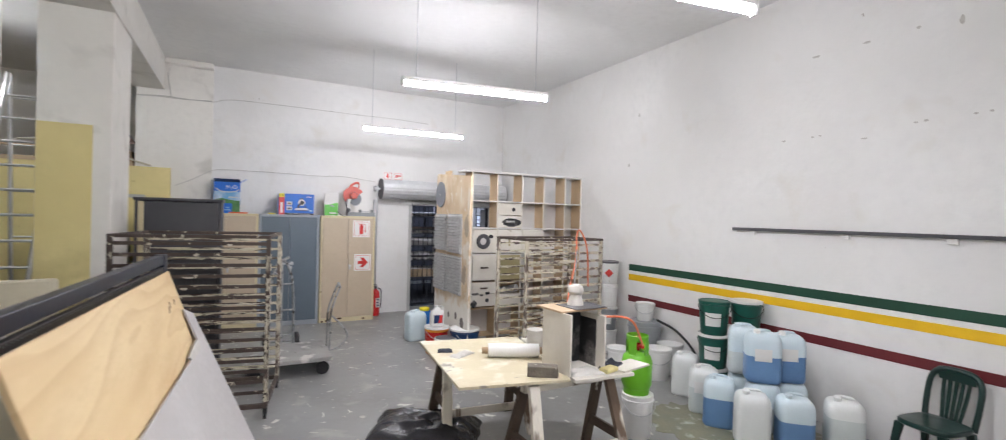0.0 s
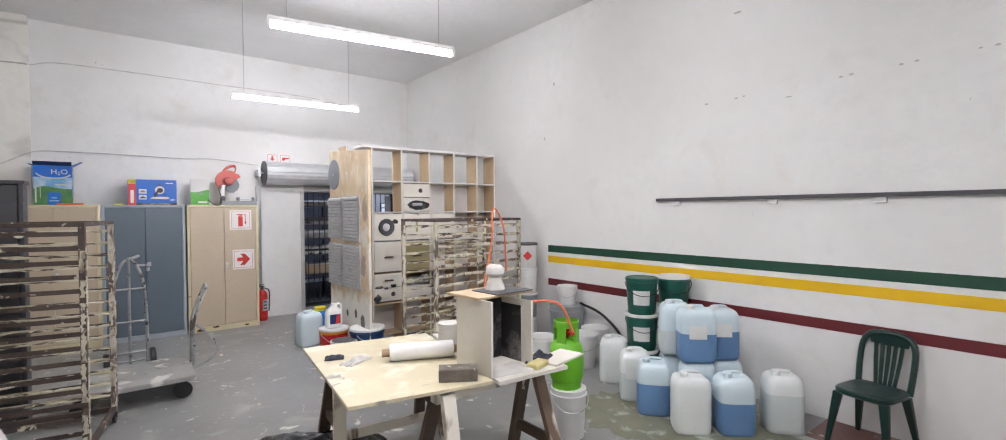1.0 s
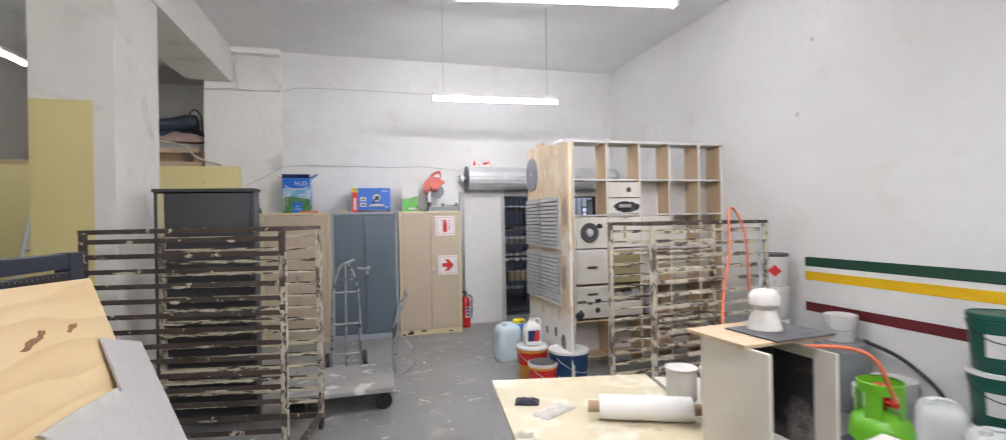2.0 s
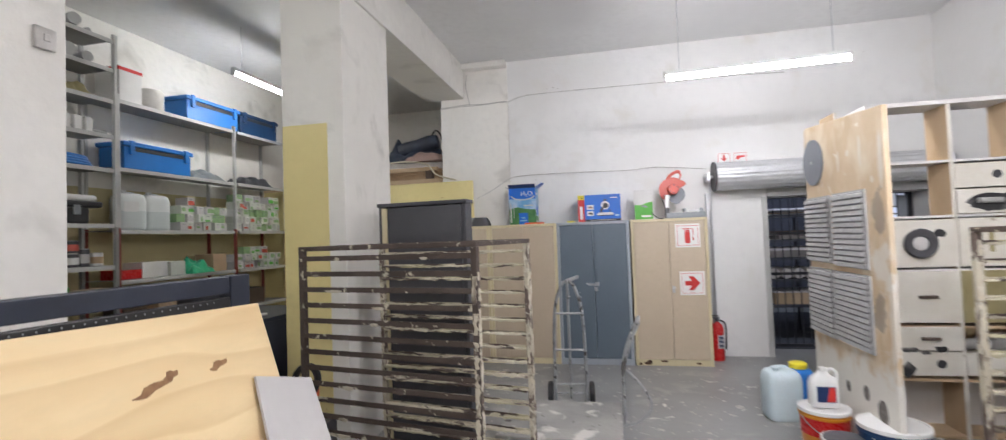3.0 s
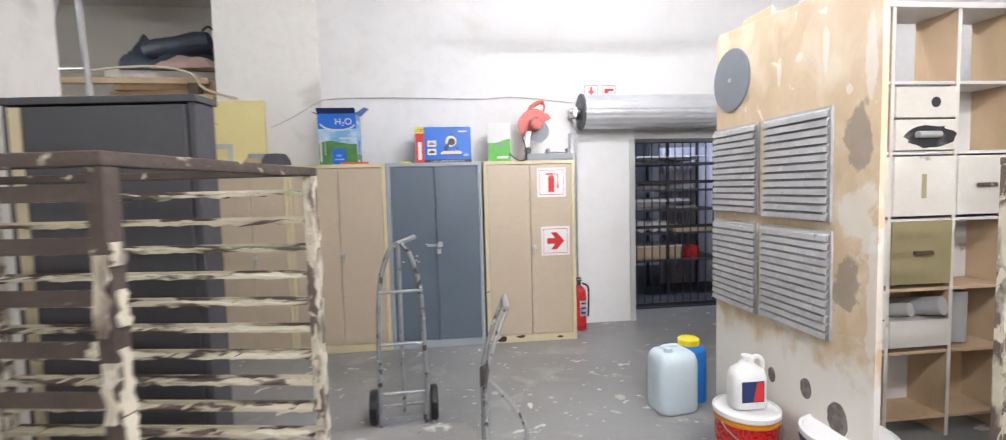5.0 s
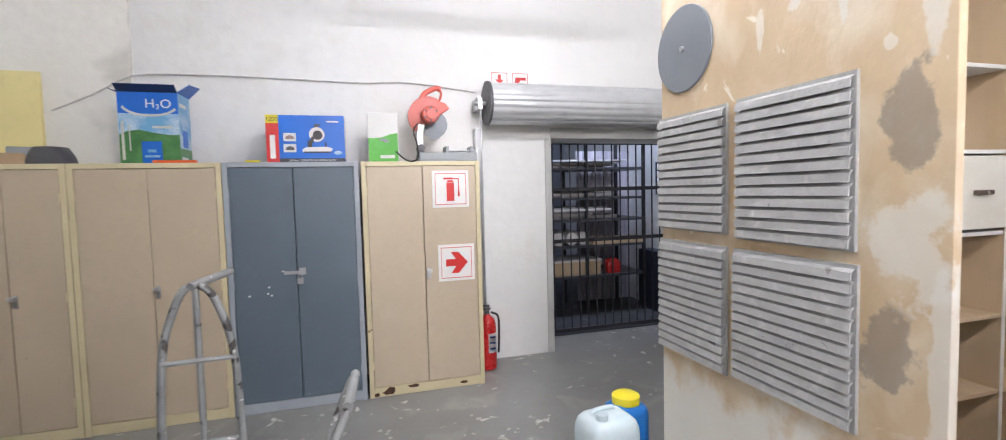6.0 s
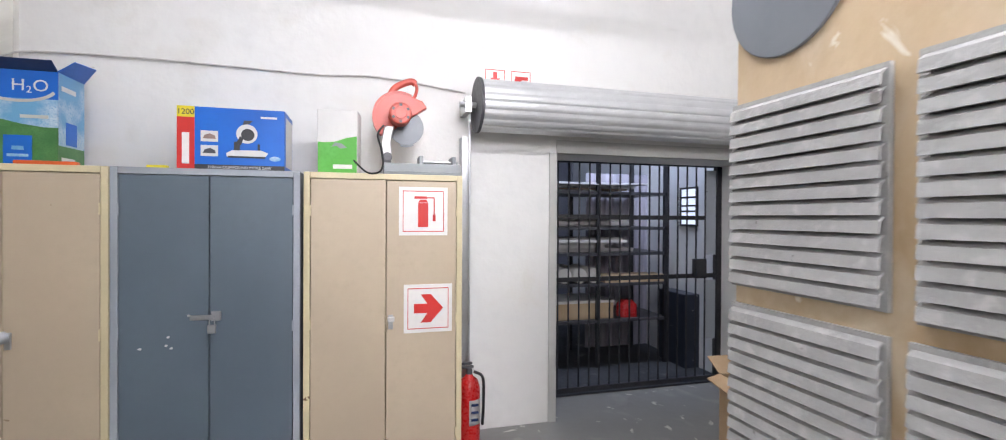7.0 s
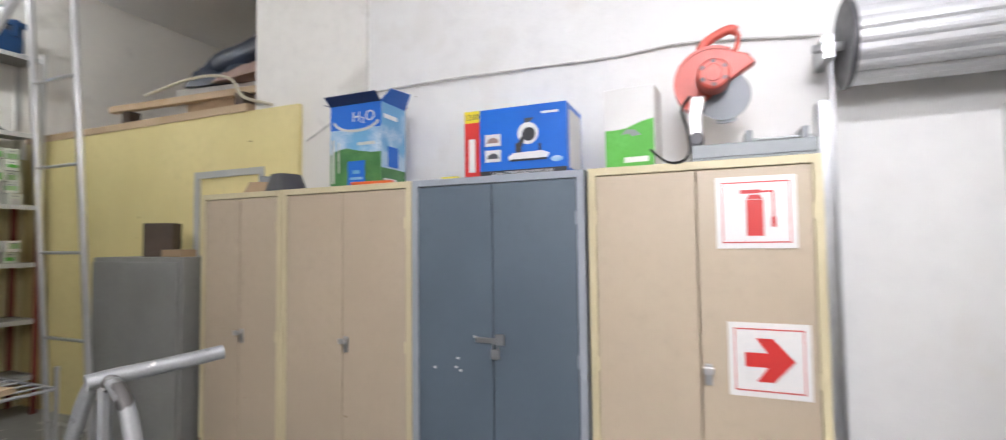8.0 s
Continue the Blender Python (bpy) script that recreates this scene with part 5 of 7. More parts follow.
solid("grey_box", Shape().box(-0.09, 0.09, -0.07, 0.07, 0, 0.13).move(pose(-1.32, 9.16, CT, 0, 0, 25)), M_GREYP, "small grey plastic box on the cupboard", "box", bevel=0.01)
solid("orange_tool", Shape().box(-0.13, 0.13, -0.02, 0.02, 0, 0.022).move(pose(-0.36, 8.93, CT, 0, 0, 5)), M_ORANGE, "orange hand tool on the cupboard's edge", "tool", bevel=0.006)
solid("yellow_cap", Shape().box(-0.05, 0.05, -0.015, 0.015, 0, 0.02).move(pose(0.12, 8.96, CT)), M_YCAP, "small yellow plastic piece on the cupboard", "offcut", bevel=0.005)

# cables on the back wall
for pts, nm in (([(-0.75, BACK - 0.012, 3.61), (-0.48, BACK - 0.02, 3.68), (0.2, BACK - 0.015, 3.69), (0.9, BACK - 0.018, 3.685), (1.5, BACK - 0.015, 3.68), (2.2, BACK - 0.015, 3.684), (2.9, BACK - 0.012, 3.66)], "slack painted cable along the upper back wall"),
                ([(-1.25, BACK - 0.065, 2.23), (-1.0, BACK - 0.065, 2.35), (-0.78, BACK - 0.062, 2.48), (-0.62, BACK - 0.02, 2.525), (-0.1, BACK - 0.03, 2.53), (0.35, BACK - 0.02, 2.525), (0.9, BACK - 0.02, 2.515), (1.3, BACK - 0.02, 2.53), (1.9, BACK - 0.02, 2.468)], "thin grey cable sagging above the cupboards"),
                ([(-1.76, BACK - 0.065, 3.59), (-1.4, BACK - 0.07, 3.61), (-1.1, BACK - 0.066, 3.60), (-0.77, BACK - 0.06, 3.615)], "thin dark cable across the pier"),
                ([(-1.34, BACK - 0.062, 4.06), (-1.36, BACK - 0.07, 3.9), (-1.33, BACK - 0.07, 3.72), (-1.31, BACK - 0.066, 3.6)], "short loose cable hanging down the pier")):
    solid("cable", Shape().tube(smooth_path(pts, 10), 0.006, 6), M_CABLE, nm, "cable", smooth=True, group="wall cables")

b = thing("cardboard_box", pose(3.04, 7.84, 0, 0, 0, -4), "open brown cardboard box standing behind the plywood panel", "carton")
part("body", Shape().box(0, 0.5, 0, 0.006, 0, 0.72).box(0, 0.5, 0.294, 0.3, 0, 0.72).box(0, 0.006, 0.006, 0.294, 0, 0.72).box(0.494, 0.5, 0.006, 0.294, 0, 0.72).box(0.006, 0.494, 0.006, 0.294, 0, 0.006), M_CARD, b)
part("flap", Shape().prism([(-0.13, 0.03), (0, 0), (0, 0.3), (-0.09, 0.28)], "z", 0, 0.005).move(pose(0, 0, 0.72, 0, -8, 0)), M_CARD, b, "folded-out cardboard flap")
part("flap", Shape().box(0.0, 0.5, -0.13, 0, 0, 0.005).move(pose(0, 0, 0.72, 55, 0, 0)), M_CARD, b, "folded-out cardboard flap")
part("flap", Shape().box(0.0, 0.5, 0, 0.13, 0, 0.005).move(pose(0, 0.3, 0.72, 30, 0, 0)), M_CARD, b, "folded-out cardboard flap")


# ---- work table on trestles ----
def trestle(at, w, label):
    t = thing("trestle", at, label, "trestle", "table trestles")
    part("beam", Shape().box(-w / 2, w / 2, -0.035, 0.035, 0.645, 0.72), M_TIMBER, t, bevel=0.004)
    for sx in (-1, 1):
        for sy in (-1, 1):
            x0, x1 = sx * (w / 2 - 0.06), sx * (w / 2 - 0.01)
            y0, y1 = sy * 0.05, sy * 0.27
            rings = []
            for x, y, z in ((x1, y1, 0.0), (x0, y0, 0.70)):
                rings.append([(x - 0.04, y - 0.02, z), (x + 0.04, y - 0.02, z), (x + 0.04, y + 0.02, z), (x - 0.04, y + 0.02, z)])
            part("leg", Shape().rings(rings), M_TIMBER if sy < 0 else M_TIMBERD, t, bevel=0.003)
        part("spreader", Shape().box(sx * (w / 2 - 0.03) - 0.012, sx * (w / 2 - 0.03) + 0.012, -0.19, 0.19, 0.24, 0.31), M_TIMBERD, t, bevel=0.003)
    part("stretcher", Shape().box(-w / 2 + 0.02, w / 2 - 0.02, -0.2, -0.178, 0.2, 0.265), M_TIMBER, t, bevel=0.003)
    return t


trestle(pose(1.82, 3.08, 0, 0, 0, 0), 0.78, "paint-splashed timber trestle under the work table")
trestle(pose(1.58, 4.05, 0, 0, 0, -6), 0.78, "dark timber trestle under the work table")
tt = thing("table_top", pose(0, 0, 0.72), "stained plywood sheet laid on trestles as a work table", "table top")
part("sheet", Shape().prism([(0.955, 3.10), (1.745, 2.945), (2.0, 4.17), (1.105, 4.345)], "z", 0.0, 0.02), M_TABLE, tt, bevel=0.002)
part("board", Shape().prism([(1.752, 2.90), (2.26, 2.86), (2.36, 3.95), (2.01, 4.1)], "z", 0.0, 0.024), M_MASON, tt, "white-stained board", bevel=0.002)
ZT = 0.744
b = thing("board_box", pose(1.735, 3.30, ZT, 0, 0, -86), "open box of white melamine boards, sooty inside", "box")
part("side_board", Shape().box(0.0, 0.33, -0.008, 0.008, 0, 0.44), M_MASON, b, "cream board face", bevel=0.002)
part("inner_board", Shape().box(0.02, 0.036, 0.012, 0.36, 0, 0.42), M_SMOKE, b, "soot-black inner board")
part("side_board", Shape().box(0.036, 0.31, 0.34, 0.356, 0, 0.40), M_MASON, b, "soot-edged white board", bevel=0.002)
part("soot", Shape().box(0.036, 0.22, 0.336, 0.340, 0, 0.36), M_SMOKE, b, "soot on the inner face")
part("lid_board", Shape().box(-0.06, 0.25, -0.03, 0.42, 0.441, 0.456), M_PLYRAW, b, "warped brown lid board", bevel=0.003)
part("lid_board", Shape().box(0.02, 0.27, 0.1, 0.40, 0.457, 0.463), M_CHARCOAL, b, "thin black sheet", bevel=0.002)
c = thing("paper_bundle", pose(1.97, 3.22, ZT + 0.464), "white wrapped bundle standing on the box", "bundle")
part("wrap", Shape().lathe([(0.066, 0), (0.062, 0.015), (0.046, 0.06), (0.042, 0.078), (0.06, 0.10), (0.058, 0.135), (0.04, 0.155), (0.015, 0.16)], 11), M_CLOTHP, c, smooth=True)
part("stick", Shape().rod((0.0, 0.02, 0.14), (0.05, 0.06, 0.42), 0.006), M_GREYP, c)
r = thing("plastic_roll", pose(1.40, 3.68, ZT + 0.052, 0, 90, -24), "roll of clear plastic film on a cardboard core", "roll")
part("film", Shape().lathe([(0.02, 0.05), (0.055, 0.05), (0.055, 0.46), (0.02, 0.46)], 24), M_WPLAST, r, smooth=True)
part("core", Shape().lathe([(0.019, 0.0), (0.026, 0.0), (0.026, 0.5), (0.019, 0.5)], 18), M_CARD, r, smooth=True)
br = Shape().box(-0.11, 0.11, -0.052, 0.052, 0, 0.075)
solid("brick", br, M_BRICK, "single grey paint-stained brick lying on the table", "brick", bevel=0.006, at=pose(1.60, 3.09, ZT - 0.004, 0, 0, -32))


def crumple(name, at, w, d, h, m, label, cat, seed, n=18, rough=1.0):
    s = Shape()
    grid = []
    for i in range(n + 1):
        row = []
        for j in range(n + 1):
            u, v = i / n * 2 - 1, j / n * 2 - 1
            edge = max(0.0, 1 - max(abs(u), abs(v)) ** 4)
            hh = h * edge * (0.62 + 0.3 * (1 - rough) + 0.5 * rough * noise.noise((u * 1.6 + seed, v * 1.6, seed)) + 0.2 * noise.noise((u * 4 + seed, v * 4, 3)) - 0.12 * abs(noise.noise((u * 3 + seed, v * 3, 8))))
            k = 1 + 0.14 * noise.noise((u * 2, v * 2, seed + 5))
            row.append(s.bm.verts.new((u * w / 2 * k, v * d / 2 * k, max(0.0, hh) + 0.002)))
        grid.append(row)
    for i in range(n):
        for j in range(n):
            s.bm.faces.new((grid[i][j], grid[i + 1][j], grid[i + 1][j + 1], grid[i][j + 1]))
    rim = [grid[i][0] for i in range(n + 1)] + [grid[n][j] for j in range(1, n + 1)] + [grid[i][n] for i in range(n - 1, -1, -1)] + [grid[0][j] for j in range(n - 1, 0, -1)]
    low = [s.bm.verts.new((q.co.x, q.co.y, 0)) for q in rim]
    for i in range(len(rim)):
        s.bm.faces.new((rim[i], low[i], low[(i + 1) % len(rim)], rim[(i + 1) % len(rim)]))
    s.bm.faces.new(low)
    return solid(name, s, m, label, cat, smooth=True, at=at)


crumple("cloth", pose(2.20, 3.36, ZT, 0, 0, 20), 0.26, 0.24, 0.10, M_CLOTHP, "crumpled white cloth on the table", "cloth", 2)
crumple("cloth", pose(1.92, 3.02, ZT, 0, 0, -10), 0.26, 0.16, 0.045, M_CLOTHP, "thin crumpled white cloth at the table's edge", "cloth", 4)
crumple("rag", pose(2.20, 3.05, ZT, 0, 0, 30), 0.2, 0.14, 0.06, M_CLOTH, "dark rag on the table", "rag", 6)
crumple("paper_scrap", pose(1.28, 3.80, 0.741, 0, 0, 30), 0.22, 0.10, 0.03, M_CLOTHP, "crumpled paper scrap on the plywood", "paper", 7)
crumple("rag", pose(1.19, 3.95, 0.741, 0, 0, -20), 0.12, 0.09, 0.025, M_CLOTH, "small dark rag on the plywood", "rag", 9)
solid("sponge", Shape().box(-0.07, 0.07, -0.04, 0.04, 0, 0.035), M_FOAM, "pale yellow sponge on the table's edge", "sponge", bevel=0.01, at=pose(2.10, 2.96, ZT, 0, 0, 15))
solid("floor_tile", Shape().box(-0.16, 0.16, -0.09, 0.09, 0, 0.015), M_MASON, "pale board offcut jutting over the table's edge", "offcut", bevel=0.003, at=pose(2.32, 3.0, ZT, 0, 0, 12))
for k, (x, y) in enumerate(((1.95, 3.75), (2.1, 3.68))):
    solid("paint_tin", Shape().lathe([(0.07, 0), (0.075, 0.004), (0.075, 0.15), (0.079, 0.153), (0.079, 0.16), (0.066, 0.162)], 22), M_MASON if k else M_CLOTHP, "paint-caked tin standing behind the box", "tin", smooth=True, at=pose(x, y, ZT), group="paint tins on the table")

# black bag on the floor
crumple("bin_bag", pose(1.08, 4.10, 0, 0, 0, -32), 0.92, 0.66, 0.2, M_BAG, "slumped shiny black bin bag on the floor", "bag", 11, 40, 0.3)


# ---- containers along the right wall ----
def jerrycan(at, upper, lower, level, label, paper=False, h=0.45, w=0.275, d=0.25, group="jerrycans by the wall"):
    t = thing("jerrycan", at, label, "jerrycan", group)
    prof = [(0.0, 0.90), (0.012, 0.97), (0.04, 1.0), (0.315 * h / 0.42, 1.0), (0.35 * h / 0.42, 0.965), (0.376 * h / 0.42, 0.89), (0.394 * h / 0.42, 0.76), (0.402 * h / 0.42, 0.58)]
    lv = level * h
    low = [(z, k) for z, k in prof if z < lv] + [(lv, 1.0)]
    up = [(lv, 1.0)] + [(z, k) for z, k in prof if z > lv]
    part("filled_body", Shape().rings([squircle(w * k, d * k, z, 32, 4.5) for z, k in low], caps=True), lower, t, "liquid showing through the plastic" if lower in (M_LIQ, M_LIQG) else "", smooth=True)
    part("upper_body", Shape().rings([squircle(w * k, d * k, z, 32, 4.5) for z, k in up], caps=True), upper, t, smooth=True)
    zt = prof[-1][0]
    part("handle", Shape().tube(smooth_path([(-0.07, 0.035, zt - 0.016), (-0.06, 0.035, zt + 0.006), (-0.03, 0.035, zt + 0.013), (0.03, 0.035, zt + 0.013), (0.06, 0.035, zt + 0.006), (0.07, 0.035, zt - 0.016)]), 0.012, 8), upper, t, smooth=True)
    part("cap", Shape().lathe([(0.03, zt - 0.002), (0.03, zt + 0.026), (0.026, zt + 0.03)], 18, -0.06, -0.045), upper if not paper else M_WPLAST, t, smooth=True)
    if paper:
        part("label", Shape().box(-0.085, 0.055, -d / 2 - 0.0018, -d / 2 + 0.004, 0.20, 0.31), M_PAPER, t, "plain white paper label")
    return t


jerrycan(pose(3.55, 2.80, 0, 0, 0, -44), M_CAN, M_CAN, 0.5, "empty milky white jerrycan on the floor")
jerrycan(pose(3.79, 2.58, 0, 0, 0, -42), M_CANB, M_LIQ, 0.55, "pale blue jerrycan half full of blue liquid on the floor")
jerrycan(pose(4.11, 2.36, 0, 0, 0, -50), M_CAN, M_LIQG, 0.66, "milky jerrycan with greyish liquid standing by itself")
jerrycan(pose(3.63, 3.19, 0, 0, 0, -52), M_CANB, M_LIQ, 0.58, "pale blue jerrycan with blue liquid on the floor")
jerrycan(pose(3.77, 3.48, 0, 0, 0, -50), M_CAN, M_LIQG, 0.55, "milky jerrycan with a torn label beside the buckets", True)
jerrycan(pose(3.99, 3.90, 0, 0, 0, -55), M_CAN, M_CAN, 0.5, "plain milky white jerrycan near the white buckets")
for x, y, a in ((3.92, 2.96, -44), (4.16, 2.86, -40), (4.04, 3.24, -50)):
    jerrycan(pose(x, y, 0, 0, 0, a), M_CANB, M_LIQG, 0.5, "pale blue jerrycan under the stacked ones")
jerrycan(pose(3.92, 2.97, 0.436, 0, 0, -44), M_CANB, M_LIQ, 0.52, "pale blue jerrycan with label stacked on another", True, 0.46, 0.30)
jerrycan(pose(4.15, 2.88, 0.436, 0, 0, -42), M_CANB, M_LIQ, 0.55, "pale blue jerrycan stacked against the wall", True, 0.44)
jerrycan(pose(4.0, 3.22, 0.436, 0, 0, -50), M_CANB, M_LIQG, 0.45, "pale empty jerrycan stacked behind the others", False, 0.46)


def bucket(at, r0, r1, h, m, lid, label, paper=False, handle=True, group="plastic buckets"):
    t = thing("bucket", at, label, "bucket", group)
    part("pail", Shape().lathe([(r0 * 0.96, 0), (r0, 0.006), (r1, h * 0.86), (r1 * 1.045, h * 0.86), (r1 * 1.05, h * 0.9), (r1, h * 0.905), (r1 * 1.01, h)], 28), m, t, smooth=True)
    if lid:
        part("lid", Shape().lathe([(r1 * 1.02, h - 0.022), (r1 * 1.06, h - 0.02), (r1 * 1.06, h + 0.004), (r1 * 0.98, h + 0.008), (r1 * 0.95, h + 0.001)], 28), lid, t, smooth=True)
    if handle:
        part("handle", Shape().tube([(r1 * 1.07 * math.cos(a), -0.012 - r1 * 0.92 * math.sin(a) * 0.98 - (0.02 if 0.2 < a < 2.9 else 0), h * 0.87 - r1 * 0.75 * math.sin(a)) for a in [math.pi * k / 14 for k in range(15)]], 0.004, 6), M_BLACK if m is M_GPLAST else M_GALV, t, "thin wire handle", smooth=True)
    if paper:
        part("label", Shape().rings([[((r1 * 0.985 + 0.003 - (0.9 - z / h) * (r1 - r0)) * math.cos(a), (r1 * 0.985 + 0.003 - (0.9 - z / h) * (r1 - r0)) * math.sin(a), z) for a in [math.radians(-132 + 8 * k) for k in range(9)]] +
              [((r1 * 0.985 - 0.004 - (0.9 - z / h) * (r1 - r0)) * math.cos(a), (r1 * 0.985 - 0.004 - (0.9 - z / h) * (r1 - r0)) * math.sin(a), z) for a in [math.radians(-68 - 8 * k) for k in range(9)]] for z in (h * 0.28, h * 0.68)]), M_PAPER, t, "white paper label")
    return t


for k in range(3):
    bucket(pose(4.12, 3.66, 0.348 * k, 0, 0, -45), 0.13, 0.15, 0.345, M_GPLAST, M_WPLAST if k < 2 else M_GPLAST, "dark green bucket with label in a stack", k > 0)
    bucket(pose(4.42, 3.50, 0.353 * k, 0, 0, -45), 0.13, 0.15, 0.345, M_GPLAST, M_WPLAST, "dark green bucket with white lid against the wall")
bucket(pose(4.09, 4.40, 0, 0, 0, -45), 0.125, 0.148, 0.36, M_WPLAST, M_WPLAST, "white plastic bucket with closed lid")
bucket(pose(4.39, 4.50, 0, 0, 0, -45), 0.125, 0.148, 0.36, M_WPLAST, M_WPLAST, "white plastic bucket with closed lid")
bucket(pose(4.37, 4.92, 0, 0, 0, -45), 0.18, 0.21, 0.57, M_GREYP, None, "large grey plastic bin with rim", handle=False)
bucket(pose(4.37, 4.92, 0.572, 0, 0, -45), 0.10, 0.118, 0.22, M_WPLAST, M_WPLAST, "small white pail on top of the grey bin")
solid("hose", Shape().tube(smooth_path([(4.42, 4.75, 0.6), (4.50, 4.5, 0.5), (4.53, 4.25, 0.3), (4.50, 4.15, 0.06), (4.4, 4.1, 0.018)]), 0.016, 10), M_BLACK, "black rubber hose hanging from the grey bin", "hose", smooth=True)
for k, m in enumerate((M_WPLAST, M_GREYP, M_WPLAST, M_WPLAST)):
    b = bucket(pose(4.32, 5.59, 0.322 * k, 0, 0, -40), 0.115, 0.128, 0.315, m, M_WPLAST if k < 3 else M_CHARCOAL, "white paint pail in a tall stack", k < 3, False, "stacked paint pails")
    if k == 3:
        part("hazard_mark", Shape().prism([(0, -0.06), (0.06, 0), (0, 0.06), (-0.06, 0)], "y", -0.1315, -0.128).move(pose(0, 0, 0.16)), M_SIGNR, b, "red diamond mark")
bucket(pose(3.69, 4.64, 0, 0, 0, -40), 0.115, 0.135, 0.35, M_WPLAST, M_WPLAST, "white plastic bucket behind the table", handle=False)

bucket(pose(2.75, 3.33, 0, 0, 0, -30), 0.115, 0.132, 0.37, M_WPLAST, None, "white bucket carrying the gas cylinder")
g = thing("gas_cylinder", pose(2.75, 3.35, 0.372), "lime green gas cylinder standing on a white bucket", "gas cylinder")
part("foot_ring", Shape().lathe([(0.105, 0), (0.11, 0), (0.11, 0.05), (0.105, 0.05)], 26), M_LIME, g, smooth=True)
part("shell", Shape().lathe([(0.07, 0.03), (0.115, 0.05), (0.13, 0.09), (0.13, 0.27), (0.115, 0.325), (0.07, 0.36), (0.03, 0.37)], 28), M_LIME, g, smooth=True)
part("collar", Shape().lathe([(0.088, 0.455), (0.094, 0.455), (0.096, 0.5), (0.09, 0.505)], 24, caps=False), M_LIME, g, "lime green carrying ring", smooth=True)
for a in (20, 110, 200, 290):
    c, sn = math.cos(math.radians(a)), math.sin(math.radians(a))
    part("collar_post", Shape().box(-0.004, 0.004, -0.035, 0.035, 0.335, 0.46).move(pose(0.087 * c, 0.087 * sn, 0, 0, 0, a)), M_LIME, g)
part("valve", Shape().lathe([(0.022, 0.365), (0.022, 0.42), (0.045, 0.42), (0.045, 0.47), (0.03, 0.485)], 14).rod((0, 0, 0.41), (-0.02, -0.085, 0.42), 0.02), M_RED, g, "red regulator valve", smooth=True)
solid("gas_hose", Shape().tube(smooth_path([(2.73, 3.26, 0.80), (2.63, 3.32, 1.02), (2.50, 3.6, 1.0), (2.55, 4.1, 0.88), (2.9, 4.6, 1.0), (3.18, 4.85, 1.4), (3.26, 4.95, 1.68), (3.34, 4.98, 1.72), (3.42, 4.95, 1.5), (3.44, 4.94, 1.05)], 10), 0.010, 8), M_HOSE, "orange rubber gas hose hung over the rack", "hose", smooth=True)

# green plastic chair, facing away from the wall
t = thing("plastic_chair", pose(4.29, 1.83, 0, 0, 0, -101) @ Matrix.Diagonal((0.86, 0.90, 0.95, 1.0)), "bottle green moulded plastic chair beside the wall", "chair")
seat = []
for z, k in ((0.395, 0.93), (0.405, 1.0), (0.43, 1.0), (0.438, 0.96)):
    seat.append(squircle(0.43 * k, 0.42 * k, z, 32, 4))
part("seat", Shape().rings(seat), M_CHAIR, t, smooth=True)
for sx in (-1, 1):
    for sy in (-1, 1):
        x0, y0 = sx * 0.17, sy * 0.16
        x1, y1 = sx * 0.225, sy * (0.235 if sy > 0 else 0.22)
        part("leg", Shape().rings([[(x1 - 0.016, y1 - 0.016, 0), (x1 + 0.016, y1 - 0.016, 0), (x1 + 0.016, y1 + 0.016, 0), (x1 - 0.016, y1 + 0.016, 0)],
                                   [(x0 - 0.035, y0 - 0.022, 0.40), (x0 + 0.035, y0 - 0.022, 0.40), (x0 + 0.035, y0 + 0.022, 0.40), (x0 - 0.035, y0 + 0.022, 0.40)]]), M_CHAIR, t, bevel=0.006)
hoop = smooth_path([(-0.19, 0.17, 0.41), (-0.2, 0.215, 0.60), (-0.19, 0.25, 0.74), (-0.13, 0.27, 0.81), (0, 0.275, 0.825), (0.13, 0.27, 0.81), (0.19, 0.25, 0.74), (0.2, 0.215, 0.60), (0.19, 0.17, 0.41)])
part("back_frame", Shape().tube(hoop, 0.024, 10), M_CHAIR, t, smooth=True)
part("back_top", Shape().prism([(-0.14, 0.735), (0.14, 0.735), (0.15, 0.80), (0.06, 0.82), (-0.06, 0.82), (-0.15, 0.80)], "y", 0.258, 0.276), M_CHAIR, t, bevel=0.005)
for k in range(5):
    x = -0.09 + 0.045 * k
    part("slat", Shape().rings([[(x * 0.75 - 0.013, 0.185, 0.42), (x * 0.75 + 0.013, 0.185, 0.42), (x * 0.75 + 0.013, 0.197, 0.42), (x * 0.75 - 0.013, 0.197, 0.42)],
                                [(x - 0.015, 0.235, 0.62), (x + 0.015, 0.235, 0.62), (x + 0.015, 0.247, 0.62), (x - 0.015, 0.247, 0.62)],
                                [(x * 1.1 - 0.013, 0.259, 0.745), (x * 1.1 + 0.013, 0.259, 0.745), (x * 1.1 + 0.013, 0.271, 0.745), (x * 1.1 - 0.013, 0.271, 0.745)]]), M_CHAIR, t)

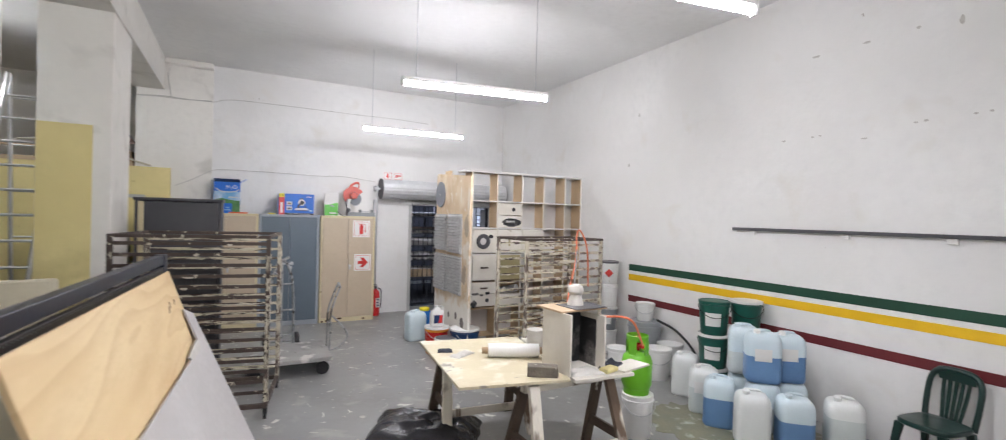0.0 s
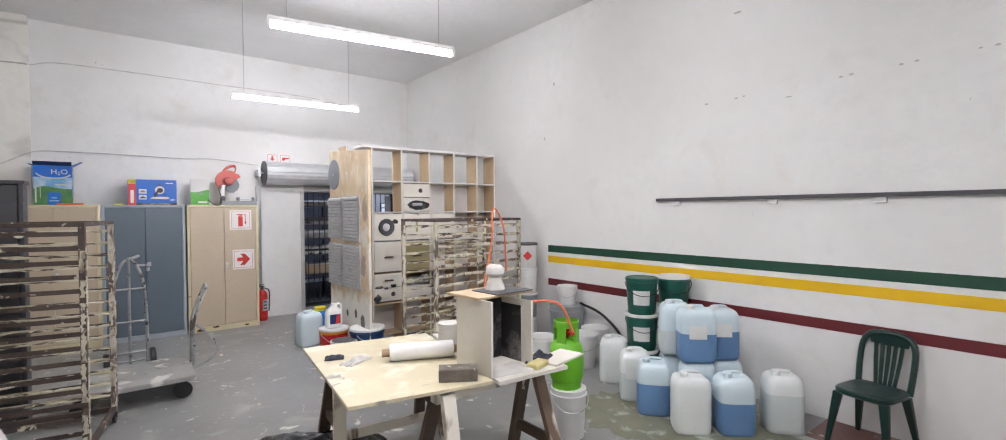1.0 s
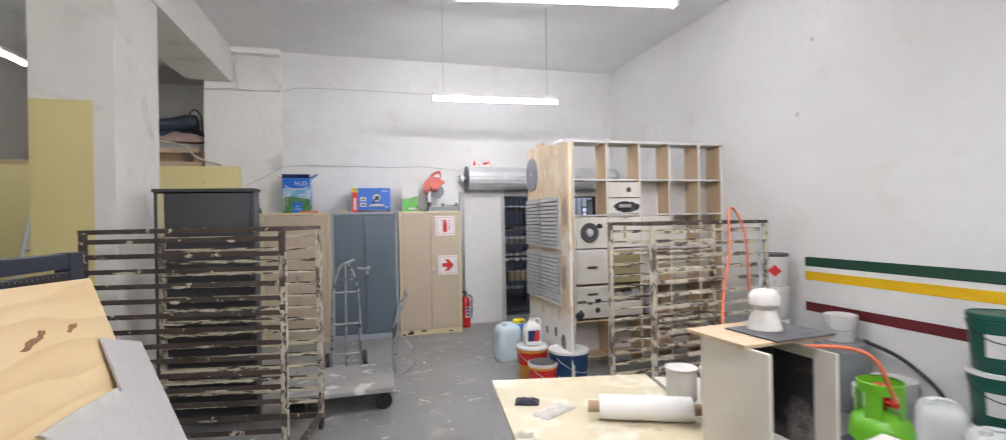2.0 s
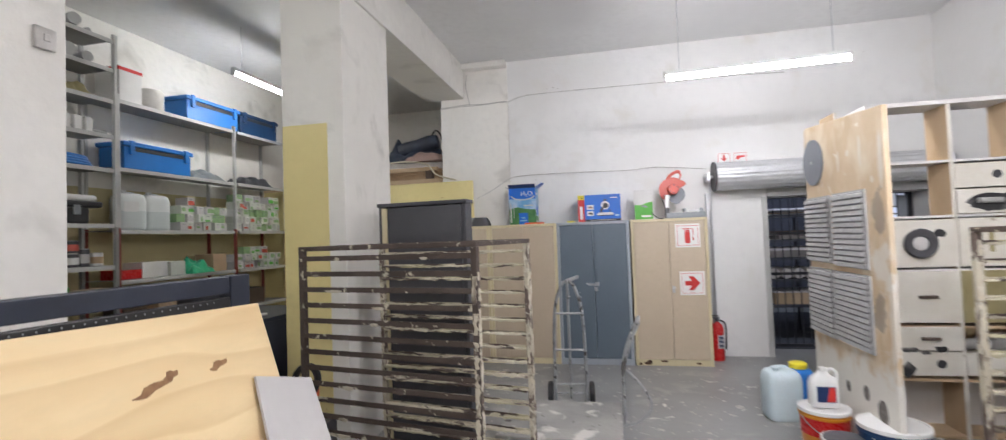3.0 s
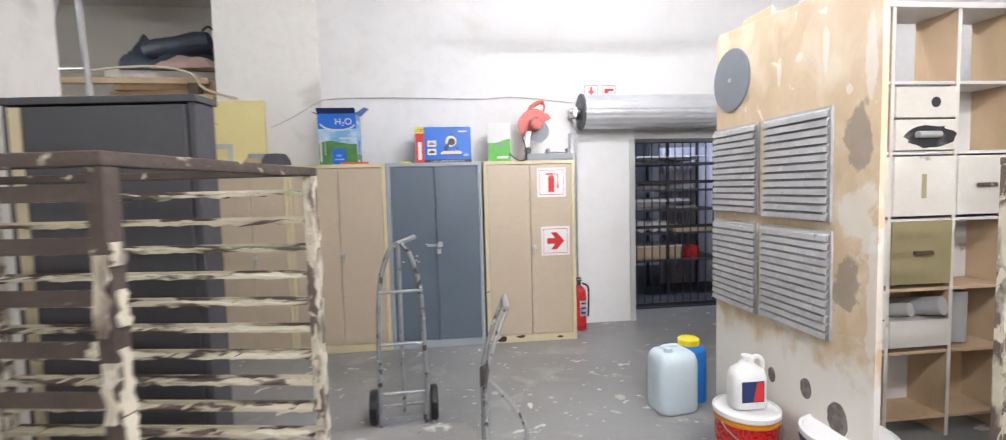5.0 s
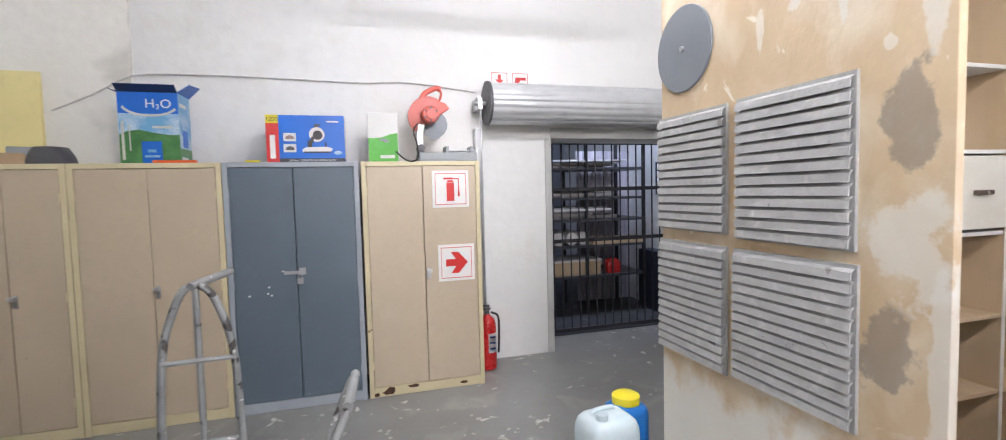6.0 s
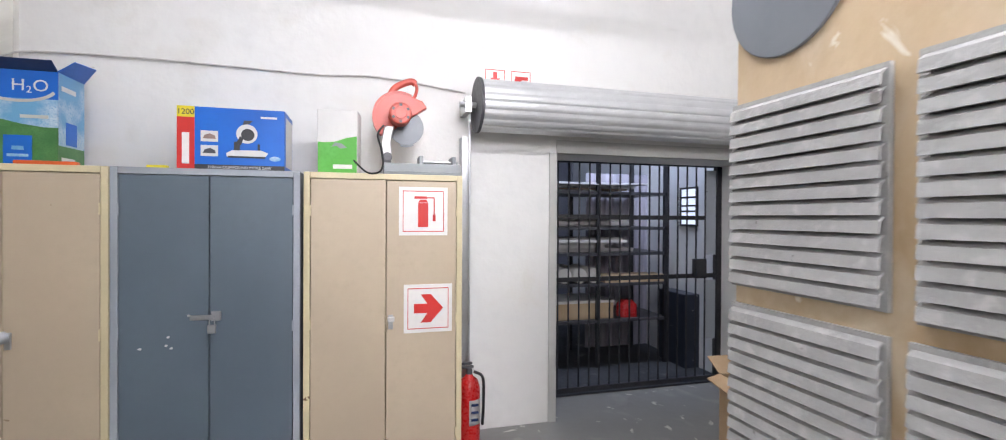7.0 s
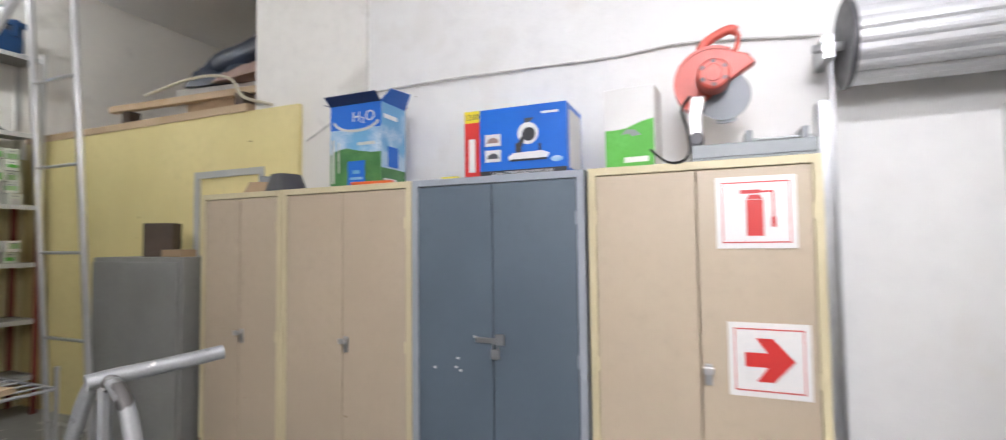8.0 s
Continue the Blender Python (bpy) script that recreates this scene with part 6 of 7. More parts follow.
# ---- beside the plywood panel ----
jerrycan(pose(2.02, 7.24, 0, 0, 0, 8), M_CANB, M_CANB, 0.5, "pale blue jerrycan standing by the plywood panel", False, 0.44, 0.29, 0.25, "cans by the panel")
t = thing("blue_can", pose(2.20, 7.36, 0), "bright blue plastic can with yellow cap", "jerrycan", "cans by the panel")
part("body", Shape().rings([squircle(0.22 * k, 0.18 * k, z, 26, 4) for z, k in ((0, 0.95), (0.02, 1), (0.36, 1), (0.39, 0.9), (0.41, 0.6))]), M_BLUE, t, smooth=True)
part("cap", Shape().lathe([(0.075, 0.405), (0.075, 0.445), (0.06, 0.455)], 22), M_YCAP, t, "yellow screw cap", smooth=True)
t = bucket(pose(2.06, 6.45, 0, 0, 0, 10), 0.14, 0.158, 0.36, M_OCHRE, M_WPLAST, "orange paint bucket with red band and white lid", False, True, "paint buckets by the panel")
part("band", Shape().lathe([(0.150, 0.185), (0.1535, 0.185), (0.1585, 0.305), (0.155, 0.305)], 28), M_RED, t, "red printed band", smooth=True)
part("print_bar", Shape().box(-0.05, 0.03, -0.1525, -0.14, 0.11, 0.135).box(-0.05, 0.0, -0.152, -0.14, 0.08, 0.1), M_INK, t)
t = thing("plastic_jug", pose(2.06, 6.45, 0.372), "white plastic jug with printed label on the bucket lid", "jug")
part("body", Shape().rings([squircle(0.19 * k, 0.12 * k, z, 26, 3.5) for z, k in ((0, 0.95), (0.012, 1), (0.16, 1), (0.2, 0.85), (0.225, 0.45), (0.25, 0.28))]), M_WPLAST, t, smooth=True)
part("handle", Shape().tube(smooth_path([(0.02, 0, 0.235), (0.05, 0, 0.262), (0.085, 0, 0.24), (0.09, 0, 0.18)]), 0.012, 8), M_WPLAST, t, smooth=True)
part("cap", Shape().lathe([(0.028, 0.245), (0.028, 0.272)], 16), M_WPLAST, t)
part("label", Shape().box(-0.06, 0.06, -0.063, -0.05, 0.04, 0.15), M_NAVYCARD, t, "blue printed label")
part("label", Shape().prism([(-0.0, 0.045), (0.055, 0.045), (0.055, 0.145), (0.02, 0.145)], "y", -0.0645, -0.063), M_SIGNR, t)
t = bucket(pose(2.30, 6.05, 0, 0, 0, 30), 0.165, 0.185, 0.40, M_NAVYBLUE, M_WPLAST, "blue drum with white lid in front of the shelf", False, True, "paint buckets by the panel")
t = bucket(pose(2.02, 6.02, 0, 0, 0, 30), 0.12, 0.135, 0.30, M_OCHRE, M_CLOTHP, "orange paint bucket with red band and paint-caked rim", False, True, "paint buckets by the panel")
part("band", Shape().lathe([(0.129, 0.17), (0.1315, 0.17), (0.1365, 0.255), (0.133, 0.255)], 28), M_RED, t, "red printed band", smooth=True)
part("paint_skin", Shape().lathe([(0.128, 0.300), (0.128, 0.309), (0.09, 0.311)], 24), M_CHARCOAL, t, "dark dried paint", smooth=True)

# ---- bench frame with boards leaning on it ----
t = thing("steel_stand", pose(-0.80, 4.09, 0, 0, 0, -4), "dark navy steel stand with double top rails", "stand")
for y in (0.0, -3.7):
    part("post", Shape().box(-0.03, 0.03, y - 0.045, y + 0.045, 0, 1.562), M_NAVY, t, bevel=0.004)
    part("foot", Shape().box(-0.3, 0.12, y - 0.03, y + 0.03, 0, 0.04), M_NAVY, t, bevel=0.004)
part("top_rail", Shape().box(-0.025, 0.025, -3.65, -0.046, 1.498, 1.56), M_NAVY, t, bevel=0.004)
lr = part("lower_rail", Shape().box(0.0, 0.028, -3.65, -0.046, 1.432, 1.484), M_BLACK, t, "dark beaded lower rail", bevel=0.004)
dot = part("rivet", Shape().rod((0.028, 0, 0), (0.0292, 0, 0), 0.0028, 6), M_GREYP, lr, at=pose(0, -0.12, 1.472))
for k in range(1, 90):
    again(dot, pose(0, -0.12 - 0.028 * k, 1.472))
part("foot_rail", Shape().box(-0.02, 0.02, -3.65, -0.046, 0.25, 0.31), M_NAVY, t, bevel=0.004)
lean = 19.5
b = thing("pine_board", pose(-0.27, 0, 0.006, 0, -lean, 0), "large knotty pine plywood sheet leaning on the stand", "board")
part("sheet", Shape().prism([(4.17, 1.52), (1.55, 1.62), (1.48, 0.10), (4.11, 0.0)], "x", 0.0, 0.016), M_PINE, b, bevel=0.002)
for y, z, l in ((3.66, 1.335, 0.13), (3.90, 1.34, 0.075), (3.72, 1.355, 0.05)):
    part("knot", Shape().prism([(y + l * 0.5 * math.cos(a * 0.524) * (1 + 0.2 * math.sin(a * 2.3)), z + 0.011 * math.sin(a * 0.524) * (1.2 + math.cos(a * 1.7) * 0.5) + 0.1 * l * math.cos(a * 0.524)) for a in range(12)], "x", 0.0155, 0.0166), mat("wood_knot", (0.30, 0.15, 0.06), (0.2, 0.09, 0.035), 30, rough=0.6), b, "dark wood knot")
b = thing("grey_board", pose(-0.15, 0, 0.006, 0, -lean - 4, 0), "cut pale grey board leaning on the pine sheet", "board")
part("sheet", Shape().prism([(4.16, 0), (4.30, 1.21), (4.02, 1.30), (3.97, 1.07), (3.8, 1.05), (1.8, 1.22), (1.7, 0)], "x", 0.0, 0.012), M_GREYB, b, bevel=0.002)
part("torn_strip", Shape().prism([(3.93, 1.03), (3.95, 1.09), (3.70, 1.10), (3.45, 1.10), (3.5, 1.06)], "x", 0.0, 0.013), M_CLOTHP, b, "torn white edge")


# ---- store room behind the column ----
def steel_shelf(y0, y1, xf, xb, levels, label, posts, post_mats, edge=M_SHELFEDGE):
    t = thing("steel_shelving", pose(0, 0, 0), label, "shelving", "steel shelving")
    h = levels[-1] + 0.05
    for y, m in zip(posts, post_mats):
        for x in (xf, xb):
            part("upright", Shape().box(x - 0.02, x + 0.02, y - 0.003, y + 0.003, 0, 1.9).box(x - 0.003, x + 0.003, y + 0.003, y + 0.04, 0, 1.9), m, t)
            part("upright", Shape().box(x - 0.02, x + 0.02, y - 0.003, y + 0.003, 1.9, h).box(x - 0.003, x + 0.003, y + 0.003, y + 0.04, 1.9, h), M_SHELFEDGE, t)
    for z in levels:
        part("shelf", Shape().box(xb, xf - 0.003, y0, y1, z - 0.006, z).box(xf - 0.012, xf - 0.004, y0, y1, z - 0.04, z - 0.006), M_SHELF, t)
        part("shelf_edge", Shape().box(xf - 0.003, xf + 0.001, y0, y1, z - 0.04, z), edge, t)
    return t


L1 = [0.25, 0.75, 1.20, 1.53, 1.93, 2.47, 2.80, 3.15, 3.46, 3.75]
L2 = [0.35, 0.85, 1.36, 1.88, 2.53, 3.24]
steel_shelf(5.43, 6.38, -4.1, -4.52, L1, "tall grey steel shelving with pipes and tools", (5.43, 6.36), (M_SHELF, M_SHELF))
steel_shelf(4.30, 5.36, -4.1, -4.52, [0.25, 0.9, 1.45, 1.9, 2.3, 2.75, 3.2, 3.7], "tall grey steel shelving beside the doorless opening", (4.30, 5.33), (M_SHELF, M_SHELF))
steel_shelf(6.55, 8.20, -4.3, -4.72, L2, "wide steel shelving with crates and cartons", (6.55, 8.17), (M_OXIDE, M_OXIDE))
steel_shelf(8.25, 9.25, -4.3, -4.72, L2, "steel shelving full of small cartons", (9.22,), (M_OXIDE,))


def crate(y0, y1, z, label, m=None):
    m = m or M_BLUE
    t = thing("blue_crate", pose(-4.5, (y0 + y1) / 2, z), label, "crate", "blue crates")
    w = (y1 - y0) / 2
    part("body", Shape().box(-0.17, 0.17, -w, w, 0, 0.24), m, t, bevel=0.012)
    part("lid", Shape().box(-0.19, 0.19, -w - 0.02, w + 0.02, 0.242, 0.29), m, t, bevel=0.01)
    part("slot", Shape().box(0.168, 0.174, -w * 0.78, w * 0.78, 0.195, 0.238), M_INK, t, "dark gap under the lid")
    for s in (-1, 1):
        part("clasp", Shape().box(0.165, 0.2, s * w * 0.82 - 0.025, s * w * 0.82 + 0.025, 0.15, 0.3), m, t, bevel=0.006)


crate(7.46, 8.30, 3.242, "bright blue plastic crate on the upper shelf")
crate(6.66, 7.50, 2.532, "bright blue plastic crate on the middle shelf")
crate(8.35, 9.1, 3.242, "dark blue plastic crate at the shelf's end", M_NAVYBLUE)
solid("carton", Shape().box(-0.16, 0.16, -0.13, 0.13, 0, 0.38), M_PAPER, "white carton with a red band on the shelf", "carton", bevel=0.004, at=pose(-4.5, 6.75, 3.242))
solid("carton_band", Shape().box(-0.163, 0.163, -0.133, 0.133, 0.33, 0.365), M_SIGNR, "red band round the white carton", "carton band", at=pose(-4.5, 6.75, 3.242))
solid("tub", Shape().lathe([(0.13, 0), (0.135, 0.01), (0.14, 0.22), (0.12, 0.25)], 24), M_CLOTHP, "cream plastic tub on the shelf", "tub", smooth=True, at=pose(-4.5, 7.12, 3.242))
for y in (6.84, 7.14):
    jerrycan(pose(-4.5, y, 1.882, 0, 0, 70), M_CAN, M_LIQG, 0.5, "milky white jerrycan on the store shelf", y < 7, 0.42, 0.29, 0.25, "jerrycans on the shelf")
rnd = random.Random(21)
M_PALELEAF = mat("pale_green_card", (0.26, 0.42, 0.2), (0.33, 0.47, 0.26), 9, rough=0.5)
CARTONS = (M_SMALLBOX, M_PAPER, M_SMALLBOX, M_GREYB, M_PALELEAF)


def small_carton(x, y, z, m, g="small cartons on the shelf"):
    t = thing("small_carton", pose(x + rnd.uniform(-0.03, 0.03), y + rnd.uniform(-0.012, 0.012), z, 0, 0, rnd.uniform(-14, 14)), "small white and green carton stacked on the shelf", "carton", g)
    part("box", Shape().box(-0.09, 0.09, -0.055, 0.055, 0, 0.098), m, t, bevel=0.003)
    a, b = rnd.uniform(-0.055, -0.02), rnd.uniform(0.0, 0.055)
    z0 = rnd.uniform(0.004, 0.03)
    part("print_bar", Shape().box(0.0895, 0.0915, a, b, z0, z0 + rnd.uniform(0.02, 0.06)), rnd.choice((M_PALELEAF, M_PALELEAF, M_LEAF, M_SALMON, M_GREYB)), t)
    part("print_bar", Shape().box(0.0898, 0.0925, a * 0.6, b * 0.5, 0.07, 0.078), M_GREYP, t)


for z0, y0, y1, rows_n in ((1.882, 7.38, 8.05, 4), (1.882, 8.3, 9.1, 5), (1.362, 8.3, 9.1, 3)):
    y = y0
    while y < y1:
        for k in range(rnd.randint(max(2, rows_n - 1), rows_n)):
            small_carton(-4.42, y, z0 + k * 0.0995, rnd.choice(CARTONS))
        y += 0.125
for y, w, h, m, nm in ((6.75, 0.13, 0.1, M_RED, "red and white carton lying on the shelf"), (7.02, 0.16, 0.17, M_PAPER, "white paper carton on the shelf"), (7.32, 0.1, 0.16, M_SMALLBOX, "pale green carton on the shelf"), (7.95, 0.12, 0.22, M_CARD, "brown carton stacked on the shelf")):
    solid("carton", Shape().box(-0.13, 0.13, -w, w, 0, h), m, nm, "carton", bevel=0.004, at=pose(-4.48, y, 1.362, 0, 0, rnd.uniform(-4, 4)))
crumple("plastic_bag", pose(-4.42, 7.62, 1.362, 0, 0, 0), 0.3, 0.34, 0.2, mat("green_bag_film", (0.02, 0.33, 0.16), (0.03, 0.42, 0.22), 8, rough=0.3, bump=0.4, bump_scale=12), "crumpled green plastic bag hanging on the shelf", "bag", 14)
crumple("plastic_sack", pose(-4.5, 7.8, 2.532), 0.34, 0.5, 0.16, M_GREYP, "crumpled grey plastic sack on the shelf", "bag", 15)
crumple("plastic_sack", pose(-4.5, 8.7, 2.532), 0.34, 0.6, 0.2, M_CHARCOAL, "crumpled dark sack on the shelf", "bag", 16)
for y, w, h, m in ((6.8, 0.14, 0.2, M_TIMBERD), (7.2, 0.12, 0.3, M_CARD), (7.65, 0.1, 0.25, M_CHARCOAL), (8.0, 0.12, 0.16, M_CARD), (8.6, 0.2, 0.22, M_TIMBERD)):
    solid("carton", Shape().box(-0.13, 0.13, -w, w, 0, h), m, "dusty dark carton on the lower shelf", "carton", bevel=0.004, at=pose(-4.5, y, 0.852, 0, 0, rnd.uniform(-8, 8)))


def lying_pipe(x, y, z, r, ln, ang, m, label):
    solid("pipe", Shape().lathe([(r * 0.85, -ln / 2), (r, -ln / 2), (r, ln / 2), (r * 0.85, ln / 2)], 16).move(pose(0, 0, r, 90, 0, 0)), m, label, "pipe", smooth=True, at=pose(x, y, z, 0, 0, ang), group="pipes on the shelf")


for x, y, z, r, ln, a in ((-4.32, 6.05, 3.752, 0.055, 0.5, 75), (-4.3, 5.88, 3.752, 0.03, 0.45, 70), (-4.35, 6.2, 3.752, 0.025, 0.4, 80), (-4.3, 5.75, 3.752, 0.02, 0.4, 66),
                          (-4.3, 6.0, 3.462, 0.065, 0.36, 80), (-4.3, 6.16, 3.462, 0.05, 0.36, 82)):
    lying_pipe(x, y, z, r, ln, a, M_PIPE, "grey plastic pipe piece on the shelf")
for k in range(7):
    lying_pipe(-4.17 - 0.045 * k, 5.9 + 0.01 * k, 2.802, 0.022, 0.86, rnd.uniform(-5, 5), M_PIPE, "long grey pipe bundled on the shelf")
for k in range(4):
    solid("strap", Shape().box(-0.03, 0.012, -0.035, 0.035, 0, 0.13), M_PAPER, "white cloth strap on the pipes", "strap", bevel=0.006, at=pose(-4.125, 5.84 + 0.1 * k, 2.80, 0, 0, 3 * k))
crumple("plastic_sack", pose(-4.3, 5.7, 3.152), 0.3, 0.3, 0.14, M_CLOTHP, "pale bag on the shelf", "bag", 18)
crumple("plastic_sack", pose(-4.3, 6.1, 3.152), 0.3, 0.3, 0.15, M_OLIVE, "yellowish bag on the shelf", "bag", 19)
hose = thing("hose_coil", pose(-4.3, 5.9, 2.472), "coiled blue hose lying on the shelf", "hose")
for k in range(4):
    part("loop", Shape().tube([(0.17 * math.cos(a), (0.38 - 0.02 * k) * math.sin(a), 0.018 + 0.024 * k) for a in [2 * math.pi * i / 28 for i in range(29)]], 0.014, 8), M_BLUE, hose, smooth=True)
t = thing("tool_case", pose(-4.3, 5.85, 1.932), "black plastic tool case on the shelf", "case")
part("body", Shape().box(-0.16, 0.17, -0.3, 0.3, 0, 0.15), M_BLACK, t, bevel=0.015)
part("lid", Shape().box(-0.16, 0.18, -0.31, 0.42, 0.152, 0.21), M_BLACK, t, bevel=0.015)
for y in (-0.18, 0.18):
    part("latch", Shape().box(0.17, 0.185, y - 0.03, y + 0.03, 0.08, 0.17), M_GREYP, t, bevel=0.004)
lying_pipe(-4.25, 5.95, 2.143, 0.035, 0.7, 4, M_PAPER, "white roll lying on the tool case")


def tin(x, y, z, r, h, m, label, lid=None):
    t = thing("tin", pose(x, y, z), label, "tin", "tins on the shelf")
    part("can", Shape().lathe([(r, 0), (r, h * 0.96), (r * 1.04, h * 0.97), (r * 1.04, h)], 18), m, t, smooth=True)
    part("lid", Shape().lathe([(r * 0.9, h), (r * 0.9, h + 0.006)], 18), lid or M_GALV, t)
    part("label", Shape().lathe([(r * 1.005, h * 0.2), (r * 1.015, h * 0.22), (r * 1.015, h * 0.7), (r * 1.005, h * 0.72)], 18), rnd.choice((M_PAPER, M_GREYB, M_CARD, M_SALMON)) if m is not M_WPLAST else M_GREYB, t, smooth=True)


for y, r, h, m in ((5.5, 0.035, 0.28, M_WPLAST), (5.78, 0.06, 0.13, M_WPLAST), (5.92, 0.035, 0.12, M_ORANGE), (6.05, 0.055, 0.12, M_CHARCOAL), (6.16, 0.045, 0.16, M_CHARCOAL), (6.28, 0.05, 0.12, M_PAPER)):
    tin(-4.22, y, 1.532, r, h, m, "small paint tin on the store shelf")
tin(-4.22, 5.78, 1.67, 0.06, 0.12, M_WPLAST, "white tin stacked on another tin")
tin(-4.22, 6.05, 1.66, 0.055, 0.11, M_CHARCOAL, "dark tin stacked on another tin")
t = thing("oil_can", pose(-4.22, 5.60, 1.202), "red plastic oil can on the shelf", "can")
part("body", Shape().rings([squircle(0.12 * k, 0.22 * k, z, 22, 4) for z, k in ((0, 0.95), (0.02, 1), (0.18, 1), (0.24, 0.7), (0.26, 0.4))]), M_ORANGE, t, smooth=True)
part("label", Shape().box(0.061, 0.063, -0.08, 0.06, 0.04, 0.14), M_PAPER, t)
for y, r, h, m in ((5.86, 0.04, 0.2, M_GREYP), (5.97, 0.05, 0.15, M_LEAF), (5.76, 0.03, 0.13, M_YCAP)):
    tin(-4.22, y, 1.202, r, h, m, "plastic bottle standing on the store shelf")
solid("wooden_crate", Shape().box(-0.1, 0.1, -0.17, 0.17, 0, 0.11), M_PLYRAW, "small pale wooden crate on the shelf", "crate", bevel=0.006, at=pose(-4.25, 6.17, 1.202))
t = thing("pennant", pose(-4.09, 5.42, 1.20), "red and yellow pennant hanging on the shelf upright", "flag")
part("red_cloth", Shape().prism([(0.0, 0.0), (0.10, 0.12), (0.06, 0.32), (0.02, 0.3)], "x", 0, 0.006), M_ORANGE, t)
part("yellow_cloth", Shape().prism([(-0.06, -0.05), (0.02, -0.02), (0.14, 0.10), (0.10, 0.14), (0.0, 0.02)], "x", 0.0065, 0.012), M_YCAP, t)
for y, w, h, m, z in ((5.6, 0.12, 0.16, M_CARD, 0.752), (5.95, 0.1, 0.1, M_RED, 0.752), (6.2, 0.1, 0.14, M_PAPER, 0.752), (4.6, 0.18, 0.22, M_CARD, 0.902), (5.05, 0.18, 0.2, M_CARD, 1.452), (4.7, 0.14, 0.26, M_CHARCOAL, 1.902), (5.1, 0.14, 0.3, M_CHARCOAL, 2.302), (4.6, 0.2, 0.3, M_CLOTHP, 2.752), (5.05, 0.12, 0.22, M_CLOTHP, 2.752), (4.8, 0.2, 0.2, M_GREYP, 3.202), (5.1, 0.1, 0.34, M_PAPER, 3.202)):
    solid("carton", Shape().box(-0.12, 0.12, -w, w, 0, h), m, "dusty carton standing on the store shelf", "carton", bevel=0.005, at=pose(-4.28, y, z, 0, 0, rnd.uniform(-6, 6)))
solid("carton_label", Shape().box(0, 0.002, -0.08, 0.08, 0, 0.06), M_YCAP, "yellow paper label on a carton", "label", at=pose(-4.155, 5.05, 1.53))

# dark workbench with bays
t = thing("workbench", pose(-2.12, 5.95, 0), "dark navy workbench with open bays in the store", "workbench")
part("top", Shape().box(-0.75, 0.02, -0.80, 0.75, 1.05, 1.085), M_NAVY, t, bevel=0.004)
part("side_panel", Shape().box(-0.73, 0.0, -0.78, -0.75, 0, 1.05), M_NAVY, t)
part("side_panel", Shape().box(-0.73, 0.0, 0.70, 0.73, 0, 1.05), M_NAVY, t)
part("back_panel", Shape().box(-0.73, -0.70, -0.75, 0.70, 0, 1.05), M_NAVY, t)
part("front_panel", Shape().box(-0.03, 0.0, -0.28, 0.70, 0.0, 1.05), M_NAVY, t)
for z in (0.45, 0.72):
    part("shelf", Shape().box(-0.7, -0.0, -0.75, -0.28, z, z + 0.02), M_SHELFEDGE, t)
for z, y in ((0.742, -0.58), (0.742, -0.42), (0.472, -0.5)):
    solid("plastic_tub", Shape().rings([squircle(0.14 * k, 0.13 * k, zz, 20, 4) for zz, k in ((0, 0.9), (0.02, 1), (0.12, 1), (0.14, 0.85))]), M_WPLAST, "white plastic tub in the workbench bay", "tub", smooth=True, at=pose(-2.21, 5.95 + y, z), group="tubs in the bench")
for x, y, m in ((-2.3, 6.1, M_PAPER), (-2.5, 5.8, M_CARD), (-2.25, 5.75, M_PAPER), (-2.55, 6.3, M_CHARCOAL)):
    solid("scrap", Shape().box(-0.06, 0.06, -0.04, 0.04, 0, 0.012), m, "small scrap lying on the workbench", "scrap", bevel=0.003, at=pose(x, y, 1.085, 0, 0, rnd.uniform(0, 90)), group="scraps on the bench")
solid("dark_box", Shape().box(-0.12, 0.12, -0.14, 0.14, 0, 0.2), M_CHARCOAL, "small dark box on the workbench", "box", bevel=0.008, at=pose(-2.65, 6.05, 1.085, 0, 0, 12))
t = thing("mattress", pose(-1.80, 4.80, 0.0, -8, 0, 14), "thin cream vinyl-covered mattress leaning by the bench", "mattress")
part("pad", Shape().box(-0.30, 0.30, 0, 0.09, 0.0, 1.33), M_MATTR, t, bevel=0.025)
part("wrap", Shape().box(-0.05, 0.02, -0.012, 0.0, 0.5, 1.05), M_WPLAST, t, "clear plastic wrap", bevel=0.005)
solid("plastic_crate", Shape().box(-0.2, 0.2, -0.14, 0.14, 0, 0.42), M_CHARCOAL, "dark plastic crate by the column", "crate", bevel=0.01, at=pose(-1.58, 5.60, 0))
t = thing("leaf_blower", pose(-1.58, 5.60, 0.42), "orange and black power tool on a dark crate", "power tool")
part("body", Shape().rings([squircle(0.24 * k, 0.2 * k, z, 22, 3) for z, k in ((0, 0.85), (0.03, 1), (0.22, 1), (0.28, 0.6))]), M_ORANGE, t, smooth=True)
part("grip", Shape().tube(smooth_path([(-0.06, 0, 0.26), (0.0, 0, 0.36), (0.1, 0, 0.38), (0.14, 0, 0.3), (0.1, 0, 0.2)]), 0.025, 8), M_BLACK, t, smooth=True)

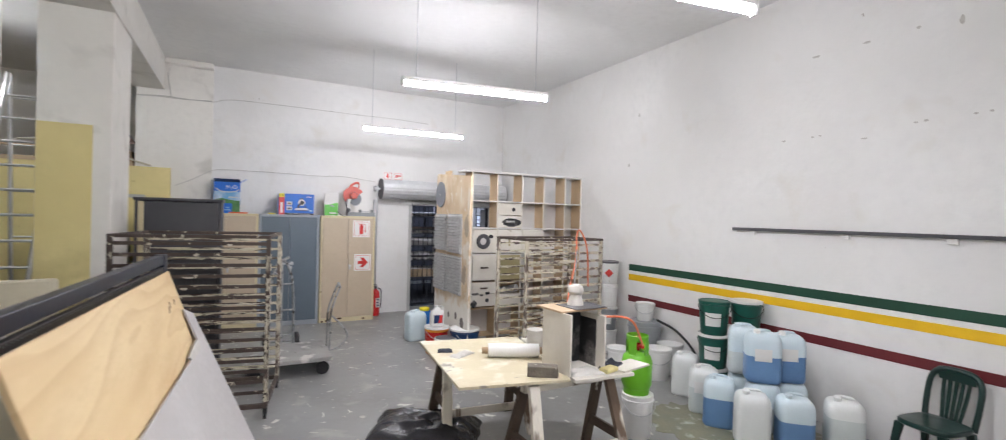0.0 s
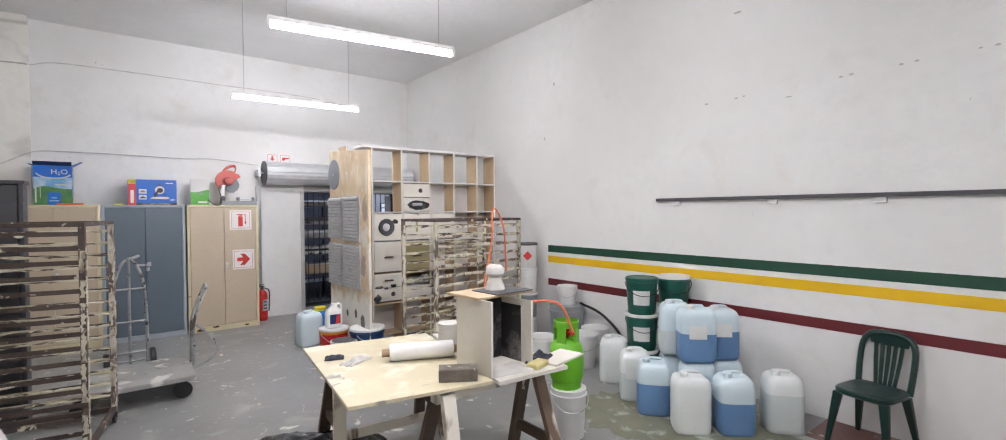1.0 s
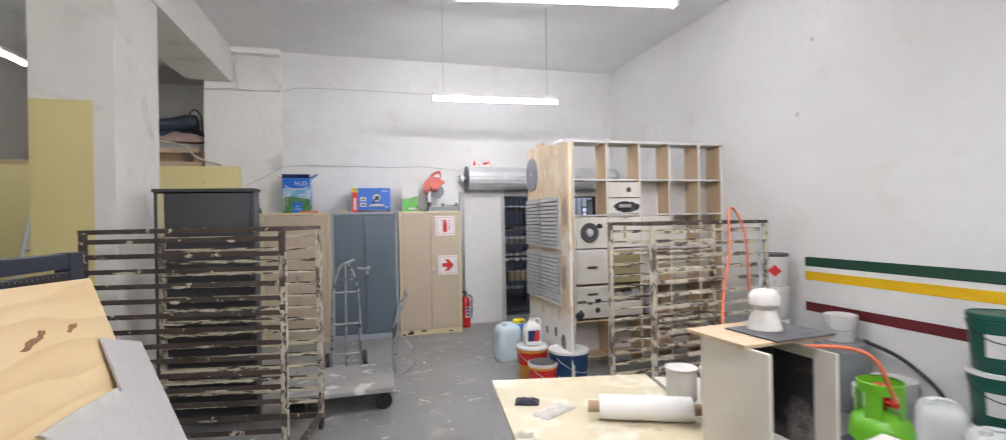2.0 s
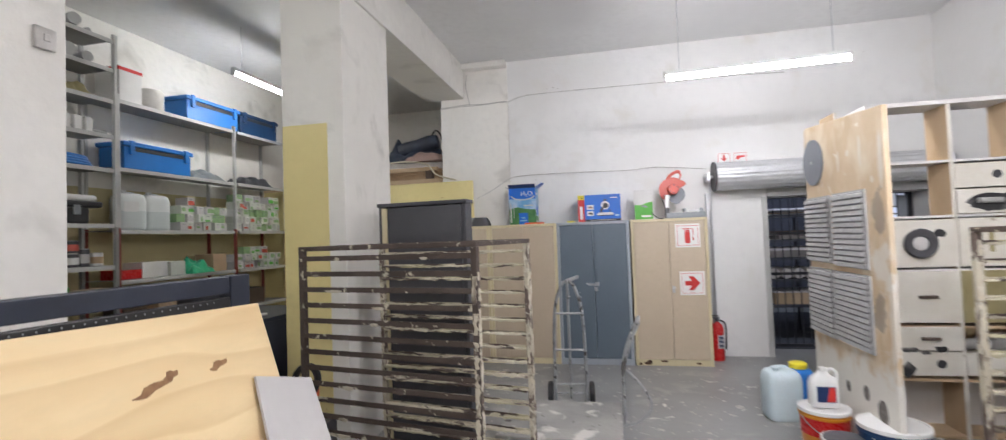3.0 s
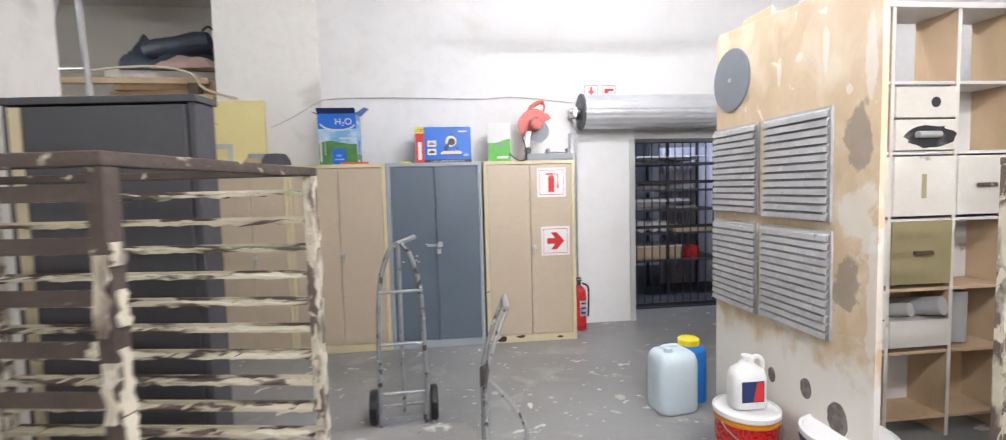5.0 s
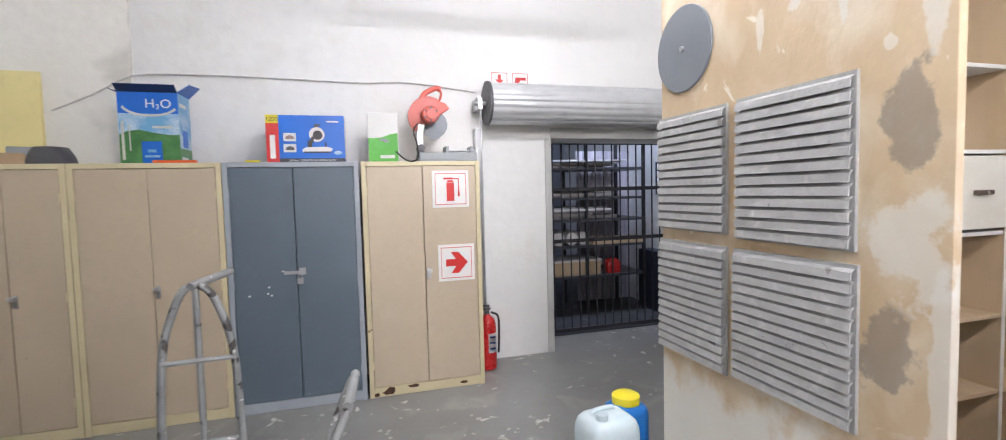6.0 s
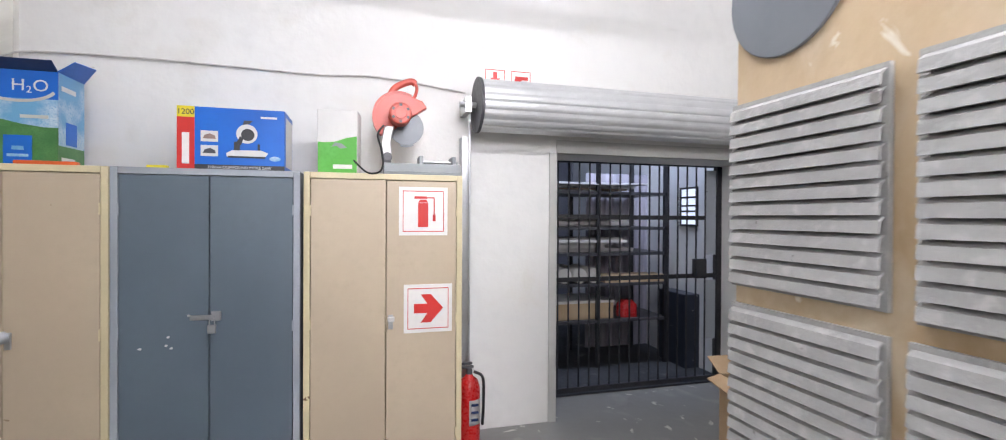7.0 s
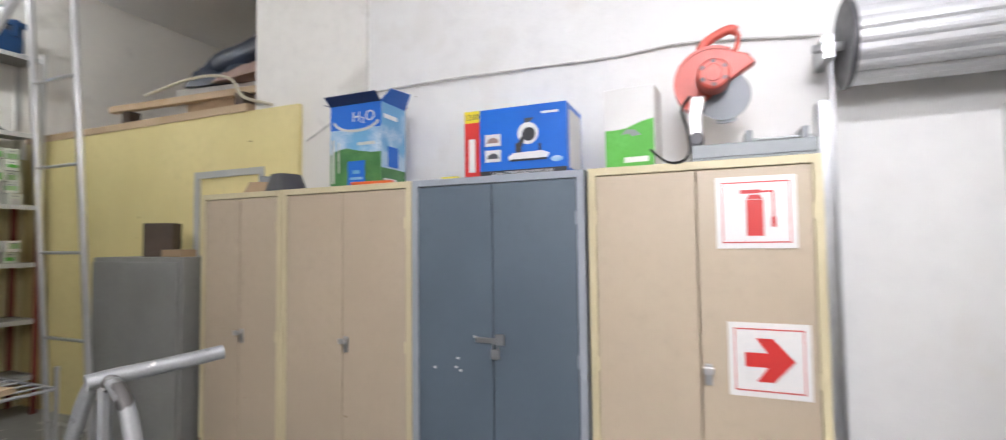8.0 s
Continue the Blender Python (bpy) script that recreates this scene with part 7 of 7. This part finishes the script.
# aluminium step ladder
t = thing("ladder", pose(-2.66, 0, 0), "tall aluminium folding ladder standing in the store", "ladder")
for x in (-0.25, 0.25):
    part("rear_rail", Shape().rod((x, 8.70, 0), (x, 8.50, 3.5), 0.022, 8), M_ALU, t)
    part("front_rail", Shape().rod((x, 7.05, 0), (x, 8.44, 3.5), 0.024, 8), M_ALU, t)
for k in range(1, 12):
    f = k / 12
    part("rung", Shape().rod((-0.25, 7.05 + 1.39 * f, 3.5 * f), (0.25, 7.05 + 1.39 * f, 3.5 * f), 0.016, 8), M_ALU, t)
    if k % 2:
        part("brace", Shape().rod((-0.25, 8.70 - 0.2 * f, 3.5 * f), (0.25, 8.70 - 0.2 * f, 3.5 * f), 0.011, 8), M_ALU, t)

t = thing("filing_cabinet", pose(-2.72, 8.82, 0), "grey steel filing cabinet in front of the partition", "cabinet")
part("body", Shape().box(0, 0.94, 0.02, 0.46, 0, 1.42), M_SHELF, t, bevel=0.006)
part("door", Shape().box(0.02, 0.92, 0.0, 0.018, 0.06, 1.39), M_SHELF, t, bevel=0.004)
solid("wood_offcut", Shape().box(-0.1, 0.1, -0.06, 0.06, 0, 0.24), M_TIMBERD, "brown wooden offcut on the filing cabinet", "offcut", bevel=0.004, at=pose(-2.3, 9.05, 1.42, 0, 0, 30))
solid("wood_offcut", Shape().box(-0.14, 0.14, -0.05, 0.05, 0, 0.05), M_CARD, "flat wooden offcut on the filing cabinet", "offcut", bevel=0.004, at=pose(-2.05, 9.0, 1.42, 0, 0, -10))
t = thing("wire_trolley", pose(-1.7, 7.75, 0), "grey wire basket trolley near the ladder", "trolley")
for z in (0.25, 0.55, 0.85):
    for k in range(7):
        part("wire", Shape().rod((-0.3 + 0.1 * k, -0.25, z), (-0.3 + 0.1 * k, 0.25, z), 0.005, 6), M_GALV, t)
    part("rim", Shape().tube([(-0.3, -0.25, z), (0.3, -0.25, z), (0.3, 0.25, z), (-0.3, 0.25, z), (-0.3, -0.25, z)], 0.008, 6), M_GALV, t)
for x in (-0.3, 0.3):
    for y in (-0.25, 0.25):
        part("post", Shape().rod((x, y, 0), (x, y, 0.95), 0.011, 8), M_GALV, t)
solid("plank", Shape().box(-0.28, 0.28, -0.05, 0.05, 0, 0.03), M_PLYRAW, "raw wooden plank lying in the trolley", "plank", bevel=0.004, at=pose(-1.7, 7.75, 0.86, 0, 0, 15))

# loft goods
crumple("tarpaulin", pose(-2.35, 9.98, 2.86, 0, 0, 10), 0.98, 0.8, 0.56, M_TARP, "heap of dark blue tarpaulin on the loft", "tarpaulin", 31, 36, 1.0)
solid("kit_bag", Shape().rings([squircle(0.02, 0.02, -0.34, 18, 2.4), squircle(0.2, 0.2, -0.32, 18, 2.4), squircle(0.24, 0.23, -0.2, 18, 2.4), squircle(0.22, 0.22, 0.0, 18, 2.4), squircle(0.25, 0.23, 0.18, 18, 2.4), squircle(0.2, 0.19, 0.31, 18, 2.4), squircle(0.02, 0.02, 0.33, 18, 2.4)]), M_TARP, "dark blue rolled kit bag lying on the loft heap", "bag", smooth=True, at=pose(-2.25, 9.72, 3.13, 8, 78, 12))
solid("wire_loop", Shape().tube(smooth_path([(-2.05, 9.9, 3.0), (-2.12, 9.9, 3.26), (-2.04, 9.9, 3.40), (-1.95, 9.9, 3.3), (-1.92, 9.9, 3.0)]), 0.012, 8), M_BLACK, "dark hose loop standing out of the loft heap", "hose", smooth=True)
crumple("rag", pose(-2.12, 9.66, 2.86, 0, 0, -6), 0.62, 0.34, 0.17, M_ROSE, "faded rose rag heaped on the loft", "rag", 17, 16, 0.6)
for k, (w, h, m) in enumerate(((0.55, 0.10, M_CARD), (0.5, 0.09, M_CARD), (0.58, 0.1, M_CLOTHP))):
    solid("flat_carton", Shape().box(-w, w, -0.3, 0.3, 0, h - 0.002), m, "flattened carton in a stack on the loft", "carton", bevel=0.004, at=pose(-2.35, 9.9, 2.56 + 0.1 * k, 0, 0, 6 * k - 5), group="flattened cartons")
solid("timber_pole", Shape().box(-1.1, 0.62, -0.03, 0.03, 0, 0.06), M_PLYRAW, "raw timber pole lying across the loft", "pole", bevel=0.006, at=pose(-2.5, 9.48, 2.70, 0, 0, 3))
for x in (-3.4, -2.0):
    solid("timber_block", Shape().box(-0.05, 0.05, -0.05, 0.05, 0, 0.14), M_TIMBERD, "wooden block under the pole", "block", bevel=0.004, at=pose(x, 9.47, 2.56), group="blocks on the loft")
solid("cable", Shape().tube(smooth_path([(-3.1, 9.40, 2.80), (-2.4, 9.34, 2.84), (-2.0, 9.33, 2.78), (-1.85, 9.33, 2.62), (-1.55, 9.325, 2.52)]), 0.012, 8), M_MATTR, "cream cable drooping over the partition", "cable", smooth=True, group="wall cables")

# switch on the wall end
t = thing("light_switch", pose(-1.60, 4.0, 2.54), "dirty white wall switch box", "switch")
part("box", Shape().box(0.0, 0.022, -0.04, 0.04, -0.05, 0.04), M_CHIPW, t, bevel=0.006)
part("rocker", Shape().box(0.022, 0.028, -0.012, 0.012, -0.018, 0.012), M_CHIPW, t, bevel=0.003)

# slumped bags and bundles on the tall shelving
for y, z, w, h, m, lab, sd in ((5.66, 2.802, 0.42, 0.17, M_CLOTHP, "slumped pale sack on the steel shelf", 3), (5.75, 3.152, 0.55, 0.2, M_CLOTH, "dark crumpled bag on the steel shelf", 5), (4.75, 2.302, 0.8, 0.26, M_CLOTH, "dark crumpled bag on the steel shelf", 7), (4.8, 1.902, 0.7, 0.22, M_CLOTHP, "slumped pale sack on the steel shelf", 9)):
    crumple("sack", pose(-4.32, y, z), 0.34, w, h, m, lab, "sack", sd, 12, 0.6)
